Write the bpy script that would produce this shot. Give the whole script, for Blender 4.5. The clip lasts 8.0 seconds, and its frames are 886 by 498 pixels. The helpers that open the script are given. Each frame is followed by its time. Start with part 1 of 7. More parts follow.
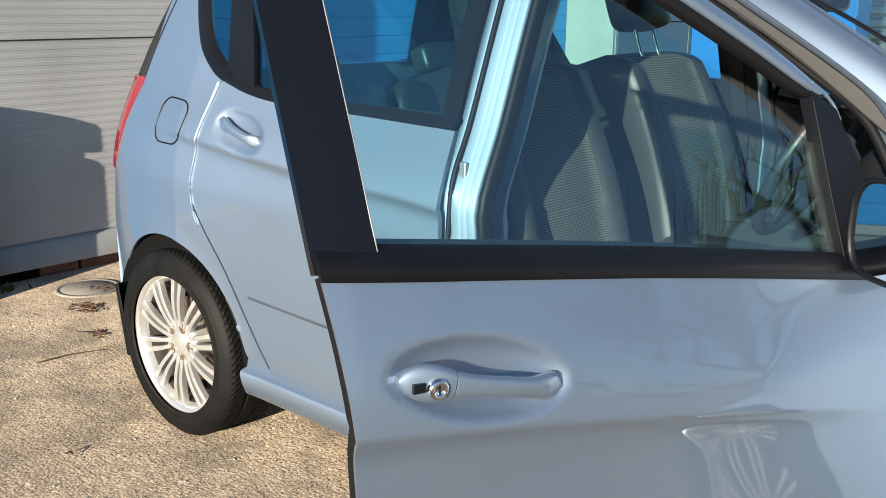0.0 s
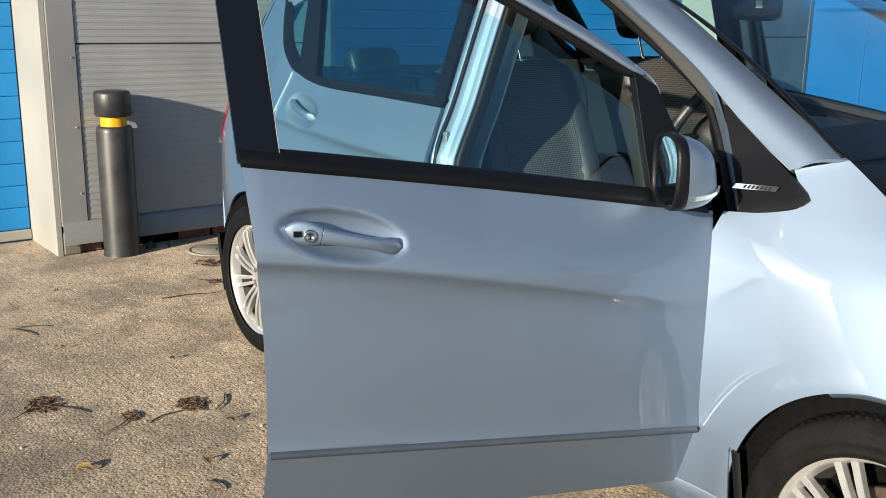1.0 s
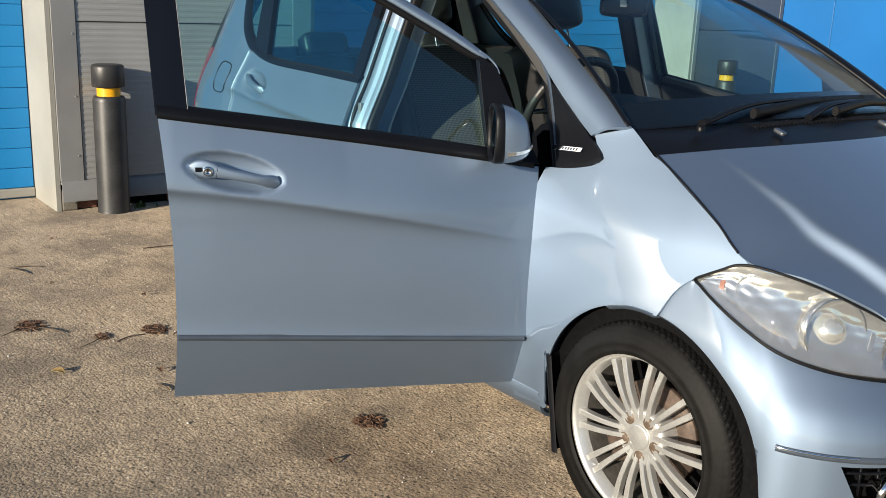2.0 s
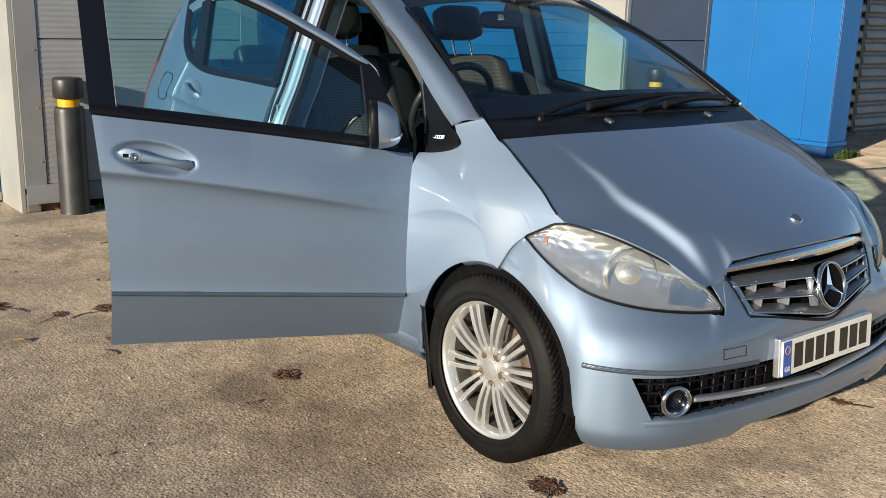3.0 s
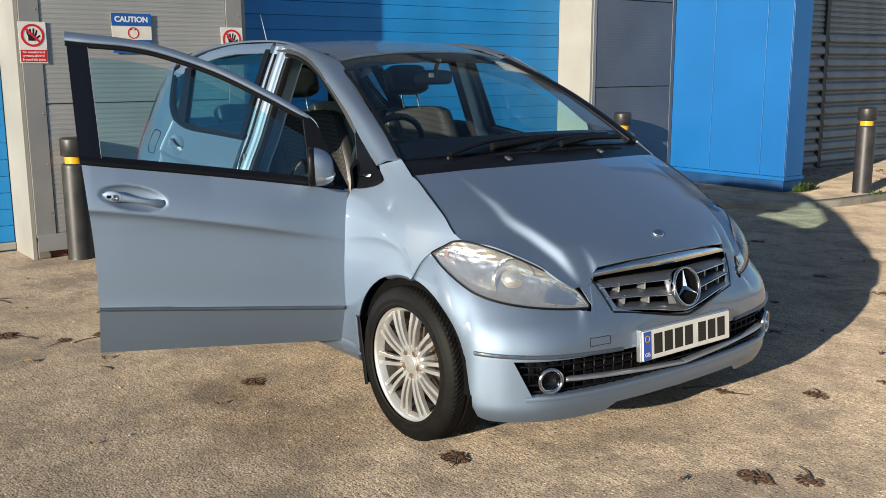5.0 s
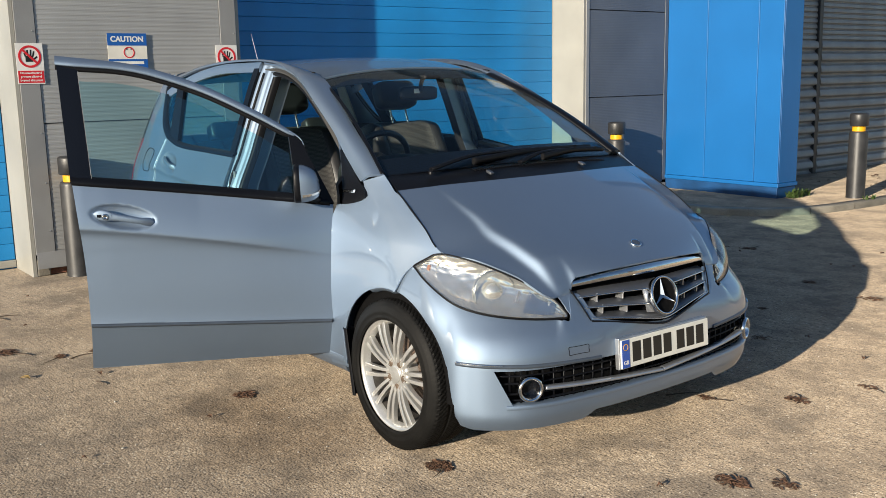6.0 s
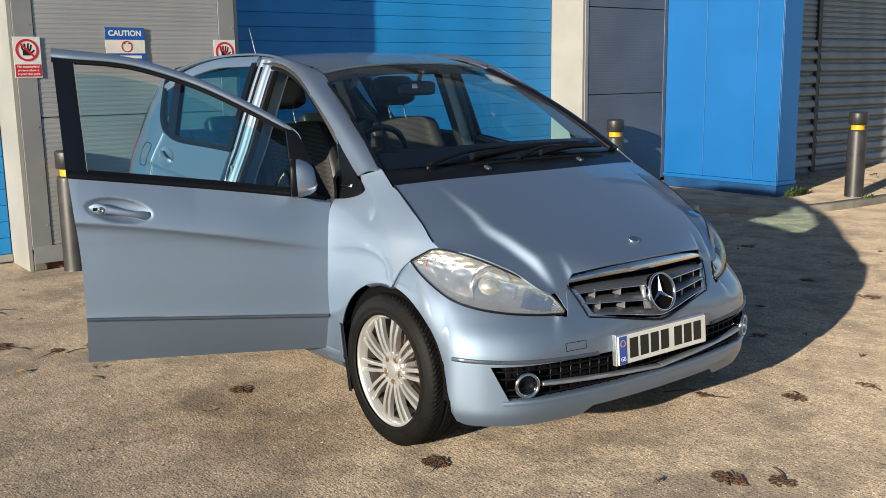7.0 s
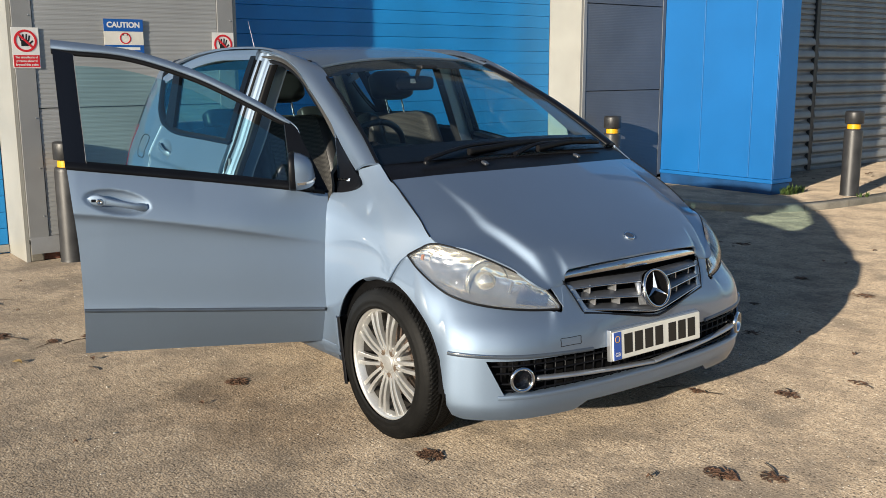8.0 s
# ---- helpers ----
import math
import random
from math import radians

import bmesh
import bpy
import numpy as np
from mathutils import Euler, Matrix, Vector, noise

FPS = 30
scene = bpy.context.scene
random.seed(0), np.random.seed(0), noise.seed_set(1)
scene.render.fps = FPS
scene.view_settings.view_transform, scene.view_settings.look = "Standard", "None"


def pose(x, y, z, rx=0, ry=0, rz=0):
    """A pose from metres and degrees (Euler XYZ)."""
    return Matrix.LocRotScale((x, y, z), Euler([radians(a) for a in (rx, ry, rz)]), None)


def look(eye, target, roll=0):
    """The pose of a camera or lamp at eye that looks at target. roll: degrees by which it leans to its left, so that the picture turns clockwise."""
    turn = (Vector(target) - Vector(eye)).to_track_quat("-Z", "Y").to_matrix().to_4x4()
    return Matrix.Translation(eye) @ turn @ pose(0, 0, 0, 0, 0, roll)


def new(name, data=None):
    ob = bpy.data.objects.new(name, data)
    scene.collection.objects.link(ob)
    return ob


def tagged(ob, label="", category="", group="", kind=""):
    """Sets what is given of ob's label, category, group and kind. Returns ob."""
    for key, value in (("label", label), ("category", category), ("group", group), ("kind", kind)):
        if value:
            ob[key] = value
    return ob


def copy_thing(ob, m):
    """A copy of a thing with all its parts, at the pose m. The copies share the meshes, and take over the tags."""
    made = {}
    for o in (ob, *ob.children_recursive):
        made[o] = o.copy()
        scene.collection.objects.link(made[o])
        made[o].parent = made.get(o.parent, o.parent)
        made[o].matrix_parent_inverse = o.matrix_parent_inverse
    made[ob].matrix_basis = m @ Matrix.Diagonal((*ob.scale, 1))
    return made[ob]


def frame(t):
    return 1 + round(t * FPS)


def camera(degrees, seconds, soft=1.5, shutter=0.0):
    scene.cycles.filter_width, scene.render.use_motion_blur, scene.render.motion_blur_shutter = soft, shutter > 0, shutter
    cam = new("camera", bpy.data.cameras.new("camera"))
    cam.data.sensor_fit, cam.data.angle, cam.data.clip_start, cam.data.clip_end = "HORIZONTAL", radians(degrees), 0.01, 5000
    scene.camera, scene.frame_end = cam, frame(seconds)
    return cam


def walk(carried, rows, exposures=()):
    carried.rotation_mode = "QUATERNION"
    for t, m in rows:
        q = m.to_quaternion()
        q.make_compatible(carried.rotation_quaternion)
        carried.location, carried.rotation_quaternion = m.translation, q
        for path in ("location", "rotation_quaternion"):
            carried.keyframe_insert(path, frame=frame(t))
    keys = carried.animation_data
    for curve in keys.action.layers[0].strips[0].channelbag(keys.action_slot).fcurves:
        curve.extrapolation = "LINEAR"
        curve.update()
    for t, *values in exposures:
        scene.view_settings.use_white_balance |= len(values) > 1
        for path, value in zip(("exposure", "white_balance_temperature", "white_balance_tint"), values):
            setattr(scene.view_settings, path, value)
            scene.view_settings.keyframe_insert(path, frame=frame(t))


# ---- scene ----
cam = camera(49.9, 8.0, soft=0.35)
PATH = [
    (0, (-0.037, -2.43, 1.365), (-1.319, -0.98, 0.863), 0.5),
    (0.3, (0.209, -2.558, 1.356), (-1.16, -1.182, 0.872), 1.1),
    (0.4, (0.286, -2.569, 1.363), (-1.115, -1.227, 0.876), 0.5),
    (0.5, (0.372, -2.582, 1.376), (-1.057, -1.266, 0.899), 0.7),
    (1, (0.798, -2.57, 1.348), (-0.722, -1.36, 0.873), 0.9),
    (1.5, (1.171, -2.596, 1.357), (-0.374, -1.425, 0.867), 1.7),
    (2, (1.511, -2.641, 1.383), (-0.026, -1.466, 0.878), 2.3),
    (2.2, (1.653, -2.63, 1.382), (0.122, -1.446, 0.878), 2.2),
    (3.3, (2.307, -2.804, 1.414), (0.796, -1.579, 0.951), 1.5),
    (3.5, (2.394, -2.811, 1.423), (0.88, -1.583, 0.976), 1.3),
    (4, (2.667, -2.786, 1.421), (1.145, -1.559, 1.002), 0.9),
    (4.5, (2.824, -2.878, 1.429), (1.288, -1.659, 1.036), 0.4),
    (4.7, (2.86, -2.91, 1.431), (1.315, -1.701, 1.044), 0.2),
    (6, (3.037, -2.888, 1.465), (1.472, -1.694, 1.109), -1.1),
    (6.5, (3.034, -2.878, 1.46), (1.469, -1.684, 1.105), -1.1),
    (7, (3.03, -2.877, 1.453), (1.468, -1.681, 1.092), -0.8),
    (7.5, (3.038, -2.883, 1.453), (1.48, -1.684, 1.086), -0.4),
    (8, (3.045, -2.892, 1.457), (1.49, -1.691, 1.085), -0.2),
]
walk(cam, [(t, look(eye, target, roll)) for t, eye, target, roll in PATH],
     [(0, 1.36), (0.5, 1.22), (1.0, 1.00), (1.5, 0.89), (2.2, 0.78), (3.5, 0.73), (8, 0.72)])

# ---- daylight ----
SUN_EL, SUN_WAY = radians(13.4), Vector((-0.275, 0.961, 0)).normalized()
world = bpy.data.worlds.new("sky")
scene.world = world
world.use_nodes = True
wn = world.node_tree
sky = wn.nodes.new("ShaderNodeTexSky")
sky.sky_type, sky.sun_disc = "NISHITA", False
sky.sun_elevation = SUN_EL
sky.sun_rotation = math.atan2(-SUN_WAY.x, -SUN_WAY.y)
sky.air_density, sky.dust_density, sky.ozone_density = 0.9, 0.45, 2.6
wn.nodes["Background"].inputs[1].default_value = 0.078
wn.links.new(sky.outputs[0], wn.nodes["Background"].inputs[0])
sun_data = bpy.data.lights.new("sun", "SUN")
sun_data.energy, sun_data.angle, sun_data.color = 4.3, radians(0.55), (1.0, 0.89, 0.725)
sun = new("sun", sun_data)
sun_to = (SUN_WAY * math.cos(SUN_EL) - Vector((0, 0, math.sin(SUN_EL))))
sun.matrix_world = look(-20 * sun_to, (0, 0, 0))


# ---- materials ----
def mat(name, color=(0.5, 0.5, 0.5), rough=0.5, metal=0.0, coat=0.0, grain=0.0, scale=200.0, stain=0.0, stain_scale=3.0,
        bump=0.0, bump_scale=400.0, spec=0.5, rand=0.0, specks=0.0):
    """A plain surface with fine grain, larger stains and fine relief, in metres."""
    m = bpy.data.materials.new(name)
    m.use_nodes = True
    nt = m.node_tree
    b = nt.nodes["Principled BSDF"]
    b.inputs["Roughness"].default_value = rough
    b.inputs["Metallic"].default_value = metal
    b.inputs["Coat Weight"].default_value = coat
    b.inputs["Coat Roughness"].default_value = 0.03
    b.inputs["Coat IOR"].default_value = 1.7
    b.inputs["Specular IOR Level"].default_value = spec
    tc = nt.nodes.new("ShaderNodeTexCoord").outputs["Object"]
    col = nt.nodes.new("ShaderNodeRGB").outputs[0]
    col.default_value = (*color, 1)

    def vary(col, fac, amount):
        mr = nt.nodes.new("ShaderNodeMapRange")
        mr.inputs["From Min"].default_value, mr.inputs["From Max"].default_value = 0.3, 0.7
        mr.inputs["To Min"].default_value, mr.inputs["To Max"].default_value = 1 - amount, 1 + amount
        nt.links.new(fac, mr.inputs["Value"])
        mix = nt.nodes.new("ShaderNodeMix")
        mix.data_type, mix.blend_type = "RGBA", "MULTIPLY"
        mix.inputs["Factor"].default_value = 1
        nt.links.new(col, mix.inputs["A"])
        nt.links.new(mr.outputs[0], mix.inputs["B"])
        return mix.outputs["Result"]

    def tex(sc, detail=4.0):
        n = nt.nodes.new("ShaderNodeTexNoise")
        n.inputs["Scale"].default_value, n.inputs["Detail"].default_value = sc, detail
        nt.links.new(tc, n.inputs["Vector"])
        return n.outputs["Fac"]

    if grain:
        col = vary(col, tex(scale, 2), grain)
    if stain:
        f = tex(stain_scale)
        col = vary(col, f, stain)
        mr = nt.nodes.new("ShaderNodeMapRange")
        mr.inputs["To Min"].default_value, mr.inputs["To Max"].default_value = max(0.02, rough - 0.25 * stain), min(1, rough + 0.25 * stain)
        nt.links.new(f, mr.inputs["Value"])
        nt.links.new(mr.outputs[0], b.inputs["Roughness"])
    if rand:
        oi = nt.nodes.new("ShaderNodeObjectInfo")
        mr = nt.nodes.new("ShaderNodeMapRange")
        mr.inputs["To Min"].default_value, mr.inputs["To Max"].default_value = 0.3, 0.7
        nt.links.new(oi.outputs["Random"], mr.inputs["Value"])
        col = vary(col, mr.outputs[0], rand)
    if specks:
        vo = nt.nodes.new("ShaderNodeTexVoronoi")
        vo.inputs["Scale"].default_value = specks
        nt.links.new(tc, vo.inputs["Vector"])
        sep = nt.nodes.new("ShaderNodeSeparateColor")
        nt.links.new(vo.outputs["Color"], sep.inputs[0])
        reach = nt.nodes.new("ShaderNodeMath")
        reach.operation, reach.inputs[1].default_value = "MULTIPLY_ADD", -0.075
        nt.links.new(sep.outputs[0], reach.inputs[0])
        nt.links.new(vo.outputs["Distance"], reach.inputs[2])
        mr = nt.nodes.new("ShaderNodeMapRange")
        mr.inputs["From Min"].default_value, mr.inputs["From Max"].default_value = -0.038, -0.028
        mr.inputs["To Min"].default_value, mr.inputs["To Max"].default_value = 0.75, 0.0
        nt.links.new(reach.outputs[0], mr.inputs["Value"])
        mix = nt.nodes.new("ShaderNodeMix")
        mix.data_type = "RGBA"
        mix.inputs["B"].default_value = (0.03, 0.028, 0.026, 1)
        nt.links.new(mr.outputs[0], mix.inputs["Factor"])
        nt.links.new(col, mix.inputs["A"])
        col = mix.outputs["Result"]
    nt.links.new(col, b.inputs["Base Color"])
    if bump:
        bp = nt.nodes.new("ShaderNodeBump")
        bp.inputs["Strength"].default_value, bp.inputs["Distance"].default_value = bump, 0.002
        nt.links.new(tex(bump_scale, 2), bp.inputs["Height"])
        nt.links.new(bp.outputs[0], b.inputs["Normal"])
    return m


def glass(name, tint=(0.8, 0.9, 0.88), ior=1.45, rough=0.0, haze=0.0, power=5.0):
    m = bpy.data.materials.new(name)
    m.use_nodes = True
    nt = m.node_tree
    nt.nodes.remove(nt.nodes["Principled BSDF"])
    lw = nt.nodes.new("ShaderNodeLayerWeight")
    lw.inputs["Blend"].default_value = 0.5
    pw = nt.nodes.new("ShaderNodeMath")
    pw.operation, pw.inputs[1].default_value = "POWER", power
    nt.links.new(lw.outputs["Facing"], pw.inputs[0])
    fr = nt.nodes.new("ShaderNodeMapRange")
    fr.inputs["To Min"].default_value, fr.inputs["To Max"].default_value = ((ior - 1) / (ior + 1)) ** 2, 1.0
    nt.links.new(pw.outputs[0], fr.inputs["Value"])
    tr = nt.nodes.new("ShaderNodeBsdfTransparent")
    tr.inputs[0].default_value = (*tint, 1)
    gl = nt.nodes.new("ShaderNodeBsdfGlossy")
    gl.inputs["Roughness"].default_value = rough
    mx = nt.nodes.new("ShaderNodeMixShader")
    nt.links.new(fr.outputs[0], mx.inputs[0])
    nt.links.new(tr.outputs[0], mx.inputs[1])
    nt.links.new(gl.outputs[0], mx.inputs[2])
    out = mx.outputs[0]
    if haze:
        df = nt.nodes.new("ShaderNodeBsdfDiffuse")
        df.inputs[0].default_value = (0.74, 0.75, 0.76, 1)
        m2 = nt.nodes.new("ShaderNodeMixShader")
        m2.inputs[0].default_value = haze
        nt.links.new(out, m2.inputs[1])
        nt.links.new(df.outputs[0], m2.inputs[2])
        out = m2.outputs[0]
    nt.links.new(out, nt.nodes["Material Output"].inputs["Surface"])
    return m


PAINT = mat("car paint", (0.262, 0.336, 0.436), 0.635, 1.0, 1.0, grain=0.05, scale=2500, stain=0.03, stain_scale=2.0)
BLACKTRIM = mat("black plastic", (0.0055, 0.006, 0.008), 0.36, spec=0.2, grain=0.15, scale=300, stain=0.12, stain_scale=9, bump=0.15, bump_scale=900)
GLOSSBLACK = mat("gloss black", (0.005, 0.006, 0.009), 0.22, stain=0.05, spec=0.3)
SEAL = mat("rubber seal", (0.006, 0.006, 0.007), 0.5, spec=0.2, grain=0.2, scale=250)
TYRE = mat("tyre rubber", (0.0065, 0.0063, 0.0060), 0.60, spec=0.16, grain=0.3, scale=160, stain=0.35, stain_scale=14, bump=0.06, bump_scale=500)
ALLOY = mat("silver alloy", (0.60, 0.595, 0.575), 0.34, 0.65, 0.2, grain=0.06, scale=300, stain=0.12, stain_scale=12)
MIRROR = mat("mirror glass", (0.48, 0.51, 0.54), 0.02, 1.0, stain=0.04, stain_scale=8)
STRIP = mat("grey rubbing strip", (0.085, 0.105, 0.135), 0.32, 0.4, stain=0.1, stain_scale=12)
CHROME = mat("chrome", (0.80, 0.80, 0.80), 0.07, 1.0, stain=0.05, stain_scale=30)
SLAT = mat("satin grey grille", (0.14, 0.15, 0.17), 0.34, 0.7, stain=0.08, stain_scale=20)
SATIN = mat("satin silver plastic", (0.50, 0.52, 0.55), 0.32, 0.8, stain=0.08, stain_scale=20)
DARK = mat("dark lining", (0.005, 0.005, 0.0055), 0.9, spec=0.08, grain=0.3, scale=80)
DISC = mat("brake disc", (0.085, 0.060, 0.046), 0.6, 0.4, grain=0.3, scale=60, stain=0.4, stain_scale=20)
DASH = mat("dashboard plastic", (0.012, 0.0125, 0.014), 0.55, grain=0.15, scale=500, bump=0.3, bump_scale=700)
LEATHER = mat("charcoal leather", (0.024, 0.024, 0.025), 0.38, grain=0.15, scale=300, stain=0.1, stain_scale=6, bump=0.25, bump_scale=450)
BEIGE = mat("pale headlining", (0.52, 0.50, 0.46), 0.9, grain=0.1, scale=500, stain=0.05)
LINING = mat("grey lining", (0.045, 0.044, 0.043), 0.85, grain=0.1, scale=500, stain=0.05)
CLEAR = glass("clear glass", (0.93, 0.985, 0.98), 1.45, power=6.5)
TINT = glass("green tinted glass", (0.80, 0.965, 0.97), 1.85)
LENS = glass("headlamp lens", (0.97, 0.97, 0.96), 1.45, 0.01, 0.02)
LAMPMIRROR = mat("lamp reflector", (0.90, 0.895, 0.87), 0.13, 0.90, stain=0.12, stain_scale=18)
LAMPEYE = mat("bright projector lens", (0.90, 0.89, 0.84), 0.20, 0.8, 0.6, stain=0.05)
BARREL = mat("dusty wheel barrel", (0.075, 0.07, 0.064), 0.6, 0.3, grain=0.2, scale=80, stain=0.35, stain_scale=15)
REDLENS = mat("red lamp lens", (0.24, 0.004, 0.016), 0.08, coat=0.6, stain=0.05)
AMBER = mat("amber reflector", (0.30, 0.13, 0.085), 0.3, coat=0.4, stain=0.05)
WHITEPLATE = mat("plate white", (0.78, 0.77, 0.70), 0.3, coat=0.3, stain=0.06, stain_scale=12)
PLATEBLUE = mat("plate blue", (0.02, 0.09, 0.42), 0.3, coat=0.3, stain=0.05)
INK = mat("black characters", (0.012, 0.012, 0.012), 0.35, stain=0.05)
WALLGREY = mat("grey steel cladding", (0.358, 0.362, 0.360), 0.42, 0.15, grain=0.05, scale=120, stain=0.14, stain_scale=1.6)
FRAMEGREY = mat("grey steel trim", (0.266, 0.268, 0.268), 0.42, 0.1, grain=0.05, scale=150, stain=0.12, stain_scale=2.5)
SLATE = mat("slate grey cladding", (0.112, 0.126, 0.150), 0.42, 0.1, grain=0.05, scale=120, stain=0.12, stain_scale=2, specks=3.0)
CREAM = mat("cream coated steel", (0.335, 0.325, 0.288), 0.5, grain=0.04, scale=90, stain=0.10, stain_scale=2.2)
DOORBLUE = mat("blue door paint", (0.010, 0.235, 0.58), 0.40, grain=0.05, scale=120, stain=0.12, stain_scale=1.8, rand=0.06)
FINBLUE = mat("blue steel panel", (0.007, 0.122, 0.365), 0.40, grain=0.04, scale=110, stain=0.06, stain_scale=1.5, specks=4.0)
# the fin's blue again, with the plinth's shade put into the colour
PLINTHBLUE = mat("shaded plinth blue", (0.006, 0.055, 0.165), 0.5, grain=0.06, scale=90, stain=0.25, stain_scale=5)
FRAMEDARK = mat("charcoal steel", (0.055, 0.055, 0.056), 0.45, 0.2, stain=0.15, stain_scale=4)
SHUTTER = mat("charcoal shutter", (0.30, 0.30, 0.29), 0.45, 0.15, grain=0.08, scale=90, stain=0.2, stain_scale=3)
BOLLARD = mat("black bollard plastic", (0.030, 0.030, 0.031), 0.42, grain=0.2, scale=120, stain=0.35, stain_scale=9, bump=0.2, bump_scale=300)
YELLOW = mat("yellow reflective band", (0.80, 0.40, 0.01), 0.4, grain=0.08, scale=100, stain=0.12, stain_scale=15)
BRICK = mat("old brick", (0.20, 0.085, 0.055), 0.9, grain=0.3, scale=70, stain=0.3, stain_scale=8, bump=0.5, bump_scale=150, rand=0.3)
KERB = mat("concrete kerb", (0.25, 0.225, 0.18), 0.88, grain=0.25, scale=140, stain=0.3, stain_scale=4, bump=0.5, bump_scale=180, rand=0.12)
LEAFDRY = mat("dry leaf", (0.150, 0.080, 0.046), 0.8, grain=0.3, scale=150, stain=0.4, stain_scale=30)
LEAFPALE = mat("pale dry leaf", (0.42, 0.27, 0.09), 0.7, grain=0.2, scale=150, stain=0.3, stain_scale=30)
TWIG = mat("dry twig", (0.075, 0.052, 0.035), 0.85, grain=0.3, scale=200, stain=0.2, stain_scale=20)
GREEN = mat("weed leaf", (0.05, 0.085, 0.018), 0.6, grain=0.2, scale=120, stain=0.3, stain_scale=20)
SIGNWHITE = mat("sign white", (0.78, 0.77, 0.74), 0.4, stain=0.08, stain_scale=8)
SIGNRED = mat("sign red", (0.62, 0.020, 0.030), 0.4, stain=0.1, stain_scale=8)
SIGNBLUE = mat("sign blue", (0.012, 0.105, 0.40), 0.4, stain=0.08, stain_scale=8)
SIGNCREAM = mat("sign cream", (0.78, 0.745, 0.66), 0.4, stain=0.08, stain_scale=8)


def ground_material():
    m = bpy.data.materials.new("worn yard concrete")
    m.use_nodes = True
    nt, L = m.node_tree, m.node_tree.links
    b = nt.nodes["Principled BSDF"]
    tc = nt.nodes.new("ShaderNodeTexCoord").outputs["Object"]

    def noise_tex(sc, detail=5, rough=0.6):
        n = nt.nodes.new("ShaderNodeTexNoise")
        n.inputs["Scale"].default_value, n.inputs["Detail"].default_value, n.inputs["Roughness"].default_value = sc, detail, rough
        L.new(tc, n.inputs["Vector"])
        return n.outputs["Fac"]

    def ramp(f, a, c, b0, b1):
        r = nt.nodes.new("ShaderNodeMapRange")
        for k, v in (("From Min", a), ("From Max", c), ("To Min", b0), ("To Max", b1)):
            r.inputs[k].default_value = v
        L.new(f, r.inputs["Value"])
        return r.outputs[0]

    def mixc(f, a, c, kind="MIX"):
        x = nt.nodes.new("ShaderNodeMix")
        x.data_type, x.blend_type = "RGBA", kind
        for key, v in (("Factor", f), ("A", a), ("B", c)):
            if isinstance(v, (tuple, float, int)):
                x.inputs[key].default_value = v if key == "Factor" else (*v, 1)
            else:
                L.new(v, x.inputs[key])
        return x.outputs["Result"]

    stones = nt.nodes.new("ShaderNodeTexVoronoi")
    stones.inputs["Scale"].default_value = 95
    L.new(tc, stones.inputs["Vector"])
    stone_col = nt.nodes.new("ShaderNodeSeparateColor")
    L.new(stones.outputs["Color"], stone_col.inputs[0])
    base = mixc(ramp(noise_tex(0.9, 6), 0.35, 0.65, 0, 1), (0.42, 0.325, 0.225), (0.56, 0.44, 0.31))
    base = mixc(ramp(stone_col.outputs[0], 0, 1, 0.0, 0.40), base, (0.25, 0.20, 0.145))
    base = mixc(ramp(stone_col.outputs[1], 0.90, 1.0, 0, 0.5), base, (0.82, 0.74, 0.60))
    base = mixc(ramp(noise_tex(60, 3), 0.35, 0.7, 0.0, 0.35), base, (0.28, 0.23, 0.18))
    base = mixc(ramp(noise_tex(2.6, 7, 0.68), 0.44, 0.64, 0.0, 0.85), base, (0.235, 0.187, 0.138))
    base = mixc(ramp(noise_tex(1.3, 8, 0.7), 0.51, 0.62, 0.0, 0.65), base, (0.17, 0.142, 0.112))
    base = mixc(ramp(noise_tex(30, 5, 0.75), 0.48, 0.62, 0.0, 0.5), base, (0.20, 0.155, 0.11))
    base = mixc(ramp(noise_tex(9.0, 5, 0.7), 0.64, 0.75, 0.0, 0.4), base, (0.19, 0.155, 0.12))
    base = mixc(ramp(noise_tex(95, 3, 0.6), 0.565, 0.61, 0.0, 0.50), base, (0.11, 0.085, 0.062))
    base = mixc(ramp(noise_tex(5.2, 8, 0.74), 0.47, 0.70, 0.0, 0.5), base, (0.19, 0.152, 0.115))
    base = mixc(ramp(noise_tex(4.1, 8, 0.75), 0.42, 0.28, 0.0, 0.35), base, (0.60, 0.50, 0.38))
    # brushed lines, then open pits of several sizes
    brushed = nt.nodes.new("ShaderNodeMapping")
    brushed.inputs["Scale"].default_value = (7, 150, 1)
    brushed.inputs["Rotation"].default_value = (0, 0, 0.12)
    L.new(tc, brushed.inputs["Vector"])
    bn = nt.nodes.new("ShaderNodeTexNoise")
    bn.inputs["Scale"].default_value, bn.inputs["Detail"].default_value = 1.0, 3
    L.new(brushed.outputs[0], bn.inputs["Vector"])
    base = mixc(ramp(bn.outputs["Fac"], 0.52, 0.66, 0.0, 0.65), base, (0.13, 0.105, 0.08))
    for sc, reach in ((64, 0.38), (90, 0.37), (40, 0.30), (120, 0.34)):
        vo = nt.nodes.new("ShaderNodeTexVoronoi")
        vo.inputs["Scale"].default_value = sc
        L.new(tc, vo.inputs["Vector"])
        size = nt.nodes.new("ShaderNodeSeparateColor")
        L.new(vo.outputs["Color"], size.inputs[0])
        near = nt.nodes.new("ShaderNodeMath")
        near.operation = "MULTIPLY_ADD"
        near.inputs[1].default_value = -reach * 1.6
        L.new(size.outputs[2], near.inputs[0])
        L.new(vo.outputs["Distance"], near.inputs[2])
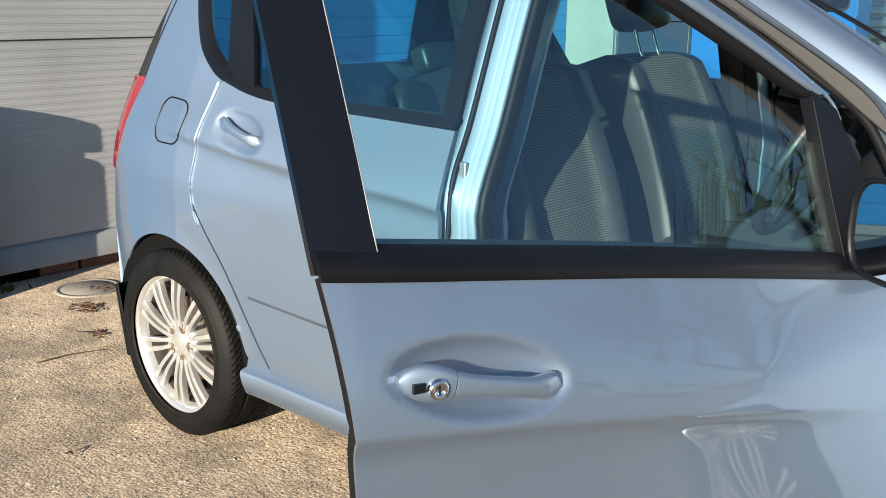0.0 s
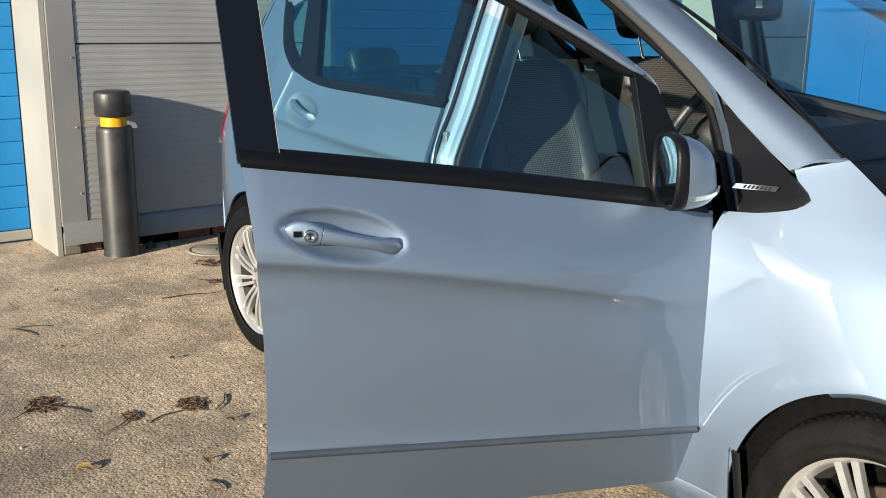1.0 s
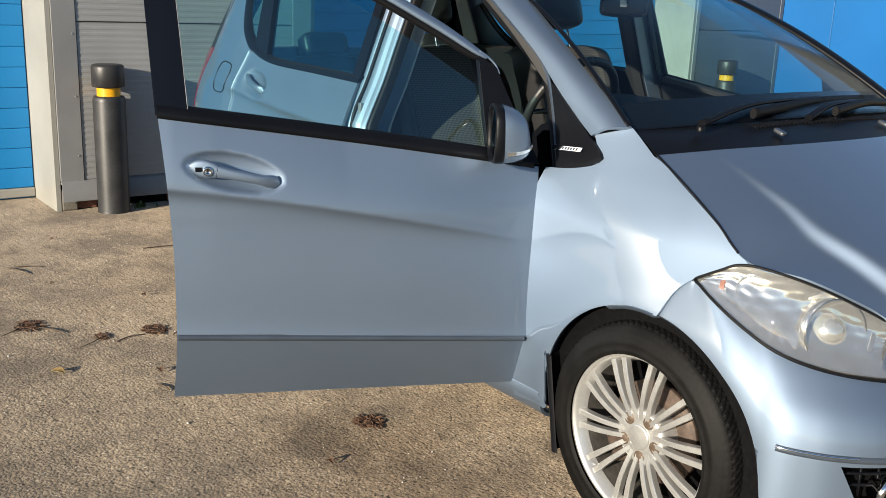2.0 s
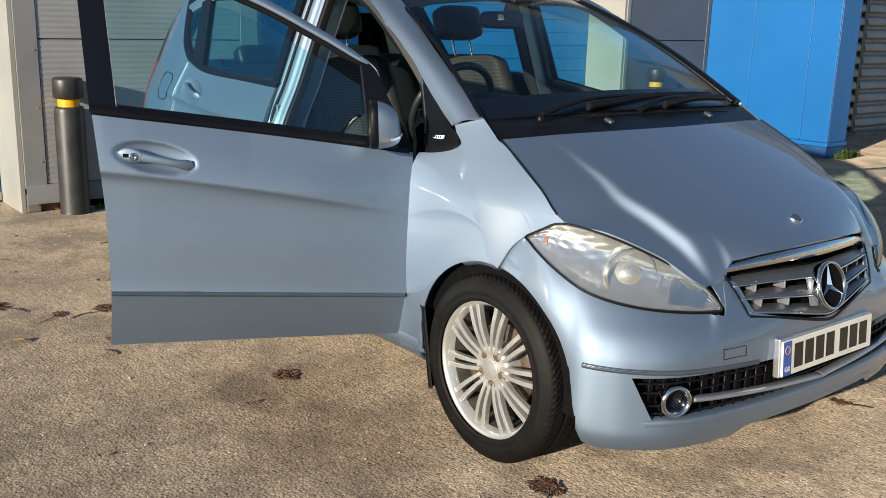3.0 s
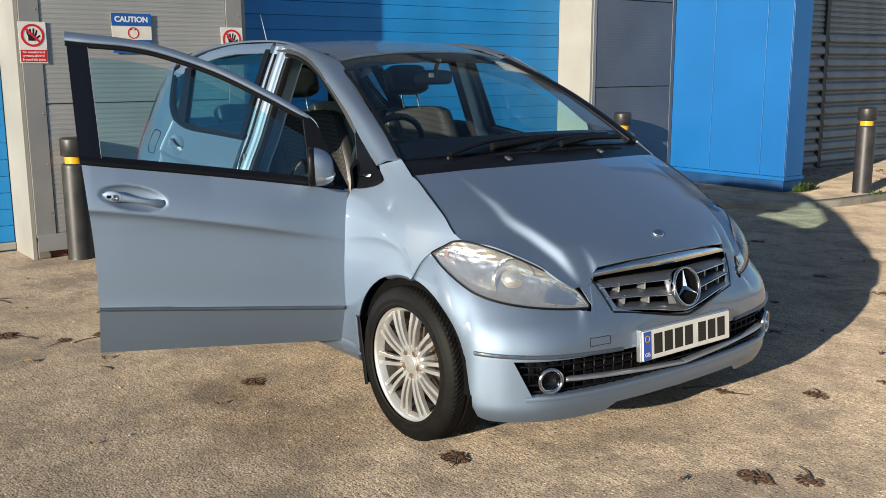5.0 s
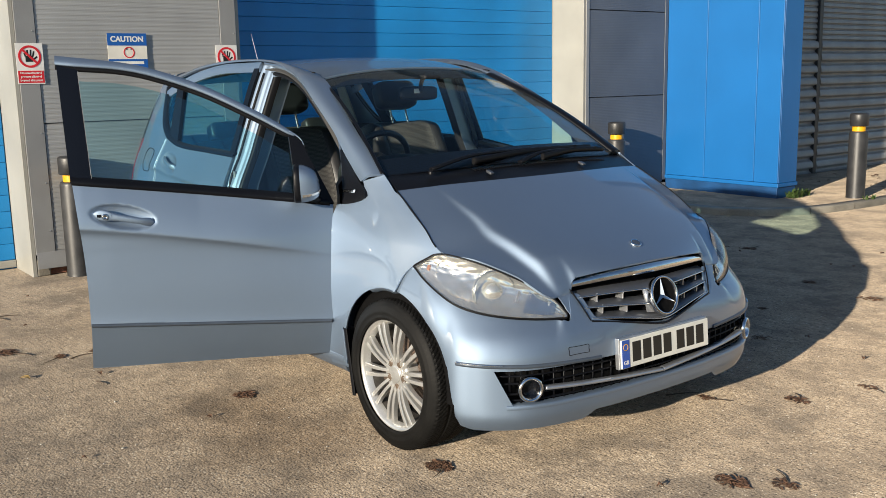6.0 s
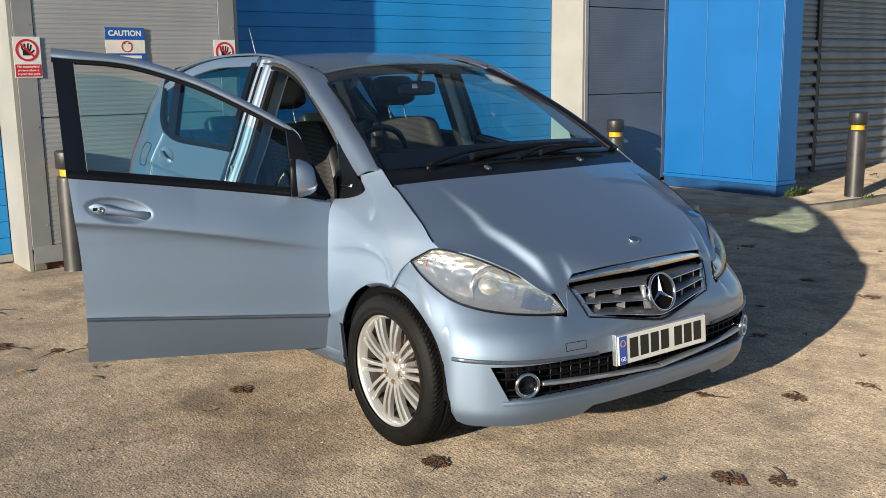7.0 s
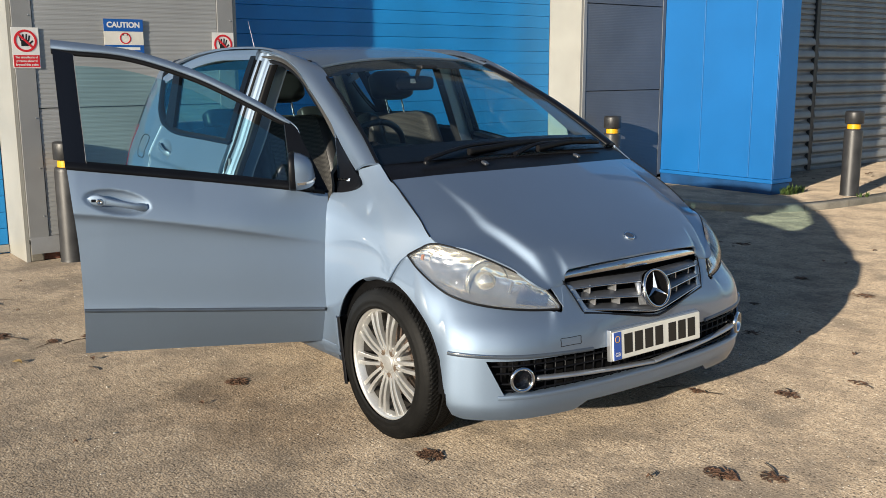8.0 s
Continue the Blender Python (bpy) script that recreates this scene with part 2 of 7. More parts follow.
        base = mixc(ramp(near.outputs[0], -reach * 0.70, -reach * 1.0, 0.0, 0.75), base, (0.045, 0.036, 0.028))
    base = mixc(ramp(noise_tex(80, 3, 0.6), 0.37, 0.31, 0.0, 0.55), base, (0.88, 0.81, 0.68))
    base = mixc(ramp(stones.outputs["Distance"], 0.35, 0.66, 0.0, 0.20), base, (0.11, 0.088, 0.065))
    # paler towards the open yard, along x with a noisy edge
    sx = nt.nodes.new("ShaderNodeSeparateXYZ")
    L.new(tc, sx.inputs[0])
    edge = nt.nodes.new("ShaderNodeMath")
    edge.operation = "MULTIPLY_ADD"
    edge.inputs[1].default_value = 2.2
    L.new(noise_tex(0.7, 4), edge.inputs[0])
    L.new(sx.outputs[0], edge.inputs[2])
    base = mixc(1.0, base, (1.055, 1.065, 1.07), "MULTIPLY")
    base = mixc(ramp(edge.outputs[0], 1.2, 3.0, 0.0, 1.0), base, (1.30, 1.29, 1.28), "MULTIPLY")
    # darker and browner round (-0.56, -1.13) beside the car, its rim broken by noise
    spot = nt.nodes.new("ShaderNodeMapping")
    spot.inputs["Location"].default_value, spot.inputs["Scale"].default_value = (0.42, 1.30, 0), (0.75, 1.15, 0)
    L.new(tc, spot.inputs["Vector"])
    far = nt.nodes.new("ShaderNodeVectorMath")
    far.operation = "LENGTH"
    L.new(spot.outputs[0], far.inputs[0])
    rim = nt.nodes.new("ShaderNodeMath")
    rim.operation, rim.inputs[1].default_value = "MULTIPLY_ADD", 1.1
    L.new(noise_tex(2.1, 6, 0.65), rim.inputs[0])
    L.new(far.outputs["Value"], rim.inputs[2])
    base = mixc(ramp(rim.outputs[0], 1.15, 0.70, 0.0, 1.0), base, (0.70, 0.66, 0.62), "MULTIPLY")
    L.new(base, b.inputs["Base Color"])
    b.inputs["Roughness"].default_value = 0.9
    b.inputs["Specular IOR Level"].default_value = 0.3
    b.inputs["Diffuse Roughness"].default_value = 1.0
    bp = nt.nodes.new("ShaderNodeBump")
    bp.inputs["Strength"].default_value, bp.inputs["Distance"].default_value = 0.75, 0.0022
    h = nt.nodes.new("ShaderNodeMath")
    h.operation = "SUBTRACT"
    L.new(noise_tex(120, 4, 0.65), h.inputs[0])
    L.new(stones.outputs["Distance"], h.inputs[1])
    L.new(h.outputs[0], bp.inputs["Height"])
    L.new(bp.outputs[0], b.inputs["Normal"])
    return m


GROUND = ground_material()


# ---- building helpers ----
def link_mesh(name, bm, material, parent=None, label="", m=None, smooth=None):
    me = bpy.data.meshes.new(name)
    if smooth is not None:
        for f in bm.faces:
            f.smooth = smooth
    bm.to_mesh(me)
    bm.free()
    me.materials.append(material)
    ob = new(name, me)
    if parent:
        ob.parent = parent
    if m is not None:
        ob.matrix_local = m
    return tagged(ob, label)


def part(name, bm, material, parent, label="", m=None, smooth=None):
    return link_mesh(name, bm, material, parent, label, m, smooth)


def base(name, x, y, z, label, category, group="", kind="", rz=0):
    ob = new(name)
    ob.empty_display_size = 0.05
    ob.matrix_local = pose(x, y, z, 0, 0, rz)
    return tagged(ob, label, category, group, kind)


def curve1(pts):
    """A smooth function through (x, y) pairs, in rising x."""
    xs, ys = np.array([p[0] for p in pts], float), np.array([p[1] for p in pts], float)
    d = np.diff(ys) / np.diff(xs)
    t = np.r_[d[0], (d[1:] + d[:-1]) / 2, d[-1]]
    t[1:-1][d[1:] * d[:-1] <= 0] = 0

    def f(x):
        x = min(max(x, xs[0]), xs[-1])
        i = int(min(max(np.searchsorted(xs, x) - 1, 0), len(xs) - 2))
        h = xs[i + 1] - xs[i]
        u = (x - xs[i]) / h
        return float(ys[i] * (1 + 2 * u) * (1 - u) ** 2 + ys[i + 1] * u * u * (3 - 2 * u) + h * u * (1 - u) * (t[i] * (1 - u) - t[i + 1] * u))

    return f


def spline(pts, closed=False):
    """A smooth way through points: a function of 0 to 1, by length."""
    P = [Vector(p) for p in pts]
    n = len(P)
    out = []
    for i in range(n if closed else n - 1):
        if closed:
            a, b, c, d = P[i - 1], P[i], P[(i + 1) % n], P[(i + 2) % n]
        else:
            b, c = P[i], P[i + 1]
            a = P[i - 1] if i else b * 2 - c
            d = P[i + 2] if i + 2 < n else c * 2 - b
        for k in range(16):
            u = k / 16
            out.append(0.5 * (2 * b + (c - a) * u + (2 * a - 5 * b + 4 * c - d) * u * u + (3 * b - a - 3 * c + d) * u ** 3))
    out.append(P[0].copy() if closed else P[-1].copy())
    run = np.r_[0, np.cumsum([(q - p).length for p, q in zip(out, out[1:])])]
    run = run / run[-1]
    arr = np.array([tuple(p) for p in out])

    def f(u):
        return Vector([float(np.interp(u, run, arr[:, k])) for k in range(arr.shape[1])])

    return f


def box(x0, x1, y0, y1, z0, z1, bevel=0.0, bm=None, seg=2):
    bm = bm or bmesh.new()
    r = bmesh.ops.create_cube(bm, size=1, matrix=Matrix.LocRotScale(((x0 + x1) / 2, (y0 + y1) / 2, (z0 + z1) / 2), None, (abs(x1 - x0), abs(y1 - y0), abs(z1 - z0))))
    if bevel:
        es = list({e for v in r["verts"] for e in v.link_edges})
        bmesh.ops.bevel(bm, geom=es, offset=bevel, segments=seg, affect="EDGES", profile=0.5)
    return bm


def lathe(profile, n=32, axis="Z", m=None, bm=None, smooth=True):
    """A turned body from (radius, height) pairs."""
    bm = bm or bmesh.new()
    rings = []
    for r, h in profile:
        ring = []
        for k in range(n):
            a = 2 * math.pi * k / n
            p = Vector((r * math.cos(a), r * math.sin(a), h))
            if axis == "Y":
                p = Vector((p.x, p.z, p.y))
            elif axis == "X":
                p = Vector((p.z, p.x, p.y))
            ring.append(bm.verts.new(m @ p if m else p))
        rings.append(ring)
    for a, b in zip(rings, rings[1:]):
        for k in range(n):
            f = bm.faces.new((a[k], a[(k + 1) % n], b[(k + 1) % n], b[k]))
            f.smooth = smooth
    bmesh.ops.recalc_face_normals(bm, faces=bm.faces)
    return bm


def tube(way, radius, n=24, sides=8, taper=1.0, bm=None, flat=1.0):
    """A round bar along way, a function of 0 to 1."""
    bm = bm or bmesh.new()
    rings = []
    for i in range(n + 1):
        u = i / n
        p = way(u)
        d = (way(min(1, u + 0.01)) - way(max(0, u - 0.01))).normalized()
        s = d.cross(Vector((0.013, 0.02, 1))).normalized()
        t = s.cross(d)
        r = radius * (1 + (taper - 1) * u)
        rings.append([bm.verts.new(p + r * (s * math.cos(a) + flat * t * math.sin(a))) for a in (2 * math.pi * k / sides for k in range(sides))])
    for a, b in zip(rings, rings[1:]):
        for k in range(sides):
            bm.faces.new((a[k], a[(k + 1) % sides], b[(k + 1) % sides], b[k])).smooth = True
    bm.faces.new(rings[0])
    bm.faces.new(rings[-1])
    bmesh.ops.recalc_face_normals(bm, faces=bm.faces)
    return bm


def shell(grid, thick=0.0, out=None, bm=None):
    """A panel from a grid of points, with a thickness laid inward. out: a direction that its face looks towards."""
    bm = bm or bmesh.new()
    G = np.array([[tuple(p) for p in row] for row in grid], float)
    du, dv = np.gradient(G, axis=0), np.gradient(G, axis=1)
    N = np.cross(du, dv)
    N /= np.linalg.norm(N, axis=2, keepdims=True) + 1e-12
    flip = out is not None and (N * np.array(tuple(out))).sum() < 0
    if flip:
        N = -N
    r, c = G.shape[:2]

    def sheet(A, turn, smooth=True):
        V = [[bm.verts.new(A[i, j]) for j in range(A.shape[1])] for i in range(A.shape[0])]
        for i in range(A.shape[0] - 1):
            for j in range(A.shape[1] - 1):
                q = (V[i][j], V[i + 1][j], V[i + 1][j + 1], V[i][j + 1])
                bm.faces.new(q[::-1] if turn else q).smooth = smooth

    sheet(G, flip)
    if thick:
        B = G - N * thick
        sheet(B, not flip)
        for A, C, t in ((G[0], B[0], flip), (G[-1], B[-1], not flip), (G[:, 0], B[:, 0], not flip), (G[:, -1], B[:, -1], flip)):
            sheet(np.stack([A, C]), not t)
    return bm


def between(a, b, nu, nv, bulge=None, lo=0.0, hi=1.0):
    """Points of a surface ruled from way a to way b, with a bulge(u, v) added."""
    rows = []
    for i in range(nu + 1):
        u = lo + (hi - lo) * i / nu
        p, q = a(u), b(u)
        rows.append([p.lerp(q, j / nv) + (bulge(u, j / nv) if bulge else Vector((0, 0, 0))) for j in range(nv + 1)])
    return rows


def text_mesh(name, words, size, material, parent, m, depth=0.001, align="CENTER", label="", bold=0.0):
    cu = bpy.data.curves.new(name, "FONT")
    cu.body, cu.size, cu.extrude, cu.align_x, cu.align_y = words, size, depth, align, "CENTER"
    cu.offset = bold
    tmp = bpy.data.objects.new(name, cu)
    scene.collection.objects.link(tmp)
    me = bpy.data.meshes.new_from_object(tmp.evaluated_get(bpy.context.evaluated_depsgraph_get()))
    bpy.data.objects.remove(tmp)
    me.materials.clear()
    me.materials.append(material)
    ob = new(name, me)
    if parent:
        ob.parent = parent
    ob.matrix_local = m
    return tagged(ob, label)

# ---- yard and building ----
def ground():
    bm = bmesh.new()
    xs = [-400, -60, -15, -6, 0, 6, 15, 60, 400]
    V = [[bm.verts.new((x, y, 0)) for y in xs] for x in xs]
    for i in range(8):
        for j in range(8):
            bm.faces.new((V[i][j], V[i + 1][j], V[i + 1][j + 1], V[i][j + 1]))
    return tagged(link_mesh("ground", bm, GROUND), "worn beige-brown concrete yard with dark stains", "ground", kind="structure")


ground()
WALL_X, DOOR_X = -4.6, -5.1
BAY_A, BAY_B, BAY_C, FIN_Y = (-1.0, 0.77), (0.77, 5.0), (5.0, 6.4), (6.4, 6.76)
TOP = 5.2


def wall_part(name, x0, x1, y0, y1, z0, z1, material, label, bevel=0.0):
    return tagged(link_mesh(name, box(x0, x1, y0, y1, z0, z1, bevel), material), label, "wall", kind="structure")


def ribbed(y0, y1, z0, z1, x, pitch=0.036, depth=0.0022, thick=0.03):
    """A cladding sheet with fine ribs that run level."""
    n = int((z1 - z0) / pitch)
    zs = []
    for k in range(n):
        a = z0 + (z1 - z0) * k / n
        h = (z1 - z0) / n
        zs += [(a, 0), (a + h * 0.40, 0), (a + h * 0.5, -depth), (a + h * 0.90, -depth)]
    zs.append((z1, 0))
    return shell([[Vector((x + d, y0, z)), Vector((x + d, y1, z))] for z, d in zs], thick, (1, 0, 0))


def cladding(name, y0, y1, material, label, joints, edge, pitch=0.036, depth=0.0022):
    wall = tagged(link_mesh(name, box(WALL_X - 0.5, WALL_X - 0.032, y0 + 0.012, y1 - 0.012, 0.0, TOP), DARK), label, "wall", kind="structure")
    for a, b in zip(joints, joints[1:]):
        bm = ribbed(y0 + edge, y1 - edge, a + 0.006, b - 0.006, WALL_X, pitch, depth)
        for f in bm.faces:
            f.smooth = False
        part("cladding_panel", bm, material, wall)
    return wall


wall_a = cladding("wall_signs", *BAY_A, WALLGREY, "grey ribbed steel cladding between two loading doors", (0.19, 1.17, 2.17, 3.17, 4.17, TOP), 0.148, 0.036, 0.0013)
wall_c = cladding("wall_slate", *BAY_C, SLATE, "dark slate-grey cladding beside a blue projecting wall", (0.14, 1.20, 2.17, 3.17, 4.17, TOP), 0.055, 0.018, 0.0006)


def edge_trim(parent, y0, y1, material, screws, x=WALL_X, z0=0.17):
    t = part("corner_trim", box(x - 0.03, x + 0.006, y0, y1, z0, TOP, 0.003), material, parent)
    for z in screws:
        part("screw", lathe([(0.0001, 0.006), (0.004, 0.005), (0.005, 0.002), (0.005, 0)], 10, "X", Matrix.Translation((x + 0.006, (y0 + y1) / 2 + 0.045, z))), SATIN, t)


edge_trim(wall_a, -1.0, -0.856, FRAMEGREY, (0.35, 0.72, 1.1, 1.48, 1.86))
edge_trim(wall_a, 0.626, 0.77, FRAMEGREY, (0.35, 0.72, 1.1, 1.48, 1.86))
edge_trim(wall_c, 5.0, 5.05, FRAMEGREY, ())
edge_trim(wall_c, 6.342, 6.398, SLATE, ())
# sill flashing and the rough footing under the grey bay
part("sill_flashing", shell([[Vector((x, y, z)) for y in (-1.0, 0.77)] for x, z in ((-4.62, 0.20), (-4.585, 0.185), (-4.575, 0.18), (-4.575, 0.062))], 0.004, (1, 0, 0)), FRAMEGREY, wall_a, "bent grey sill flashing")
for k in range(8):
    y = -0.98 + 0.222 * k
    part("footing_brick", box(-4.80, -4.630 + 0.014 * math.sin(5 * k), y, y + 0.208, 0.0, 0.082 + 0.016 * math.cos(3 * k), 0.009), BRICK, wall_a)
part("footing_edge", box(-4.9, -4.602, -1.0, -0.90, 0.0, 0.135, 0.01), KERB, wall_a)
part("sill_flashing", box(-4.62, -4.585, 5.0, 6.4, 0.06, 0.135, 0.004), FRAMEGREY, wall_c)


def bay_door(name, y0, y1, label):
    """A recessed sectional door with cream reveals."""
    door = tagged(link_mesh(name, box(DOOR_X - 0.08, DOOR_X - 0.02, y0, y1, 0, 4.1), DOORBLUE), label, "door", kind="structure")
    n, h = 30, 0.131
    shared = None
    for k in range(n):
        if shared is None:
            bm = box(-0.02, 0.0, y0 + 0.01, y1 - 0.01, 0.0012, h - 0.0012, 0.0035)
            ob = part("door_slat", bm, DOORBLUE, door)
            shared = ob.data
        else:
            ob = new("door_slat", shared)
            ob.parent = door
        ob.matrix_local = pose(DOOR_X, 0, 0.075 + k * h)
    part("bottom_rail", box(DOOR_X - 0.02, DOOR_X + 0.012, y0 + 0.005, y1 - 0.005, 0.012, 0.072, 0.006), CREAM, door)
    for a, b in ((y0 + 0.003, y0 - 0.028), (y1 - 0.003, y1 + 0.028)):
        part("reveal", box(DOOR_X - 0.1, WALL_X - 0.004, min(a, b), max(a, b), 0, 4.018, 0.002), CREAM, door, "cream steel reveal")
    return door


bay_door("loading_door_main", BAY_B[0] + 0.03, BAY_B[1] - 0.03, "closed blue sectional loading door with level slats")
bay_door("loading_door_side", -5.3, BAY_A[0] - 0.03, "closed blue sectional loading door in a recess")
for k, (a, b) in enumerate(((BAY_B[0] + 0.002, BAY_B[1] - 0.002), (-5.358, BAY_A[0] - 0.002))):
    wall_part("wall_lintel_%d" % (k + 1), WALL_X - 0.45, WALL_X - 0.006, a, b, 4.02, TOP - 0.002, SLATE, "slate-grey steel cladding over a loading door")
wall_part("wall_end", WALL_X - 0.5, WALL_X, -14.0, -5.36, 0, TOP, WALLGREY, "plain grey steel cladding")
wall_part("wall_back", DOOR_X - 0.45, DOOR_X - 0.12, -14.0, 16.0, 0, TOP, DARK, "dark inner wall behind the doors")
wall_part("roof_edge", WALL_X - 0.9, WALL_X + 0.12, -14.0, 16.0, TOP, TOP + 0.5, FRAMEGREY, "grey steel roof edge")


def fin():
    x0, x1, (y0, y1) = WALL_X + 0.004, -3.03, FIN_Y
    w = tagged(link_mesh("wall_fin", box(x0, x1 - 0.02, y0 + 0.02, y1 - 0.02, 0.05, TOP), DARK), "bright blue steel-clad projecting wall on a darker plinth", "wall", kind="structure")
    cuts = [x0, -4.02, -3.34, x1]
    for a, b in zip(cuts, cuts[1:]):
        part("fin_panel", box(a + 0.002, b - 0.002, y0, y0 + 0.018, 0.235, TOP, 0.003), FINBLUE, w)
    part("fin_panel", box(x1 - 0.018, x1, y0 + 0.02, y1, 0.235, TOP, 0.003), FINBLUE, w)
    part("fin_panel", box(x0, x1 - 0.02, y1 - 0.018, y1, 0.235, TOP, 0.003), FINBLUE, w)
    part("fin_flashing", box(x0, x1 + 0.012, y0 - 0.012, y1 + 0.012, 0.19, 0.232, 0.004), FINBLUE, w)
    # drawn in the darker blue to show it shaded below the flashing
    part("plinth", box(x0, x1 - 0.005, y0 + 0.005, y1 - 0.005, 0.05, 0.188, 0.004), PLINTHBLUE, w, "blue plinth darkened for the shade under the flashing")


fin()


def shutter(name, y0, y1, x):
    """A roller shutter of curved laths, each an arc."""
    s = tagged(link_mesh(name, box(x - 0.2, x - 0.05, y0, y1, 0.0, TOP), SHUTTER), "charcoal corrugated roller shutter, closed", "door", kind="structure")
    deep = [(0.040, 0.0), (0.022, 0.010), (0.004, 0.024), (0.0, 0.036), (0.004, 0.052), (0.032, 0.068), (0.052, 0.074), (0.057, 0.084), (0.056, 0.106), (0.050, 0.136), (0.040, 0.160)]
    slim = [(0.015, 0.0), (0.006, 0.006), (0.0, 0.014), (0.002, 0.022), (0.015, 0.028), (0.020, 0.034), (0.019, 0.050), (0.015, 0.072)]
    z = 0.075
    for arc, h, n in ((deep, 0.160, 11), (slim, 0.072, 46)):
        shared = None
        for k in range(n):
            if shared is None:
                bm = shell([[Vector((d, y, q)) for y in (y0, y1)] for d, q in arc], 0.003, (1, 0, 0))
                ob = part("shutter_lath", bm, SHUTTER, s, smooth=False)
                shared = ob.data
            else:
                ob = new("shutter_lath", shared)
                ob.parent = s
            ob.matrix_local = pose(x, 0, z)
            z += h
    return s


SHUT_X = -4.25
shutter("shutter_near", 6.80, 9.00, SHUT_X)
shutter("shutter_far", 9.09, 14.5, SHUT_X)
wall_part("shutter_guide", SHUT_X - 0.1, SHUT_X + 0.05, 9.002, 9.088, 0.07, TOP, FRAMEDARK, "charcoal steel shutter guide", 0.006)


def pavement():
    inner = [(-4.62, 5.56), (-3.90, 5.36), (-3.22, 5.27), (-2.75, 5.46), (-2.42, 5.88), (-2.26, 6.6), (-2.22, 8.4), (-2.22, 14.5)]
    way = spline([(x, y, 0) for x, y in inner])
    n = 60
    bm = bmesh.new()
    front = [way(i / n) for i in range(n + 1)]
    vs = [bm.verts.new((p.x - 0.1, p.y + 0.06, 0.066)) for p in front] + [bm.verts.new((-4.7, 14.5, 0.066))] + [bm.verts.new((-4.7, 5.65, 0.066))]
    f = bm.faces.new(vs)
    if f.normal.z < 0:
        f.normal_flip()
    r = bmesh.ops.extrude_face_region(bm, geom=[f])
    for v in r["geom"]:
        if isinstance(v, bmesh.types.BMVert):
            v.co.z = 0.0
    bmesh.ops.recalc_face_normals(bm, faces=bm.faces)
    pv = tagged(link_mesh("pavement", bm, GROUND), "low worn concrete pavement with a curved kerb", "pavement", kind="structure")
    total = sum((b - a).length for a, b in zip(front, front[1:]))
    m = int(total / 0.62)
    for k in range(m):
        rows = []
        for i in range(5):
            u = (k + 0.004 + 0.992 * i / 4) / m
            p, d = way(u), (way(min(1, u + 0.004)) - way(max(0, u - 0.004))).normalized()
            q = Vector((-d.y, d.x, 0))
            prof = ((0.0, -0.01), (0.0, 0.052), (0.008, 0.067), (0.022, 0.073), (0.12, 0.072), (0.122, -0.01))
            rows.append([p + q * a + Vector((0, 0, z)) for a, z in prof])
        part("kerb_stone", shell(rows, 0.0, (0.5, -0.5, 1)), KERB, pv)


pavement()


def bollard(x, y, z, label):
    b = base("bollard", x, y, z, label, "bollard", "yard bollards")
    part("post", lathe([(0.001, 0.73), (0.088, 0.73), (0.094, 0.722), (0.098, 0.70), (0.098, 0.02), (0.101, 0.0)], 40), BOLLARD, b)
    part("band", lathe([(0.070, 0.728), (0.070, 0.79)], 40), YELLOW, b, "yellow reflective band")
    part("cap", lathe([(0.060, 0.786), (0.093, 0.786), (0.098, 0.793), (0.098, 0.905), (0.094, 0.918), (0.082, 0.924), (0.001, 0.925)], 40), BOLLARD, b)
    return b


bollard(-4.478, -0.715, 0.0, "black plastic bollard with a yellow band beside the grey cladding")
bollard(-4.40, 5.30, 0.0, "black plastic bollard with a yellow band before slate cladding")
bollard(-2.50, 7.08, 0.066, "black plastic bollard with a yellow band on the pavement")


def ring_mesh(r0, r1, t, n=40):
    return lathe([(r0, 0), (r0, t), (r1, t), (r1, 0), (r0, 0)], n, "X", smooth=False)


def sign_stop(y, z):
    """A white prohibition sign: a red ring and bar over a black raised palm, red text panel below."""
    s = base("warning_sign", WALL_X + 0.008, y, z, "white sign with a red prohibition ring and red text panel", "sign", "warning signs")
    part("plate", box(0, 0.003, -0.0975, 0.0975, -0.15, 0.15, 0.001), SIGNWHITE, s)
    up = pose(0.003, 0, 0.052)
    b = bmesh.new()
    for k, (dy, top, tilt) in enumerate(((-0.030, 0.030, -14), (-0.012, 0.048, -4), (0.006, 0.050, 5), (0.022, 0.040, 14))):
        c = pose(0, dy, 0, -tilt)
        for v in bmesh.ops.create_cube(b, size=1, matrix=Matrix.LocRotScale((0.0, 0, top / 2), None, (0.0016, 0.012, top)))["verts"]:
            v.co = c @ v.co
    bmesh.ops.create_cube(b, size=1, matrix=Matrix.LocRotScale((0.0, 0.036, -0.014), Euler((radians(38), 0, 0)), (0.0016, 0.044, 0.013)))
    bmesh.ops.create_cube(b, size=1, matrix=Matrix.LocRotScale((0.0, -0.004, -0.016), None, (0.0016, 0.054, 0.046)))
    part("palm_shape", b, INK, s, "black raised palm shape", up)
    part("ring", ring_mesh(0.066, 0.082, 0.0022), SIGNRED, s, "", up)
    part("bar", box(0.0004, 0.0026, -0.07, 0.07, -0.0075, 0.0075), SIGNRED, s, "", up @ pose(0, 0, 0, -45))
    panel = part("text_panel", box(0.0028, 0.0042, -0.092, 0.092, -0.142, -0.052), SIGNRED, s, "red panel with three lines of white text")
    for k, words in enumerate(("No unauthorised", "persons allowed", "beyond this point")):
        text_mesh("lettering", words, 0.0225, SIGNWHITE, panel, Matrix.Translation((0.0046, 0, -0.069 - 0.027 * k)) @ pose(0, 0, 0, 90, 0, 90), 0.0004, bold=0.0006)
    return s


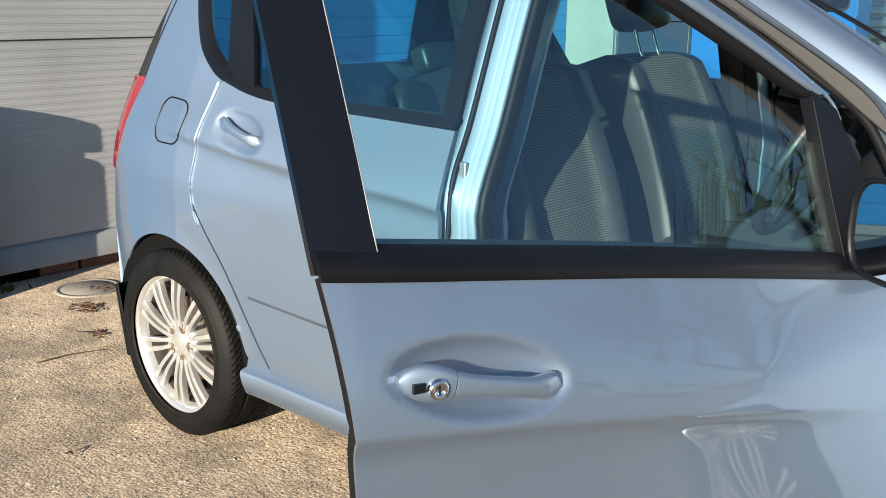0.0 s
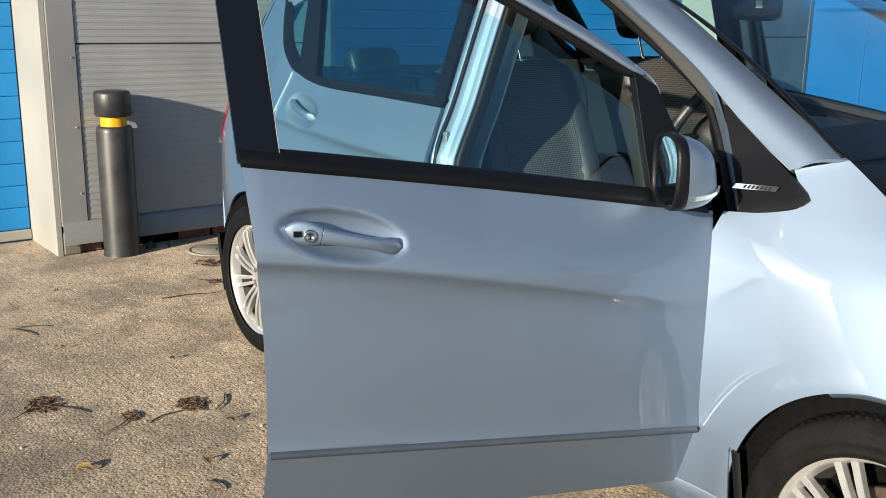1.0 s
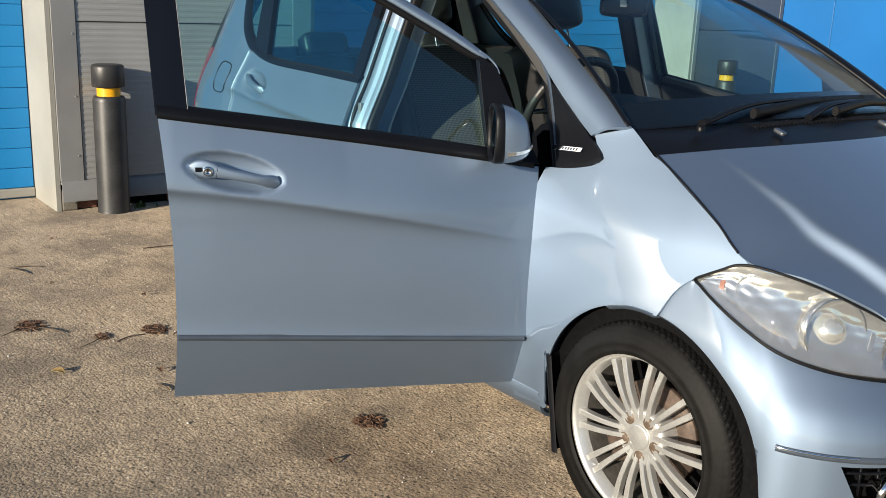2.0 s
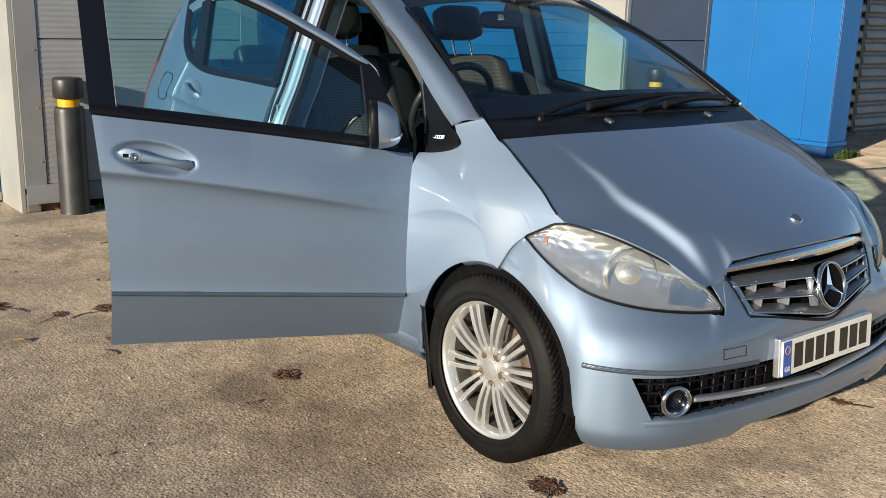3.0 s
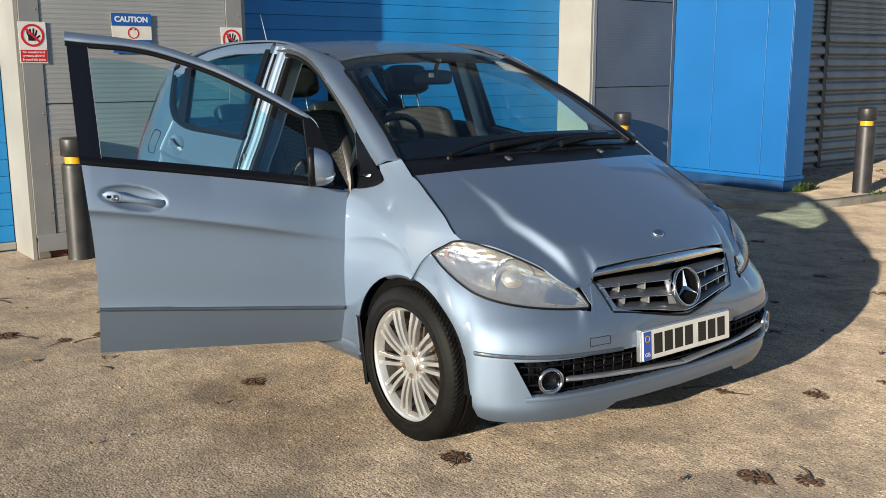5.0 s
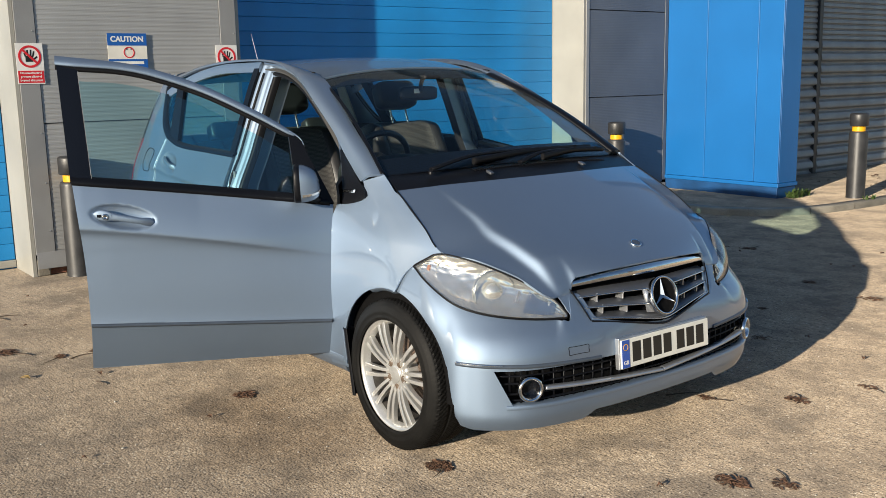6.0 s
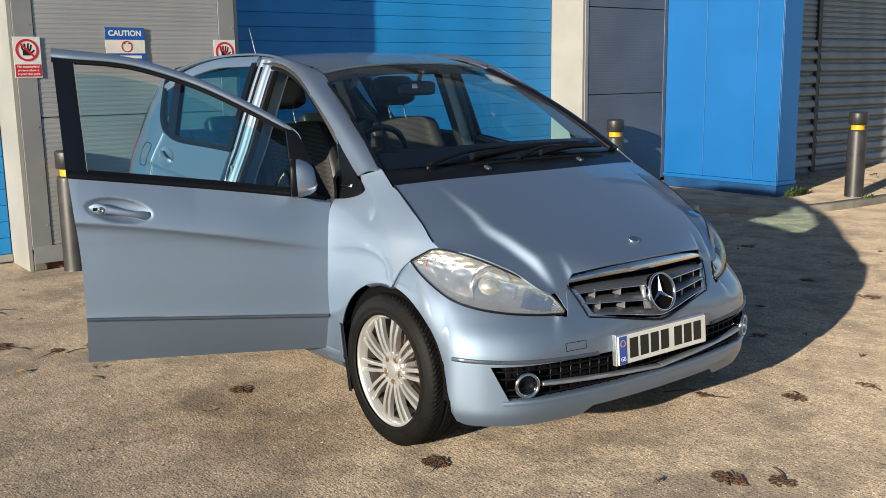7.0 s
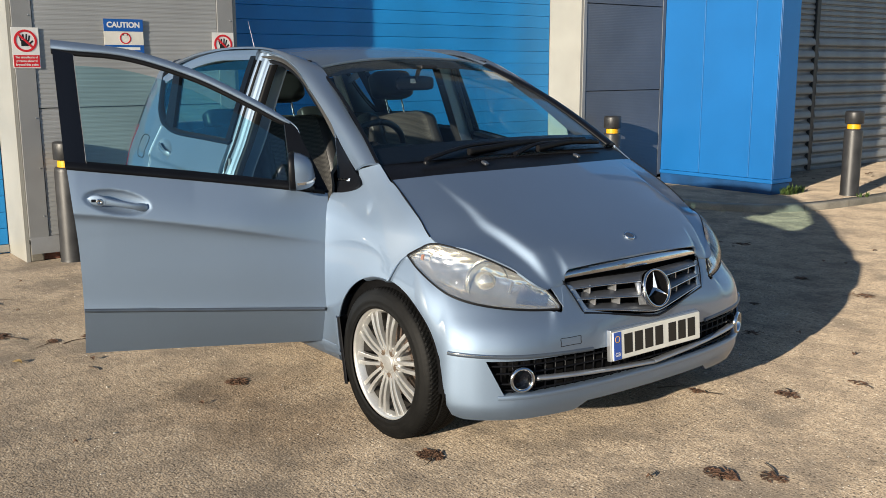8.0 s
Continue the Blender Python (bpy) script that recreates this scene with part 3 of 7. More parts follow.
first_sign = sign_stop(-0.915, 1.62)
copy_thing(first_sign, pose(WALL_X + 0.008, 0.668, 1.612))


def sign_caution():
    s = base("caution_sign", WALL_X + 0.012, -0.174, 1.72, "blue and cream caution sign with a ring symbol", "sign")
    part("plate", box(0, 0.003, -0.157, 0.157, -0.17, 0.13, 0.001), SIGNCREAM, s)
    top = part("header", box(0.0028, 0.0042, -0.157, 0.157, 0.035, 0.13), SIGNBLUE, s, "blue header with white capitals")
    text_mesh("lettering", "CAUTION", 0.058, SIGNWHITE, top, Matrix.Translation((0.0046, 0, 0.083)) @ pose(0, 0, 0, 90, 0, 90), 0.0004, bold=0.0022)
    part("ring", ring_mesh(0.036, 0.044, 0.002), SIGNRED, s, "red ring symbol", pose(0.003, 0.01, -0.018))
    for a in (55, 125):
        part("mark", box(0.003, 0.0046, -0.006, 0.006, -0.004, 0.004), INK, s, "", Matrix.Translation((0, 0.01 + 0.032 * math.cos(radians(a)), -0.018 + 0.032 * math.sin(radians(a)))))
    low = part("footer", box(0.0028, 0.0042, -0.157, 0.157, -0.17, -0.070), SIGNBLUE, s, "blue footer with white text")
    for z, w in ((-0.098, 0.125), (-0.138, 0.10)):
        part("text_bar", box(0.0040, 0.0048, -w, w, z - 0.011, z + 0.011), SIGNWHITE, low)


sign_caution()

# ---- the car: x ahead from the front axle, y to its left ----
car = base("car", 0, 0, 0, "metallic light-blue five-door hatchback with its driver's door wide open", "car")
PROFILE = curve1([(0.14, 0.80), (0.22, 0.832), (0.34, 0.850), (0.50, 0.860), (0.68, 0.866), (0.82, 0.866), (0.92, 0.850), (1.0, 0.826),
                  (1.09, 0.792), (1.20, 0.752), (1.35, 0.694), (1.47, 0.645), (1.55, 0.605), (1.60, 0.56)])
TAPER_FRONT = curve1([(-1.3, 0.0), (-0.9, 0.018), (-0.4, 0.055), (0.0, 0.07), (0.45, 0.09)])


def ease(t):
    t = min(1, max(0, t))
    return t * t * (3 - 2 * t)


def RISE(z):
    return ease((z - 0.49) / 0.57)


TAPER_REAR = curve1([(-3.2, 0.20), (-3.06, 0.13), (-2.95, 0.080), (-2.8, 0.038), (-2.5, 0.0)])
CREASE = curve1([(-3.0, 1.02), (-2.43, 0.975), (-1.93, 0.937), (-1.40, 0.905), (-0.41, 0.728), (0.0, 0.62)])
ARCH_R, AXLES, HUB_Z = 0.346, (0.0, -2.568), 0.303


def side(x, z):
    """Half the car's width at a place of its flank."""
    y = PROFILE(z)
    y *= 1 - TAPER_FRONT(x) * RISE(z) - TAPER_REAR(x)
    if -2.95 < x < -0.2:
        d = z - CREASE(x)
        fade = min(1, max(0, (-0.36 - x) / 0.42))
        fade *= fade * (3 - 2 * fade)
        fade *= min(1, max(0, (x + 2.80) / 0.45))
        y += fade * 0.019 * (math.exp(-((d / 0.13) ** 2)) if d > 0 else math.exp(d / 0.018))
    for ax in AXLES:
        r = math.hypot(x - ax, z - HUB_Z)
        if z > 0.2:
            y += 0.003 * math.exp(-(((r - ARCH_R) / 0.035) ** 2))
    return y


def flank(x, z, s=-1, inset=0.0):
    return Vector((x, s * (side(x, z) - inset), z))


def flat(pts):
    """A smooth way in the plane of x and z."""
    return spline([(x, 0, z) for x, z in pts])


def coons(bottom, top, left, right, nu, nv, gap=0.0):
    rows = []
    p00, p10, p01, p11 = bottom(0), bottom(1), top(0), top(1)
    for i in range(nu + 1):
        u = gap + (1 - 2 * gap) * i / nu
        row = []
        for j in range(nv + 1):
            v = gap + (1 - 2 * gap) * j / nv
            row.append(bottom(u) * (1 - v) + top(u) * v + left(v) * (1 - u) + right(v) * u
                       - (p00 * (1 - u) * (1 - v) + p10 * u * (1 - v) + p01 * (1 - u) * v + p11 * u * v))
        rows.append(row)
    return rows


def line(a, b):
    a, b = Vector(a), Vector(b)
    return lambda u: a.lerp(b, u)


def on_flank(grid, s, inset=0.0):
    return [[flank(p.x, p.z, s, inset) for p in row] for row in grid]


def arch_way(ax, a0, a1, n=9):
    turns = [radians(a0 + (a1 - a0) * k / n) for k in range(n + 1)]
    fore, wide, high = (0.018, 0.0, 0.0) if ax == 0 else (0.0, 0.036, 0.012)
    return [(ax + (ARCH_R + wide) * math.cos(a) + fore * max(0, -math.cos(a)), HUB_Z + (ARCH_R + high) * math.sin(a)) for a in turns]


# front door outline, closed
BELT = flat([(-1.432, 1.083), (-1.1, 1.040), (-0.75, 0.992), (-0.392, 0.938)])
DOOR_F = flat([(-0.418, 0.284), (-0.418, 0.45), (-0.412, 0.73), (-0.392, 0.938)])
DOOR_R = flat([(-1.408, 0.322), (-1.398, 0.52), (-1.402, 0.80), (-1.432, 1.083)])
DOOR_B = flat([(-1.408, 0.322), (-0.9, 0.304), (-0.418, 0.284)])
FRAME_TOP = [(-1.467, 1.578), (-1.225, 1.549), (-1.084, 1.517), (-0.888, 1.446), (-0.689, 1.343), (-0.60, 1.290), (-0.545, 1.252), (-0.522, 1.234)]
FRAME_LOW = [(-1.467, 1.535), (-1.386, 1.526), (-1.225, 1.512), (-1.084, 1.480), (-0.888, 1.409), (-0.689, 1.307), (-0.60, 1.257), (-0.560, 1.236), (-0.536, 1.228)]
HINGE, SWING = Vector((-0.42, -0.85, 0)), 70.5
OVAL_C, OVAL_A, OVAL_B, OVAL_T = (-1.246, 0.944), 0.127, 0.046, math.atan2(-0.22, 1)


def oval(x, z):
    dx, dz = x - OVAL_C[0], z - OVAL_C[1]
    c, s = math.cos(OVAL_T), math.sin(OVAL_T)
    a, b = (dx * c + dz * s) / OVAL_A, (-dx * s + dz * c) / OVAL_B
    return math.hypot(a, b)


def hollow(x, z):
    """Depth of the handle's recess."""
    q = oval(x, z)
    return 0.022 * (1 - q * q) ** 0.6 if q < 1 else 0.0


def trim_line(x):
    return 0.520 + (x + 1.40) * (0.446 - 0.520) / 0.982


def door_handle(parent, cx, cz, length, s, to, skin=flank):
    """A pull handle across a recess: a rounded lock cover and a bar. to: turns car places into the door's own."""
    def ring(bm, u, h, out, thick, k=14):
        x, z = cx + (u - 0.5) * length, cz - 0.22 * (u - 0.5) * length
        c = skin(x, z, s)
        vs = []
        for q in range(k):
            a = 2 * math.pi * q / k
            ca, sa = math.cos(a), math.sin(a)
            dz = h * math.copysign(abs(ca) ** 0.8, ca)
            vs.append(bm.verts.new(to @ (c + Vector((0.22 * dz, s * (out + thick * math.copysign(abs(sa) ** 0.7, sa)), dz)))))
        return vs

    def body(u0, u1, n, high, out, name, label):
        bm = bmesh.new()
        rings = [ring(bm, u, high(u), out(u), 0.009) for u in (u0 + (u1 - u0) * (0.5 - 0.5 * math.cos(math.pi * i / n)) for i in range(n + 1))]
        for a, b in zip(rings, rings[1:]):
            for q in range(len(a)):
                bm.faces.new((a[q], a[(q + 1) % len(a)], b[(q + 1) % len(a)], b[q])).smooth = True
        bm.faces.new(rings[0]), bm.faces.new(rings[-1])
        bmesh.ops.recalc_face_normals(bm, faces=bm.faces)
        return part(name, bm, PAINT, parent, label)

    high = curve1([(0.0, 0.003), (0.03, 0.011), (0.09, 0.019), (0.16, 0.0222), (0.24, 0.020), (0.30, 0.0165), (0.40, 0.0138), (0.60, 0.0128), (0.78, 0.0130), (0.86, 0.0165), (0.92, 0.0170), (0.97, 0.013), (1.0, 0.004)])
    out = curve1([(0.0, -0.006), (0.06, -0.002), (0.16, 0.002), (0.32, 0.006), (0.6, 0.009), (0.84, 0.005), (1.0, -0.010)])
    handle = body(0.300, 1.0, 34, high, out, "door_handle", "body-coloured pull handle")
    body(0.0, 0.294, 18, high, out, "lock_cover", "body-coloured lock cover")
    return handle


def front_door(s, m):
    """A front door about its hinge. s: the side of the car."""
    hinge = Vector((HINGE.x, s * 0.85, 0))
    to = Matrix.Translation(-hinge)

    def skin(x, z, s, inset=0.0):
        # the upper rear corner stands a little prouder than the flank behind it
        k, h = min(1, max(0, (-0.95 - x) / 0.45)), min(1, max(0, (z - 0.80) / 0.28))
        k = k * h * h * (3 - 2 * h) if s < 0 else 0.0
        return flank(x + 0.006 * k, z, s, inset - 0.030 * k)

    grid = coons(DOOR_B, BELT, DOOR_R, DOOR_F, 120, 130, 0.0012)
    pts = []
    for row in grid:
        r = []
        for p in row:
            dip = hollow(p.x, p.z)
            dz = p.z - trim_line(p.x)
            step = 0.002 - 0.27 * dz if dz < 0 else -0.008 * math.exp(-dz / 0.035)
            r.append(to @ skin(p.x, p.z, s, dip + step))
        pts.append(r)
    door = part("front_door", shell(pts, 0.005, (0, s, 0)), PAINT, car, "light-blue metallic door standing wide open" if s < 0 else "light-blue metallic closed door", m @ Matrix.Translation(hinge) if m is None else m)
    # the closing edge and inner card
    inner = [[to @ skin(p.x, p.z, s, 0.007 + hollow(p.x, p.z) + 0.004 + 0.27 * max(0, trim_line(p.x) - p.z)) for p in row] for row in coons(DOOR_B, BELT, flat([(-1.406, 0.322), (-1.3965, 0.52), (-1.4005, 0.80), (-1.430, 1.083)]), DOOR_F, 60, 44, 0.004)]
    part("door_shell", shell(inner, 0.022, (0, s, 0)), SEAL, door, "dark rubber-edged inner door shell")
    card = [[to @ skin(p.x, p.z, s, 0.034 + 0.27 * max(0, trim_line(p.x) - p.z)) for p in row] for row in coons(flat([(-1.36, 0.36), (-0.45, 0.33)]), flat([(-1.38, 1.08), (-0.43, 0.945)]), flat([(-1.36, 0.36), (-1.38, 1.08)]), flat([(-0.45, 0.33), (-0.43, 0.945)]), 12, 12)]
    part("door_card", shell(card, 0.045, (0, s, 0)), DASH, door, "dark plastic inner door card")
    # rubbing strip
    strip = [[to @ skin(x, trim_line(x) + h, s, -o) for h, o in ((-0.010, -0.004), (-0.008, 0.013), (0.003, 0.016), (0.006, 0.006))] for x in np.linspace(-1.394, -0.432, 30)]
    part("rubbing_strip", shell(strip, 0.006, (0, s, 0)), STRIP, door, "dark grey rubbing strip")
    # window frame: painted top rail, black post, sail and belt seal; the closed side sits a little lower
    sink = (lambda z: z) if s < 0 else (lambda z: z if z < 1.09 else 1.09 + (z - 1.09) * 0.945)
    top, under = flat(FRAME_TOP), flat(FRAME_LOW)

    def at(x, z, o):
        return to @ skin(x, sink(z), s, o)

    rail, gas = [], []
    for i in range(61):
        p, q = top(i / 60), under(i / 60)
        d = q - p
        rail.append([at(p.x + d.x * w, p.z + d.z * w, o) for w, o in ((0.0, 0.024), (0.0, 0.007), (0.10, 0.001), (0.5, -0.001), (0.80, 0.001), (0.88, 0.006), (0.90, 0.018))])
        n = d.normalized() if d.length > 0.004 else Vector((0, 0, -1))
        gas.append([at(q.x + n.x * w, q.z + n.z * w, o) for w, o in ((-0.006, 0.012), (-0.004, 0.006), (0.006, 0.006), (0.012, 0.012), (0.014, 0.026))])
    part("window_frame", shell(rail, 0.010, (0, s, 0)), PAINT, door, "slim body-coloured window frame")
    part("window_seal", shell(gas, 0.01, (0, s, 0)), SEAL, door, "black rubber seal")
    tip = spline([tuple(at(x, z, 0.004)) for x, z in ((-0.550, 1.249), (-0.522, 1.231), (-0.503, 1.212), (-0.492, 1.188))])
    part("rail_end", tube(tip, 0.0045, 24, 8, 0.4), PAINT, door, "tapered end of the window frame")
    post = coons(flat([(-1.436, 1.084), (-1.357, 1.080)]), flat([(-1.462, 1.540), (-1.384, 1.520)]), line((-1.436, 0, 1.084), (-1.462, 0, 1.540)), line((-1.357, 0, 1.080), (-1.384, 0, 1.520)), 6, 16)
    part("window_post", shell([[at(p.x, p.z, 0.003) for p in row] for row in post], 0.012, (0, s, 0)), GLOSSBLACK, door, "gloss black window post")
    part("post_edge", tube(spline([tuple(at(-1.357 - 0.027 * k / 6, 1.095 + 0.42 * k / 6, 0.004)) for k in range(7)]), 0.0013, 20, 6), FRAMEGREY, door, "thin grey window edging")
    sail = coons(flat([(-0.542, 0.970), (-0.388, 0.942)]), flat([(-0.552, 1.236), (-0.500, 1.206)]), line((-0.542, 0, 0.970), (-0.552, 0, 1.236)), flat([(-0.388, 0.942), (-0.43, 1.04), (-0.477, 1.144), (-0.500, 1.206)]), 10, 14)
    part("sail_panel", shell([[at(p.x, p.z, 0.002) for p in row] for row in sail], 0.025, (0, s, 0)), BLACKTRIM, door, "black mirror sail panel")
    part("post_edge", tube(spline([tuple(at(-0.545 - 0.008 * k / 6, 0.982 + 0.25 * k / 6, 0.002)) for k in range(7)]), 0.0012, 20, 6), SEAL, door, "thin dark window edging")
    belt = []
    for i in range(41):
        p = BELT(0.0 + 0.985 * i / 40)
        belt.append([to @ skin(p.x, p.z + h, s, o) for h, o in ((-0.008, 0.004), (-0.006, -0.004), (0.012, -0.005), (0.026, 0.004), (0.030, 0.016))])
    part("belt_seal", shell(belt, 0.008, (0, s, 0)), BLACKTRIM, door, "black belt seal")
    # the inside lip of the sill under the glass
    lip = [[to @ skin(BELT(i / 30).x, BELT(i / 30).z + 0.024, s, o) for o in (0.030, 0.05, 0.075)] for i in range(3, 31)]
    part("door_top_pad", shell(lip, 0.02, (0, 0, 1)), DASH, door)
    # the pane, lowered a hand's breadth on the open side
    drop = 0.068 if s < 0 else 0.0
    low_z = curve1(sorted(FRAME_LOW))
    gl = []
    for i in range(31):
        x = -1.395 + (-0.535 + 1.395) * i / 30
        zt = low_z(x) + 0.012
        zb = 1.083 + (x + 1.43) * (0.938 - 1.083) / 1.04
        cut = drop * (0.92 + 0.4 * max(0, (x + 0.9) / 0.34))
        gl.append([at(x, zb + (zt - cut - zb) * j / 10, 0.020) for j in range(11)])
    pane = part("window_pane", shell(gl, 0.004, (0, s, 0)), TINT, door, "half-lowered tinted window pane" if s < 0 else "tinted window pane")
    h = door_handle(door, OVAL_C[0] + 0.001, OVAL_C[1] - 0.004, 0.226, s, to, skin)
    lx, lz = -1.314, 0.952
    lock_at = to @ (skin(lx, lz, s) + Vector((0, s * 0.0115, 0)))
    turn = Matrix.Translation(lock_at) @ pose(0, 0, 0, 90 if s < 0 else -90)
    part("lock", lathe([(0.0005, 0.004), (0.006, 0.004), (0.0065, 0.0055), (0.0105, 0.0055), (0.0125, 0.003), (0.0125, -0.006)], 24, m=turn), CHROME, door, "round chrome key lock")
    part("keyhole", box(-0.0012, 0.0012, -0.005, 0.005, 0.003, 0.0046), INK, door, "", turn)
    sq = to @ (skin(-1.336, 0.956, s) + Vector((0, s * 0.0085, 0)))
    part("sensor", box(-0.008, 0.008, -0.003, 0.003, -0.0055, 0.0055, 0.001), GLOSSBLACK, door, "", Matrix.Translation(sq))
    # mirror
    mirror(door, s, to)
    return door


def mirror(door, s, to):
    """A wing mirror: painted rounded shell, black rim, glass, indicator."""
    c = Vector((-0.520, s * 0.878, 1.043))

    def skin(a, b, r=1.0):
        # a round the rim, b from the rim (0) to the nose (1)
        w, h = 0.079, 0.079
        k = math.cos(b * math.pi / 2) ** 0.55
        y = w * k * math.copysign(abs(math.cos(a)) ** 0.62, math.cos(a))
        z = h * k * math.copysign(abs(math.sin(a)) ** 0.66, math.sin(a))
        deep = 0.096 * (1 - 0.14 * z / 0.078)
        return Vector((-0.040 + deep * math.sin(b * math.pi / 2), s * (y * r), z * r - 0.004 * b))

    M = to @ Matrix.Translation(c) @ pose(0, 0, 0, 0, 0, s * 12)
    grid = [[M @ skin(2 * math.pi * i / 40, 0.13 + 0.87 * j / 14) for j in range(15)] for i in range(41)]
    part("mirror_housing", shell(grid, 0.0, None), PAINT, door, "body-coloured mirror housing")
    grid = [[M @ (skin(2 * math.pi * i / 40, b, r) + Vector((dx, 0, 0))) for b, r, dx in ((0.135, 0.997, 0), (0.125, 1.012, 0), (0.06, 1.012, 0), (0.0, 1.008, 0), (0.0, 0.97, -0.006), (0.0, 0.91, -0.006), (0.0, 0.89, 0.0))] for i in range(41)]
    part("mirror_rim", shell(grid, 0.0, None), BLACKTRIM, door, "black mirror rim")
    bm = bmesh.new()
    vs = [bm.verts.new(M @ (skin(2 * math.pi * i / 40, 0.0, 0.89) + Vector((0.0, 0, 0)))) for i in range(40)]
    bm.faces.new(vs)
    part("mirror_glass", bm, MIRROR, door, "mirror glass")
    grid = [[M @ (skin(a, b, 1.006) + Vector((0.0025, 0, 0))) for b in np.linspace(0.16, 0.80, 14)] for a in np.linspace(-0.52, -0.36, 5)]
    part("mirror_indicator", shell(grid, 0.004, None), LAMPMIRROR, door, "clear indicator strip")
    p0, p1 = M @ Vector((-0.005, -s * 0.05, -0.055)), to @ Vector((-0.47, s * 0.79, 0.965))
    part("mirror_foot", tube(line(p0, p1), 0.03, 6, 12, 1.25, flat=0.6), BLACKTRIM, door, "black mirror foot")


front_door(-1, pose(HINGE.x, HINGE.y, 0, 0, 0, SWING))
front_door(1, pose(HINGE.x, -HINGE.y, 0))


def wing_y(x, z):
    """Half the width over the front wing, which draws in towards the bonnet."""
    top = 0.955 - 0.55 * x - 0.35 * x * x
    h = max(0, 1 - (top - z) / 0.36)
    return side(x, z) - (0.055 - 0.011 * x + 0.314 * x * x) * ease((x + 0.42) / 0.45) * h ** 2.2 - 0.012 * math.exp(-(((x - 0.13) / 0.15) ** 2) - ((z - 0.75) / 0.13) ** 2)


def fender(s):
    low = spline([tuple(flank(-0.47, 0.240, s)), tuple(flank(-0.37, 0.252, s))] + [tuple(flank(x, z, s)) for x, z in arch_way(0, 188, 81.5)])
    top = spline([(x, s * wing_y(x, z), z) for x, z in ((-0.43, 0.942), (-0.345, 0.951), (-0.278, 0.967), (-0.252, 0.983), (-0.20, 1.010), (-0.112, 1.013), (0.0, 0.955), (0.12, 0.885), (0.226, 0.810))])
    left = spline([tuple(flank(-0.47, 0.240, s))] + [tuple(flank(p.x + (0.004 if s > 0 else -0.05), p.z, s)) for p in (DOOR_F(v) for v in (0.13, 0.35, 0.55, 0.75, 0.9))] + [tuple(flank(-0.43, 0.942, s))])
    right = spline([tuple(flank(*arch_way(0, 188, 81.5)[-1], s)), (0.078, s * 0.832, 0.712), (0.116, s * 0.802, 0.752), (0.17, s * 0.784, 0.785), (0.226, s * 0.757, 0.810)])
    g = coons(low, top, left, right, 110, 70, 0.002)
    for row in g:
        for p in row:
            p.y = s * wing_y(p.x, p.z)
    part("front_wing", shell(g, 0.006, (0, s, 0.2)), PAINT, car)
    # the same wing carried up to the pillar foot
    corner = coons(flat([(-0.2535, 0.981), (-0.20, 1.008), (-0.112, 1.0115)]), flat([(-0.303, 1.045), (-0.205, 1.074)]), line((-0.2535, 0, 0.981), (-0.303, 0, 1.045)), line((-0.112, 0, 1.0115), (-0.205, 0, 1.074)), 20, 16)
    part("wing_corner", shell([[Vector((p.x, s * wing_y(p.x, p.z), p.z)) for p in row] for row in corner], 0.006, (0, s, 0.3)), PAINT, car)
    # black triangle with a bright badge
    tri = coons(spline([tuple(flank(-0.392, 0.945, s)), (-0.31, s * 0.788, 0.957), (-0.255, s * 0.781, 0.978)]), spline([(-0.505, s * 0.735, 1.165), (-0.50, s * 0.735, 1.165)]),
                spline([tuple(flank(-0.392, 0.945, s)), (-0.445, s * 0.765, 1.055), (-0.505, s * 0.735, 1.165)]), spline([(-0.255, s * 0.781, 0.978), (-0.247, s * 0.779, 0.993), (-0.27, s * 0.772, 1.015), (-0.36, s * 0.757, 1.075), (-0.50, s * 0.735, 1.165)]), 12, 20)
    part("quarter_trim", shell(tri, 0.012, (0, s, 0)), BLACKTRIM, car, "black triangular trim with a bright badge")
    a, b = Vector((-0.415, s * 0.7945, 0.999)), Vector((-0.315, s * 0.7835, 1.004))
    lay = lambda u, h, o: a.lerp(b, u) + Vector((0.004 * h / 0.006, s * o, h))
    badge = part("trim_badge", shell([[lay(u, h, 0.002) for h in (-0.006, 0.006)] for u in (0, 0.5, 1)], 0.002, (0, s, 0)), CHROME, car, "narrow bright badge with dark bars")
    for k in range(7):
        part("badge_bar", shell([[lay(u, h, 0.0026) for h in (-0.0038, 0.0038)] for u in (0.24 + 0.095 * k, 0.29 + 0.095 * k)], 0.0004, (0, s, 0)), INK, badge)


def dark_liner(s, ax):
    bm = lathe([(0.24, 0.0), (0.352, 0.0), (0.352, 0.26), (0.10, 0.262)], 40, "Y", Matrix.Translation((ax, 0, HUB_Z)) @ Matrix.Diagonal((1, 1, 1, 1)))
    for v in bm.verts:
        v.co.y = s * (0.815 - v.co.y)
        if ax == 0 and v.co.x > 0:
            v.co.x *= 1.19 if v.co.z < HUB_Z else 1.13
        if ax < 0:
            v.co.x = ax + (v.co.x - ax) * 1.10
            v.co.z = HUB_Z + (v.co.z - HUB_Z) * 1.03
    bmesh.ops.delete(bm, geom=[v for v in bm.verts if v.co.z < 0.20], context="VERTS")
    part("arch_liner", bm, DARK, car, "black wheel arch liner")


for s in (-1, 1):
    fender(s)
    for ax in AXLES:
        dark_liner(s, ax)


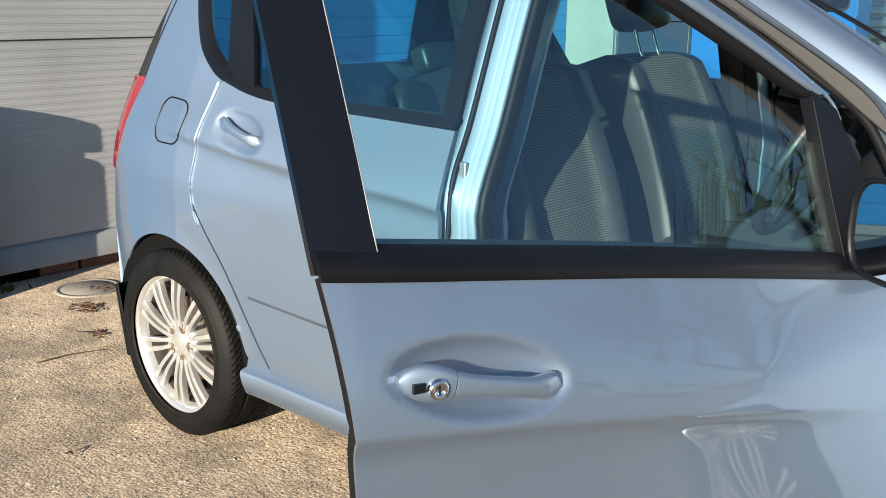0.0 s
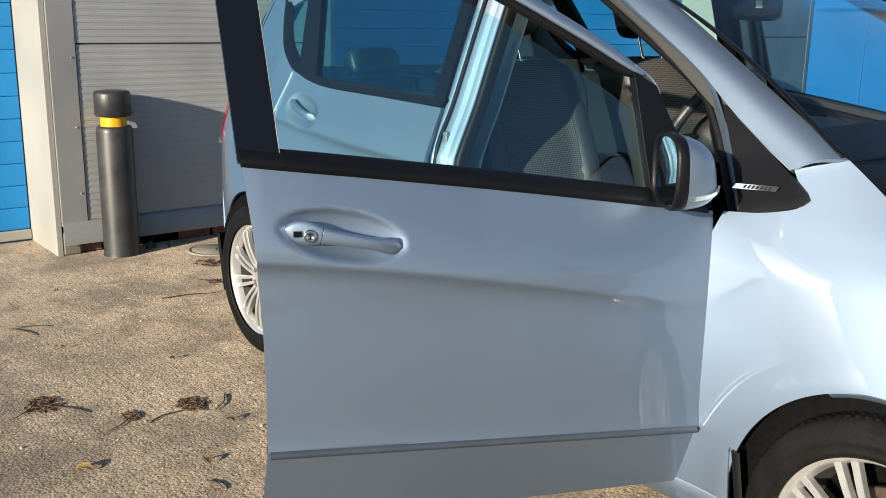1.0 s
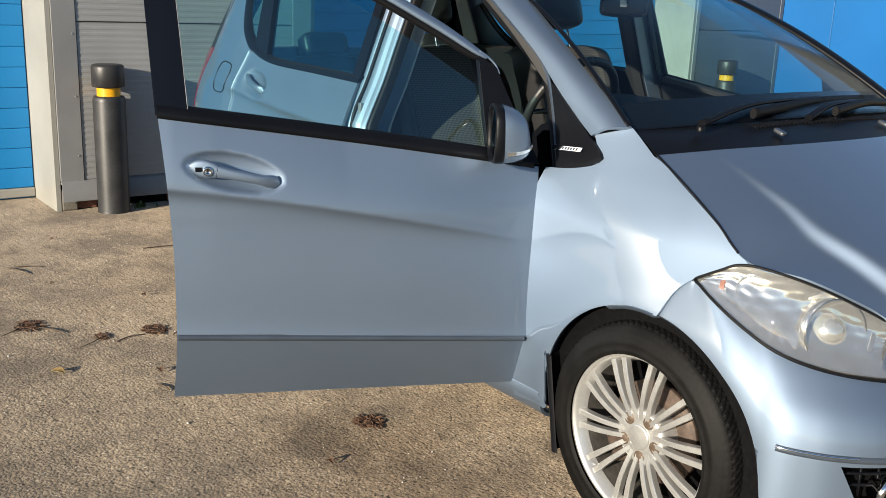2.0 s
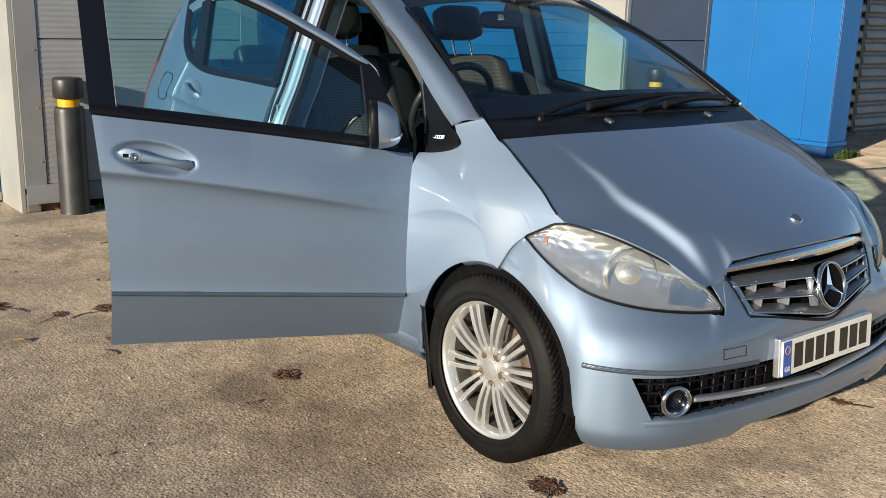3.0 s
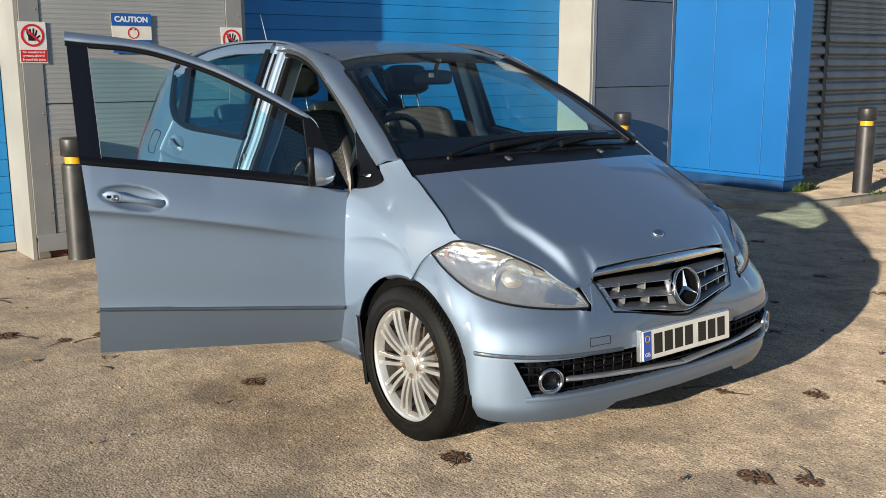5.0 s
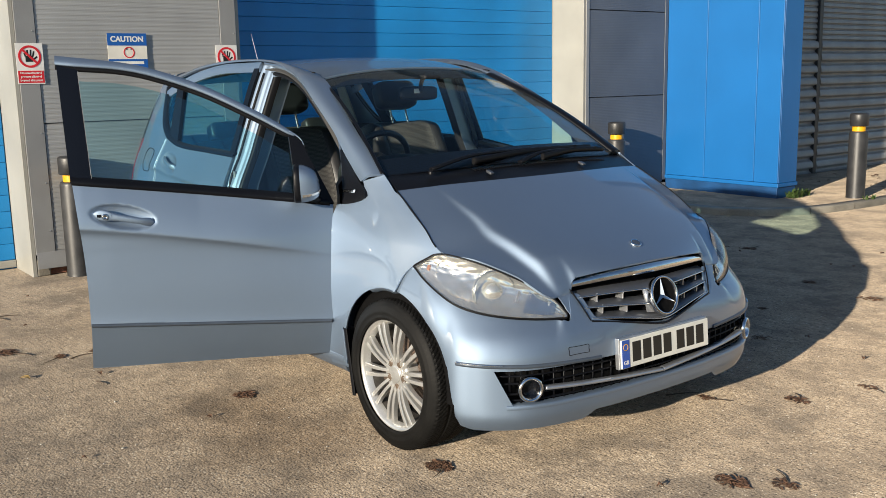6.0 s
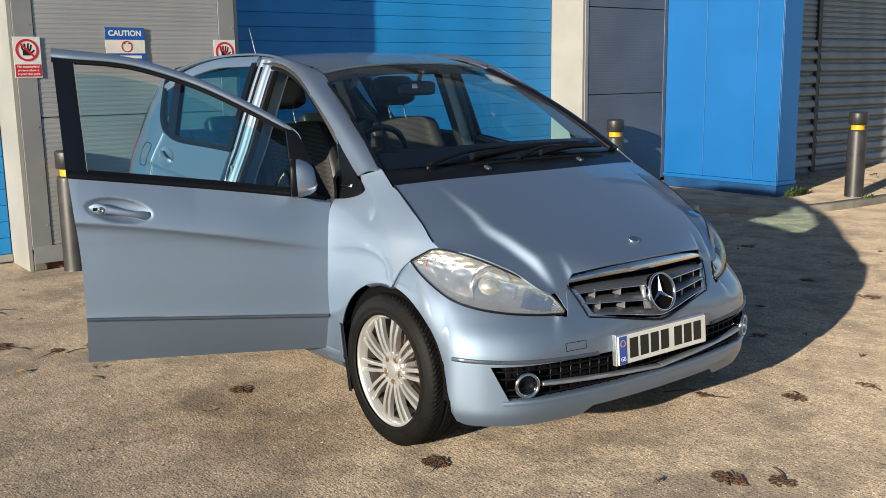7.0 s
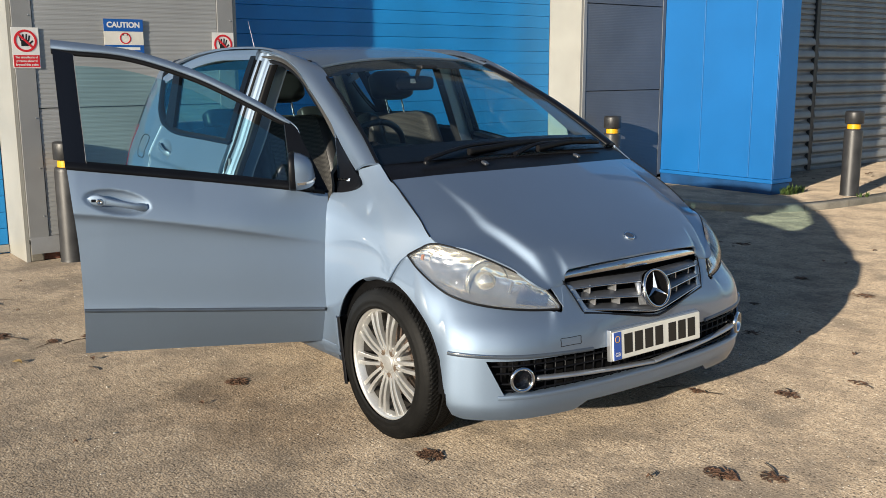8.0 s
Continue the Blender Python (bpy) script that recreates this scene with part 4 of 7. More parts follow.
def rear_side(s):
    # rear door
    low = flat([(-1.448, 0.335), (-1.8, 0.340), (-2.085, 0.345)])
    rear = flat([(-2.085, 0.345), (-2.16, 0.456), (-2.258, 0.606), (-2.358, 0.724), (-2.422, 0.817), (-2.446, 0.90), (-2.442, 0.988), (-2.40, 1.08), (-2.345, 1.146)])
    belt = flat([(-1.446, 1.088), (-1.75, 1.096), (-2.067, 1.103), (-2.22, 1.118), (-2.345, 1.146)])
    front = flat([(-1.448, 0.335), (-1.436, 0.6), (-1.436, 0.9), (-1.446, 1.088)])
    g = coons(low, belt, front, rear, 110, 90, 0.0015)
    cx, cz = -2.205, 1.012

    def dip(x, z):
        dx, dz = x - cx, z - cz
        q = math.hypot((dx + 0.17 * -dz) / 0.118, (dz + 0.2 * dx) / 0.052)
        return 0.018 * (1 - q * q) ** 0.6 if q < 1 else 0.0

    door = part("rear_door", shell([[flank(p.x, p.z, s, dip(p.x, p.z)) for p in r] for r in g], 0.012, (0, s, 0)), PAINT, car, "light-blue metallic closed rear door")
    door_handle(door, cx, cz, 0.20, s, Matrix.Identity(4))
    strip = [[flank(x, 0.528 + (-1.45 - x) * 0.03 + h, s, -o) for h, o in ((-0.006, -0.004), (-0.005, 0.001), (0.002, 0.002), (0.004, -0.002))] for x in np.linspace(-1.46, -2.16, 24)]
    part("rubbing_strip", shell(strip, 0.006, (0, s, 0)), STRIP, door, "dark grey rubbing strip")
    bs = [[flank(belt(i / 30).x, belt(i / 30).z + h, s, o) for h, o in ((-0.007, 0.003), (-0.005, -0.003), (0.006, -0.003), (0.016, 0.004), (0.020, 0.016))] for i in range(31)]
    part("belt_seal", shell(bs, 0.012, (0, s, 0)), BLACKTRIM, door, "black belt seal")
    # glass of the rear door, its posts, and the quarter light
    pane = coons(flat([(-1.498, 1.10), (-2.205, 1.128)]), flat([(-1.512, 1.515), (-2.37, 1.455)]), line((-1.498, 0, 1.10), (-1.512, 0, 1.515)), line((-2.205, 0, 1.128), (-2.37, 0, 1.455)), 16, 12)
    p = part("window_pane", shell(on_flank(pane, s, 0.016), 0.004, (0, s, 0)), TINT, door, "tinted window pane")
    post = coons(flat([(-1.448, 1.09), (-1.502, 1.092)]), flat([(-1.462, 1.545), (-1.516, 1.540)]), line((-1.448, 0, 1.09), (-1.462, 0, 1.545)), line((-1.502, 0, 1.092), (-1.516, 0, 1.540)), 5, 14)
    part("window_post", shell(on_flank(post, s, 0.004), 0.03, (0, s, 0)), BLACKTRIM, door)
    post = coons(flat([(-2.20, 1.122), (-2.338, 1.15)]), flat([(-2.365, 1.47), (-2.448, 1.455)]), line((-2.20, 0, 1.122), (-2.365, 0, 1.47)), line((-2.338, 0, 1.15), (-2.448, 0, 1.455)), 5, 14)
    part("window_post", shell(on_flank(post, s, 0.004), 0.03, (0, s, 0)), BLACKTRIM, door)
    ql = coons(flat([(-2.345, 1.155), (-2.395, 1.175)]), flat([(-2.445, 1.45), (-2.60, 1.43)]), line((-2.345, 0, 1.155), (-2.445, 0, 1.45)), flat([(-2.395, 1.175), (-2.475, 1.23), (-2.545, 1.32), (-2.60, 1.43)]), 10, 12)
    p = part("quarter_light", shell(on_flank(ql, s, 0.012), 0.004, (0, s, 0)), TINT, car, "small tinted rear side window")
    edge = flat([(-2.345, 1.146), (-2.40, 1.168), (-2.485, 1.228), (-2.555, 1.32), (-2.612, 1.435)])
    rim = [[flank(edge(i / 20).x + dx, edge(i / 20).z + dz, s, o) for dx, dz, o in ((-0.006, -0.006, 0.0), (0.0, 0.0, -0.002), (0.028, 0.018, 0.004), (0.034, 0.022, 0.014))] for i in range(21)]
    part("window_seal", shell(rim, 0.012, (0, s, 0)), BLACKTRIM, car)
    # quarter panel
    low = flat([(-2.985, 0.215), (-2.93, 0.25)] + arch_way(-2.568, 172, 10) + [(-2.16, 0.347), (-2.094, 0.345)])
    gap = [rear(v) for v in np.linspace(0, 1, 26)]
    front = flat([(p.x - 0.0085, p.z) for p in gap[:-1]] + [(-2.352, 1.148)])
    rear = flat([(-2.985, 0.215), (-3.04, 0.40), (-3.045, 0.56), (-2.985, 0.72), (-2.94, 0.834), (-2.885, 0.975), (-2.80, 1.126), (-2.775, 1.23)])
    top = flat([(-2.775, 1.231), (-2.62, 1.229), (-2.492, 1.223), (-2.43, 1.185), (-2.352, 1.148)])
    ends = [rear(v) for v in np.linspace(0, 1, 14)] + [top(v) for v in np.linspace(0.12, 1, 8)] + [front(v) for v in np.linspace(0.97, 0, 34)]
    outer = spline([(p.x, 0, p.z) for p in ends])
    g = between(low, outer, 220, 60)
    part("rear_wing", shell(on_flank(g, s), 0.006, (0, s, 0)), PAINT, car)
    g = coons(flat([(-2.775, 1.23), (-2.62, 1.228), (-2.488, 1.222)]), flat([(-2.66, 1.52), (-2.63, 1.50), (-2.55, 1.51)]), flat([(-2.775, 1.23), (-2.745, 1.365), (-2.66, 1.52)]), flat([(-2.488, 1.222), (-2.556, 1.312), (-2.614, 1.43), (-2.55, 1.51)]), 14, 20)
    part("rear_pillar", shell(on_flank(g, s), 0.006, (0, s, 0)), PAINT, car)
    # fuel flap
    fl = coons(flat([(-2.650, 0.945), (-2.495, 0.945)]), flat([(-2.622, 1.082), (-2.462, 1.072)]), line((-2.650, 0, 0.945), (-2.622, 0, 1.082)), line((-2.495, 0, 0.945), (-2.462, 0, 1.072)), 12, 12)
    if s < 0:
        pts = []
        for k in range(48):
            q, a = k // 12, radians(90 * (k // 12) + 90 * (k % 12) / 11)
            cu = (0.70 if q in (0, 3) else 0.30) + 0.30 * math.cos(a)
            cv = (0.70 if q in (0, 1) else 0.30) + 0.30 * math.sin(a)
            p = fl[0][0].lerp(fl[12][0], cu).lerp(fl[0][12].lerp(fl[12][12], cu), cv)
            pts.append(tuple(flank(p.x, p.z, s, -0.0005)))
        way = spline(pts, True)
        part("fuel_flap_gap", tube(way, 0.0026, 120, 6), SEAL, car, "dark gap round the fuel flap")
    # tail lamp
    edge = flat([(-2.945, 0.82), (-2.885, 0.975), (-2.80, 1.126)])
    lamp = []
    for i in range(17):
        e, w = edge(i / 16), 0.035 + 0.055 * i / 16
        row = [flank(e.x + 0.004, e.z, s, -0.003), flank(e.x - 0.4 * w, e.z, s, -0.003), flank(e.x - w, e.z, s, 0.0)]
        row += [row[2] + Vector((-dx, -s * dy, 0)) for dx, dy in ((0.02, 0.05), (0.035, 0.13), (0.04, 0.18))]
        lamp.append(row)
    part("tail_lamp", shell(lamp, 0.02, (-0.3, s, 0)), REDLENS, car, "red tail lamp")
    edge = flat([(-2.80, 1.126), (-2.76, 1.25), (-2.70, 1.40)])
    glass_edge = []
    for i in range(13):
        e, w = edge(i / 12), 0.075 - 0.035 * i / 12
        row = [flank(e.x, e.z, s, -0.001), flank(e.x - w, e.z, s, 0.004)]
        row += [row[1] + Vector((-dx, -s * dy, 0)) for dx, dy in ((0.02, 0.05), (0.03, 0.16))]
        glass_edge.append(row)
    part("rear_spoiler_cheek", shell(glass_edge, 0.01, (-0.3, s, 0)), GLOSSBLACK, car)
    # sill
    sill = [[flank(x, z, s, o) for z, o in ((0.200, 0.06), (0.212, 0.020), (0.226, 0.006), (0.26, 0.0), (0.292, -0.002), (0.303, 0.004), (0.308, 0.028), (0.33, 0.034), (0.34, 0.07))] for x in np.linspace(-0.35, -2.235, 40)]
    part("sill", shell(sill, 0.01, (0, s, 0)), PAINT, car)
    # roof side and pillar
    upper = spline([(-0.205, s * 0.712, 1.074), (-0.5, s * 0.648, 1.238), (-0.75, s * 0.588, 1.372), (-0.975, s * 0.535, 1.476), (-1.3, s * 0.545, 1.540), (-1.7, s * 0.55, 1.562), (-2.2, s * 0.545, 1.550), (-2.68, s * 0.52, 1.495)])
    lower = spline([tuple(flank(x, z, s)) for x, z in ((-0.305, 1.043), (-0.40, 1.098), (-0.508, 1.172), (-0.575, 1.222), (-0.66, 1.275), (-0.815, 1.362), (-1.02, 1.472), (-1.226, 1.534), (-1.452, 1.560), (-1.85, 1.562), (-2.2, 1.535), (-2.45, 1.49), (-2.62, 1.46))])
    g = between(upper, lower, 60, 8, lambda u, v: Vector((0, s * 0.012, 0.012)) * math.sin(math.pi * v))
    part("roof_side", shell(g, 0.01, (0, s, 0.6)), PAINT, car)
    # frame above the rear door's glass
    fr = [[flank(x, z + dz, s, o) for dz, o in ((0.0, 0.0), (-0.02, 0.0), (-0.034, 0.006), (-0.05, 0.012))] for x, z in ((x, 1.556 if x > -1.85 else 1.556 - 0.21 * (-1.85 - x) ** 2 - 0.04 * (-1.85 - x)) for x in np.linspace(-1.46, -2.6, 26))]
    part("window_frame", shell(fr, 0.02, (0, s, 0)), PAINT, door)
    # door aperture: painted return, then rubber
    line_o = [(-0.404, 0.945), (-0.448, 1.02), (-0.515, 1.13), (-0.575, 1.205), (-0.66, 1.262), (-0.815, 1.347), (-1.02, 1.455), (-1.226, 1.517), (-1.44, 1.543)]
    ow = flat(line_o)
    ap, ru = [], []
    for i in range(41):
        q = ow(i / 40)
        d = (ow(min(1, i / 40 + 0.02)) - ow(max(0, i / 40 - 0.02))).normalized()
        nrm = Vector((-abs(d.z), 0, -abs(d.x)))
        ap.append([flank(q.x + nrm.x * w, q.z + nrm.z * w, s, o) for w, o in ((-0.012, 0.004), (0.0, 0.012), (0.004, 0.045), (0.030, 0.055), (0.036, 0.060))])
        ru.append([flank(q.x + nrm.x * w, q.z + nrm.z * w, s, o) for w, o in ((0.030, 0.052), (0.034, 0.046), (0.046, 0.05), (0.052, 0.07), (0.055, 0.12))])
    if s < 0:
        part("door_aperture", shell(ap, 0.006, (0, s, 0)), PAINT, car)
        part("aperture_seal", shell(ru, 0.006, (0, s, 0)), SEAL, car, "black rubber door seal")
    # centre pillar
    bp = [[flank(x, z, s, o) for x, o in ((-1.448, 0.016), (-1.442, 0.030), (-1.425, 0.033), (-1.404, 0.034), (-1.399, 0.037), (-1.393, 0.044), (-1.388, 0.046), (-1.372, 0.047), (-1.366, 0.052), (-1.361, 0.085), (-1.360, 0.16))] for z in np.linspace(0.30, 1.54, 30)]
    part("centre_pillar", shell(bp, 0.006, (0.6, s, 0)), PAINT, car, "painted centre pillar behind the open door")
    part("pillar_groove", tube(spline([tuple(flank(-1.432, z, s, 0.030)) for z in np.linspace(0.34, 1.50, 12)]), 0.0075, 40, 6), SEAL, car, "dark groove down the pillar")
    sl = [[flank(x, z, s, o) for x, o in ((-1.370, 0.062), (-1.364, 0.052), (-1.352, 0.054), (-1.346, 0.062), (-1.344, 0.09))] for z in np.linspace(0.36, 1.48, 24)]
    part("aperture_seal", shell(sl, 0.006, (0.6, s, 0)), SEAL, car)
    part("striker", box(-0.010, 0.010, -0.006, 0.008, -0.026, 0.026, 0.004), SATIN, car, "steel door striker", Matrix.Translation(flank(-1.412, 0.99, s, 0.036)))
    inner = [[flank(x, z, s, o) for z, o in ((0.335, 0.02), (0.352, 0.06), (0.35, 0.11), (0.30, 0.15))] for x in np.linspace(-0.42, -1.40, 16)]
    part("sill_plate", shell(inner, 0.006, (0, s, 1)), PAINT, car)


for s in (-1, 1):
    rear_side(s)

# roof
ZC = curve1([(-2.9, 1.44), (-2.68, 1.495), (-2.3, 1.553), (-1.9, 1.575), (-1.5, 1.577), (-1.2, 1.562), (-0.93, 1.515)])
roof = []
for i in range(41):
    v = i / 40
    row = []
    for j in range(25):
        w = -1 + 2 * j / 24
        x0 = -0.925 - 0.05 * w * w
        x = x0 + (-2.70 - x0) * v
        hw = 0.535 + 0.015 * math.sin(math.pi * v)
        row.append(Vector((x, w * hw, ZC(x + 0.05 * w * w) - (0.040 + 0.006 * (1 - v)) * abs(w) ** 2.6)))
    roof.append(row)
part("roof", shell(roof, 0.01, (0, 0, 1)), PAINT, car)
lining = [[p + Vector((0, 0, -0.035)) for p in row[1:-1]] for row in roof[4:]]
part("headlining", shell(lining, 0.01, (0, 0, -1)), BEIGE, car, "pale fabric headlining")
for s in (-1, 1):
    part("roof_strip", tube(spline([(x, s * (0.535 + 0.012), ZC(x) - 0.037) for x in (-1.02, -1.4, -1.8, -2.2, -2.6)]), 0.006, 40, 6, flat=0.5), BLACKTRIM, car, "black roof strip")
ant = part("aerial", tube(line((-2.30, -0.19, 1.555), (-2.385, -0.19, 1.745)), 0.0030, 6, 6, 0.7), SATIN, car, "thin grey roof aerial")
part("aerial_base", lathe([(0.016, 0.0), (0.014, 0.012), (0.006, 0.024), (0.003, 0.034)], 16, m=Matrix.Translation((-2.30, -0.19, 1.545))), BLACKTRIM, ant)

# windscreen and cowl
ws = []
for j in range(25):
    w = -1 + 2 * j / 24
    foot = Vector((-0.115 - 0.10 * w * w, 0.705 * w, 1.095 - 0.022 * w * w))
    head = Vector((-0.925 - 0.05 * w * w, 0.532 * w, ZC(-0.925) - 0.046 * abs(w) ** 2.6 - 0.004))
    ws.append([foot.lerp(head, k / 16) + Vector((0.35, 0, 0.8)) * 0.035 * math.sin(math.pi * k / 16) for k in range(17)])
pane = part("windscreen", shell(ws, 0.005, (1, 0, 1)), CLEAR, car, "clear raked windscreen")
pane.visible_shadow = False
band = [[row[k] + Vector((-0.004, 0, -0.008)) for k in (0, 1, 2)] for row in ws]
part("screen_band", shell(band, 0.003, (1, 0, 1)), GLOSSBLACK, car, "black ceramic screen edge")
band = [[row[k] + Vector((-0.004, 0, -0.008)) for k in (14, 15, 16)] for row in ws]
part("screen_band", shell(band, 0.003, (1, 0, 1)), GLOSSBLACK, car)
for s in (-1, 1):
    edge = ws[0] if s < 0 else ws[-1]
    # on the car's left the black trim is widened to put in the pillar's shade
    part("screen_seal", tube(spline([tuple(p + Vector((0.0, -0.016 if s > 0 else -0.006, 0.004))) for p in edge[::2]]), 0.038 if s > 0 else 0.0095, 40, 10, flat=0.40), BLACKTRIM, car, "black windscreen edge trim, broader on the car's left for pillar shade")
# bonnet: crowned, its edges falling to the wings and lamps
ZB = curve1([(-0.12, 1.090), (0.0, 1.048), (0.2, 0.955), (0.4, 0.856), (0.525, 0.792), (0.58, 0.760), (0.615, 0.737)])


EDGE = spline([(-0.110, 0.714, 1.016), (0.0, 0.728, 0.958), (0.12, 0.744, 0.888), (0.224, 0.750, 0.815), (0.34, 0.682, 0.792), (0.44, 0.590, 0.740), (0.525, 0.503, 0.680), (0.560, 0.474, 0.657)])


def nose_edge(y):
    """The bonnet's front edge: along the grille, then down to the lamp."""
    a = abs(y)
    x, z = 0.614 - 0.068 * (min(a, 0.39) / 0.39) ** 2.1, 0.741 - 0.033 * (min(a, 0.39) / 0.39) ** 1.9
    k = min(1, max(0, (a - 0.372) / 0.03))
    k = k * k * (3 - 2 * k)
    return Vector((x + (0.557 - x) * k, y, z + (0.653 - z) * k))


FOLD = curve1([(0.0, 0.790), (0.2, 0.755), (0.4, 0.725), (0.6, 0.765), (0.8, 0.845), (1.0, 0.935)])
bon = []
for i in range(91):
    v = i / 90
    e = EDGE(v)
    xc = 0.025 + (0.608 - 0.025) * v ** 0.97
    row = []
    for j in range(-130, 131):
        w = abs(j) / 130
        x = xc + (e.x - xc) * w ** 2.0
        y = e.y * j / 130
        zc = ZB(xc)
        wr = FOLD(v)
        fold = math.log1p(math.exp((w - wr) / 0.045)) / math.log1p(math.exp((1 - wr) / 0.045))
        a = 0.42 + 0.4 * (1 - min(1, v * 2.5)) ** 2
        z = zc + (e.z - zc) * (a * w ** 2.3 + (1 - a) * fold)
        t = min(1, max(0, (v + 0.06) / 0.76))
        rise = 0.040 * t * t * (3 - 2 * t)
        z -= rise * (0.5 + 0.5 * math.tanh((w - wr) / (0.012 + 0.010 * v))) * min(1, max(0, (1 - w) / (1 - wr))) ** 0.8
        b = min(1, max(0, (v - 0.80) / 0.20))
        b = b * b * (3 - 2 * b)
        row.append(Vector((x, y, z)).lerp(nose_edge(y), b))
    bon.append(row)
part("bonnet", shell(bon, 0.008, (0.3, 0, 1)), PAINT, car, "sloping light-blue metallic bonnet")
for s in (-1, 1):
    way = spline([(EDGE(v).x, s * (EDGE(v).y + 0.002), EDGE(v).z + 0.001) for v in np.linspace(0.0, 0.42, 12)])
    part("bonnet_gap", tube(way, 0.0028, 40, 6), SEAL, car, "dark gap beside the bonnet")
# cowl grille between bonnet and screen
cow = []
for j in range(33):
    w = -1 + 2 * j / 32
    a = Vector((0.022 - 0.134 * abs(w) ** 2, 0.708 * w, 1.030 - 0.018 * abs(w) ** 2.3))
    b = Vector((-0.175 - 0.05 * abs(w) ** 2.2, 0.70 * w, 1.088 - 0.02 * w * w))
    cow.append([a.lerp(b, k / 6) + Vector((0, 0, 0.006 * math.sin(math.pi * k / 6))) for k in range(7)])
part("cowl", shell(cow, 0.01, (0, 0, 1)), BLACKTRIM, car, "black plastic scuttle panel")


# ---- wheels ----
def tyre_mesh():
    R, n = 0.308, 360
    prof = [(-0.0985, 0.224), (-0.1025, 0.232), (-0.1035, 0.236), (-0.1020, 0.238), (-0.1045, 0.252), (-0.1045, 0.262), (-0.1030, 0.264), (-0.1000, 0.279), (-0.0985, 0.281), (-0.093, 0.292), (-0.086, 0.300)]
    tread = [-0.078, -0.070, -0.060, -0.050, -0.040, -0.030, -0.026, -0.020, -0.010, 0.0]
    half = prof + [(y, R - 0.55 * y * y) for y in tread]
    full = half + [(-y * 1.14, r) for y, r in half[-2::-1]]
    bm = bmesh.new()
    rings = []
    for k in range(n):
        a = 2 * math.pi * k / n
        ring = []
        for y, r in full:
            rr = r
            if abs(y) <= 0.087:
                groove = abs(abs(y) - 0.028) < 0.0035
                sipe = (k + int(abs(y) * 200)) % 4 == 0
                if groove or sipe:
                    rr -= 0.0045 if groove else 0.0026
            ring.append(bm.verts.new((rr * math.cos(a), y, rr * math.sin(a))))
        rings.append(ring)
    for k in range(n):
        a, b = rings[k], rings[(k + 1) % n]
        for i in range(len(full) - 1):
            f = bm.faces.new((a[i], a[i + 1], b[i + 1], b[i]))
            f.smooth = abs(full[i][0]) > 0.087 or abs(full[i + 1][0]) > 0.087
    bmesh.ops.recalc_face_normals(bm, faces=bm.faces)
    return bm


def spoke_mesh():
    """A pair of slim spokes along z, face towards -y, joined at the hub."""
    bm = bmesh.new()
    for q in (-1, 1):
        rows = []
        for i in range(9):
            u = i / 8
            r = 0.046 + (0.212 - 0.046) * u
            w = 0.0064 + 0.0020 * u
            c = q * (0.0100 + 0.0092 * u)
            y = -0.069 - 0.009 * math.sin(math.pi * min(1, u * 1.05)) - 0.008 * u
            rows.append([Vector((c + dx, y + dy, r)) for dx, dy in ((-w, 0.020), (-w, 0.002), (-w * 0.82, 0.0), (w * 0.82, 0.0), (w, 0.002), (w, 0.020))])
        shell(rows, 0.0, (0, -1, 0), bm)
    for f in bm.faces:
        f.smooth = False
    return bm


BOLT = mat("dull wheel bolt", (0.13, 0.095, 0.068), 0.55, 0.3, stain=0.3, stain_scale=60)
MESHES = {}


def shared_part(name, key, make, material, parent, m, label=""):
    if key not in MESHES:
        ob = part(name, make(), material, parent, label, m)
        MESHES[key] = ob.data
        return ob
    ob = new(name, MESHES[key])
    ob.parent = parent
    ob.matrix_local = m
    return tagged(ob, label)


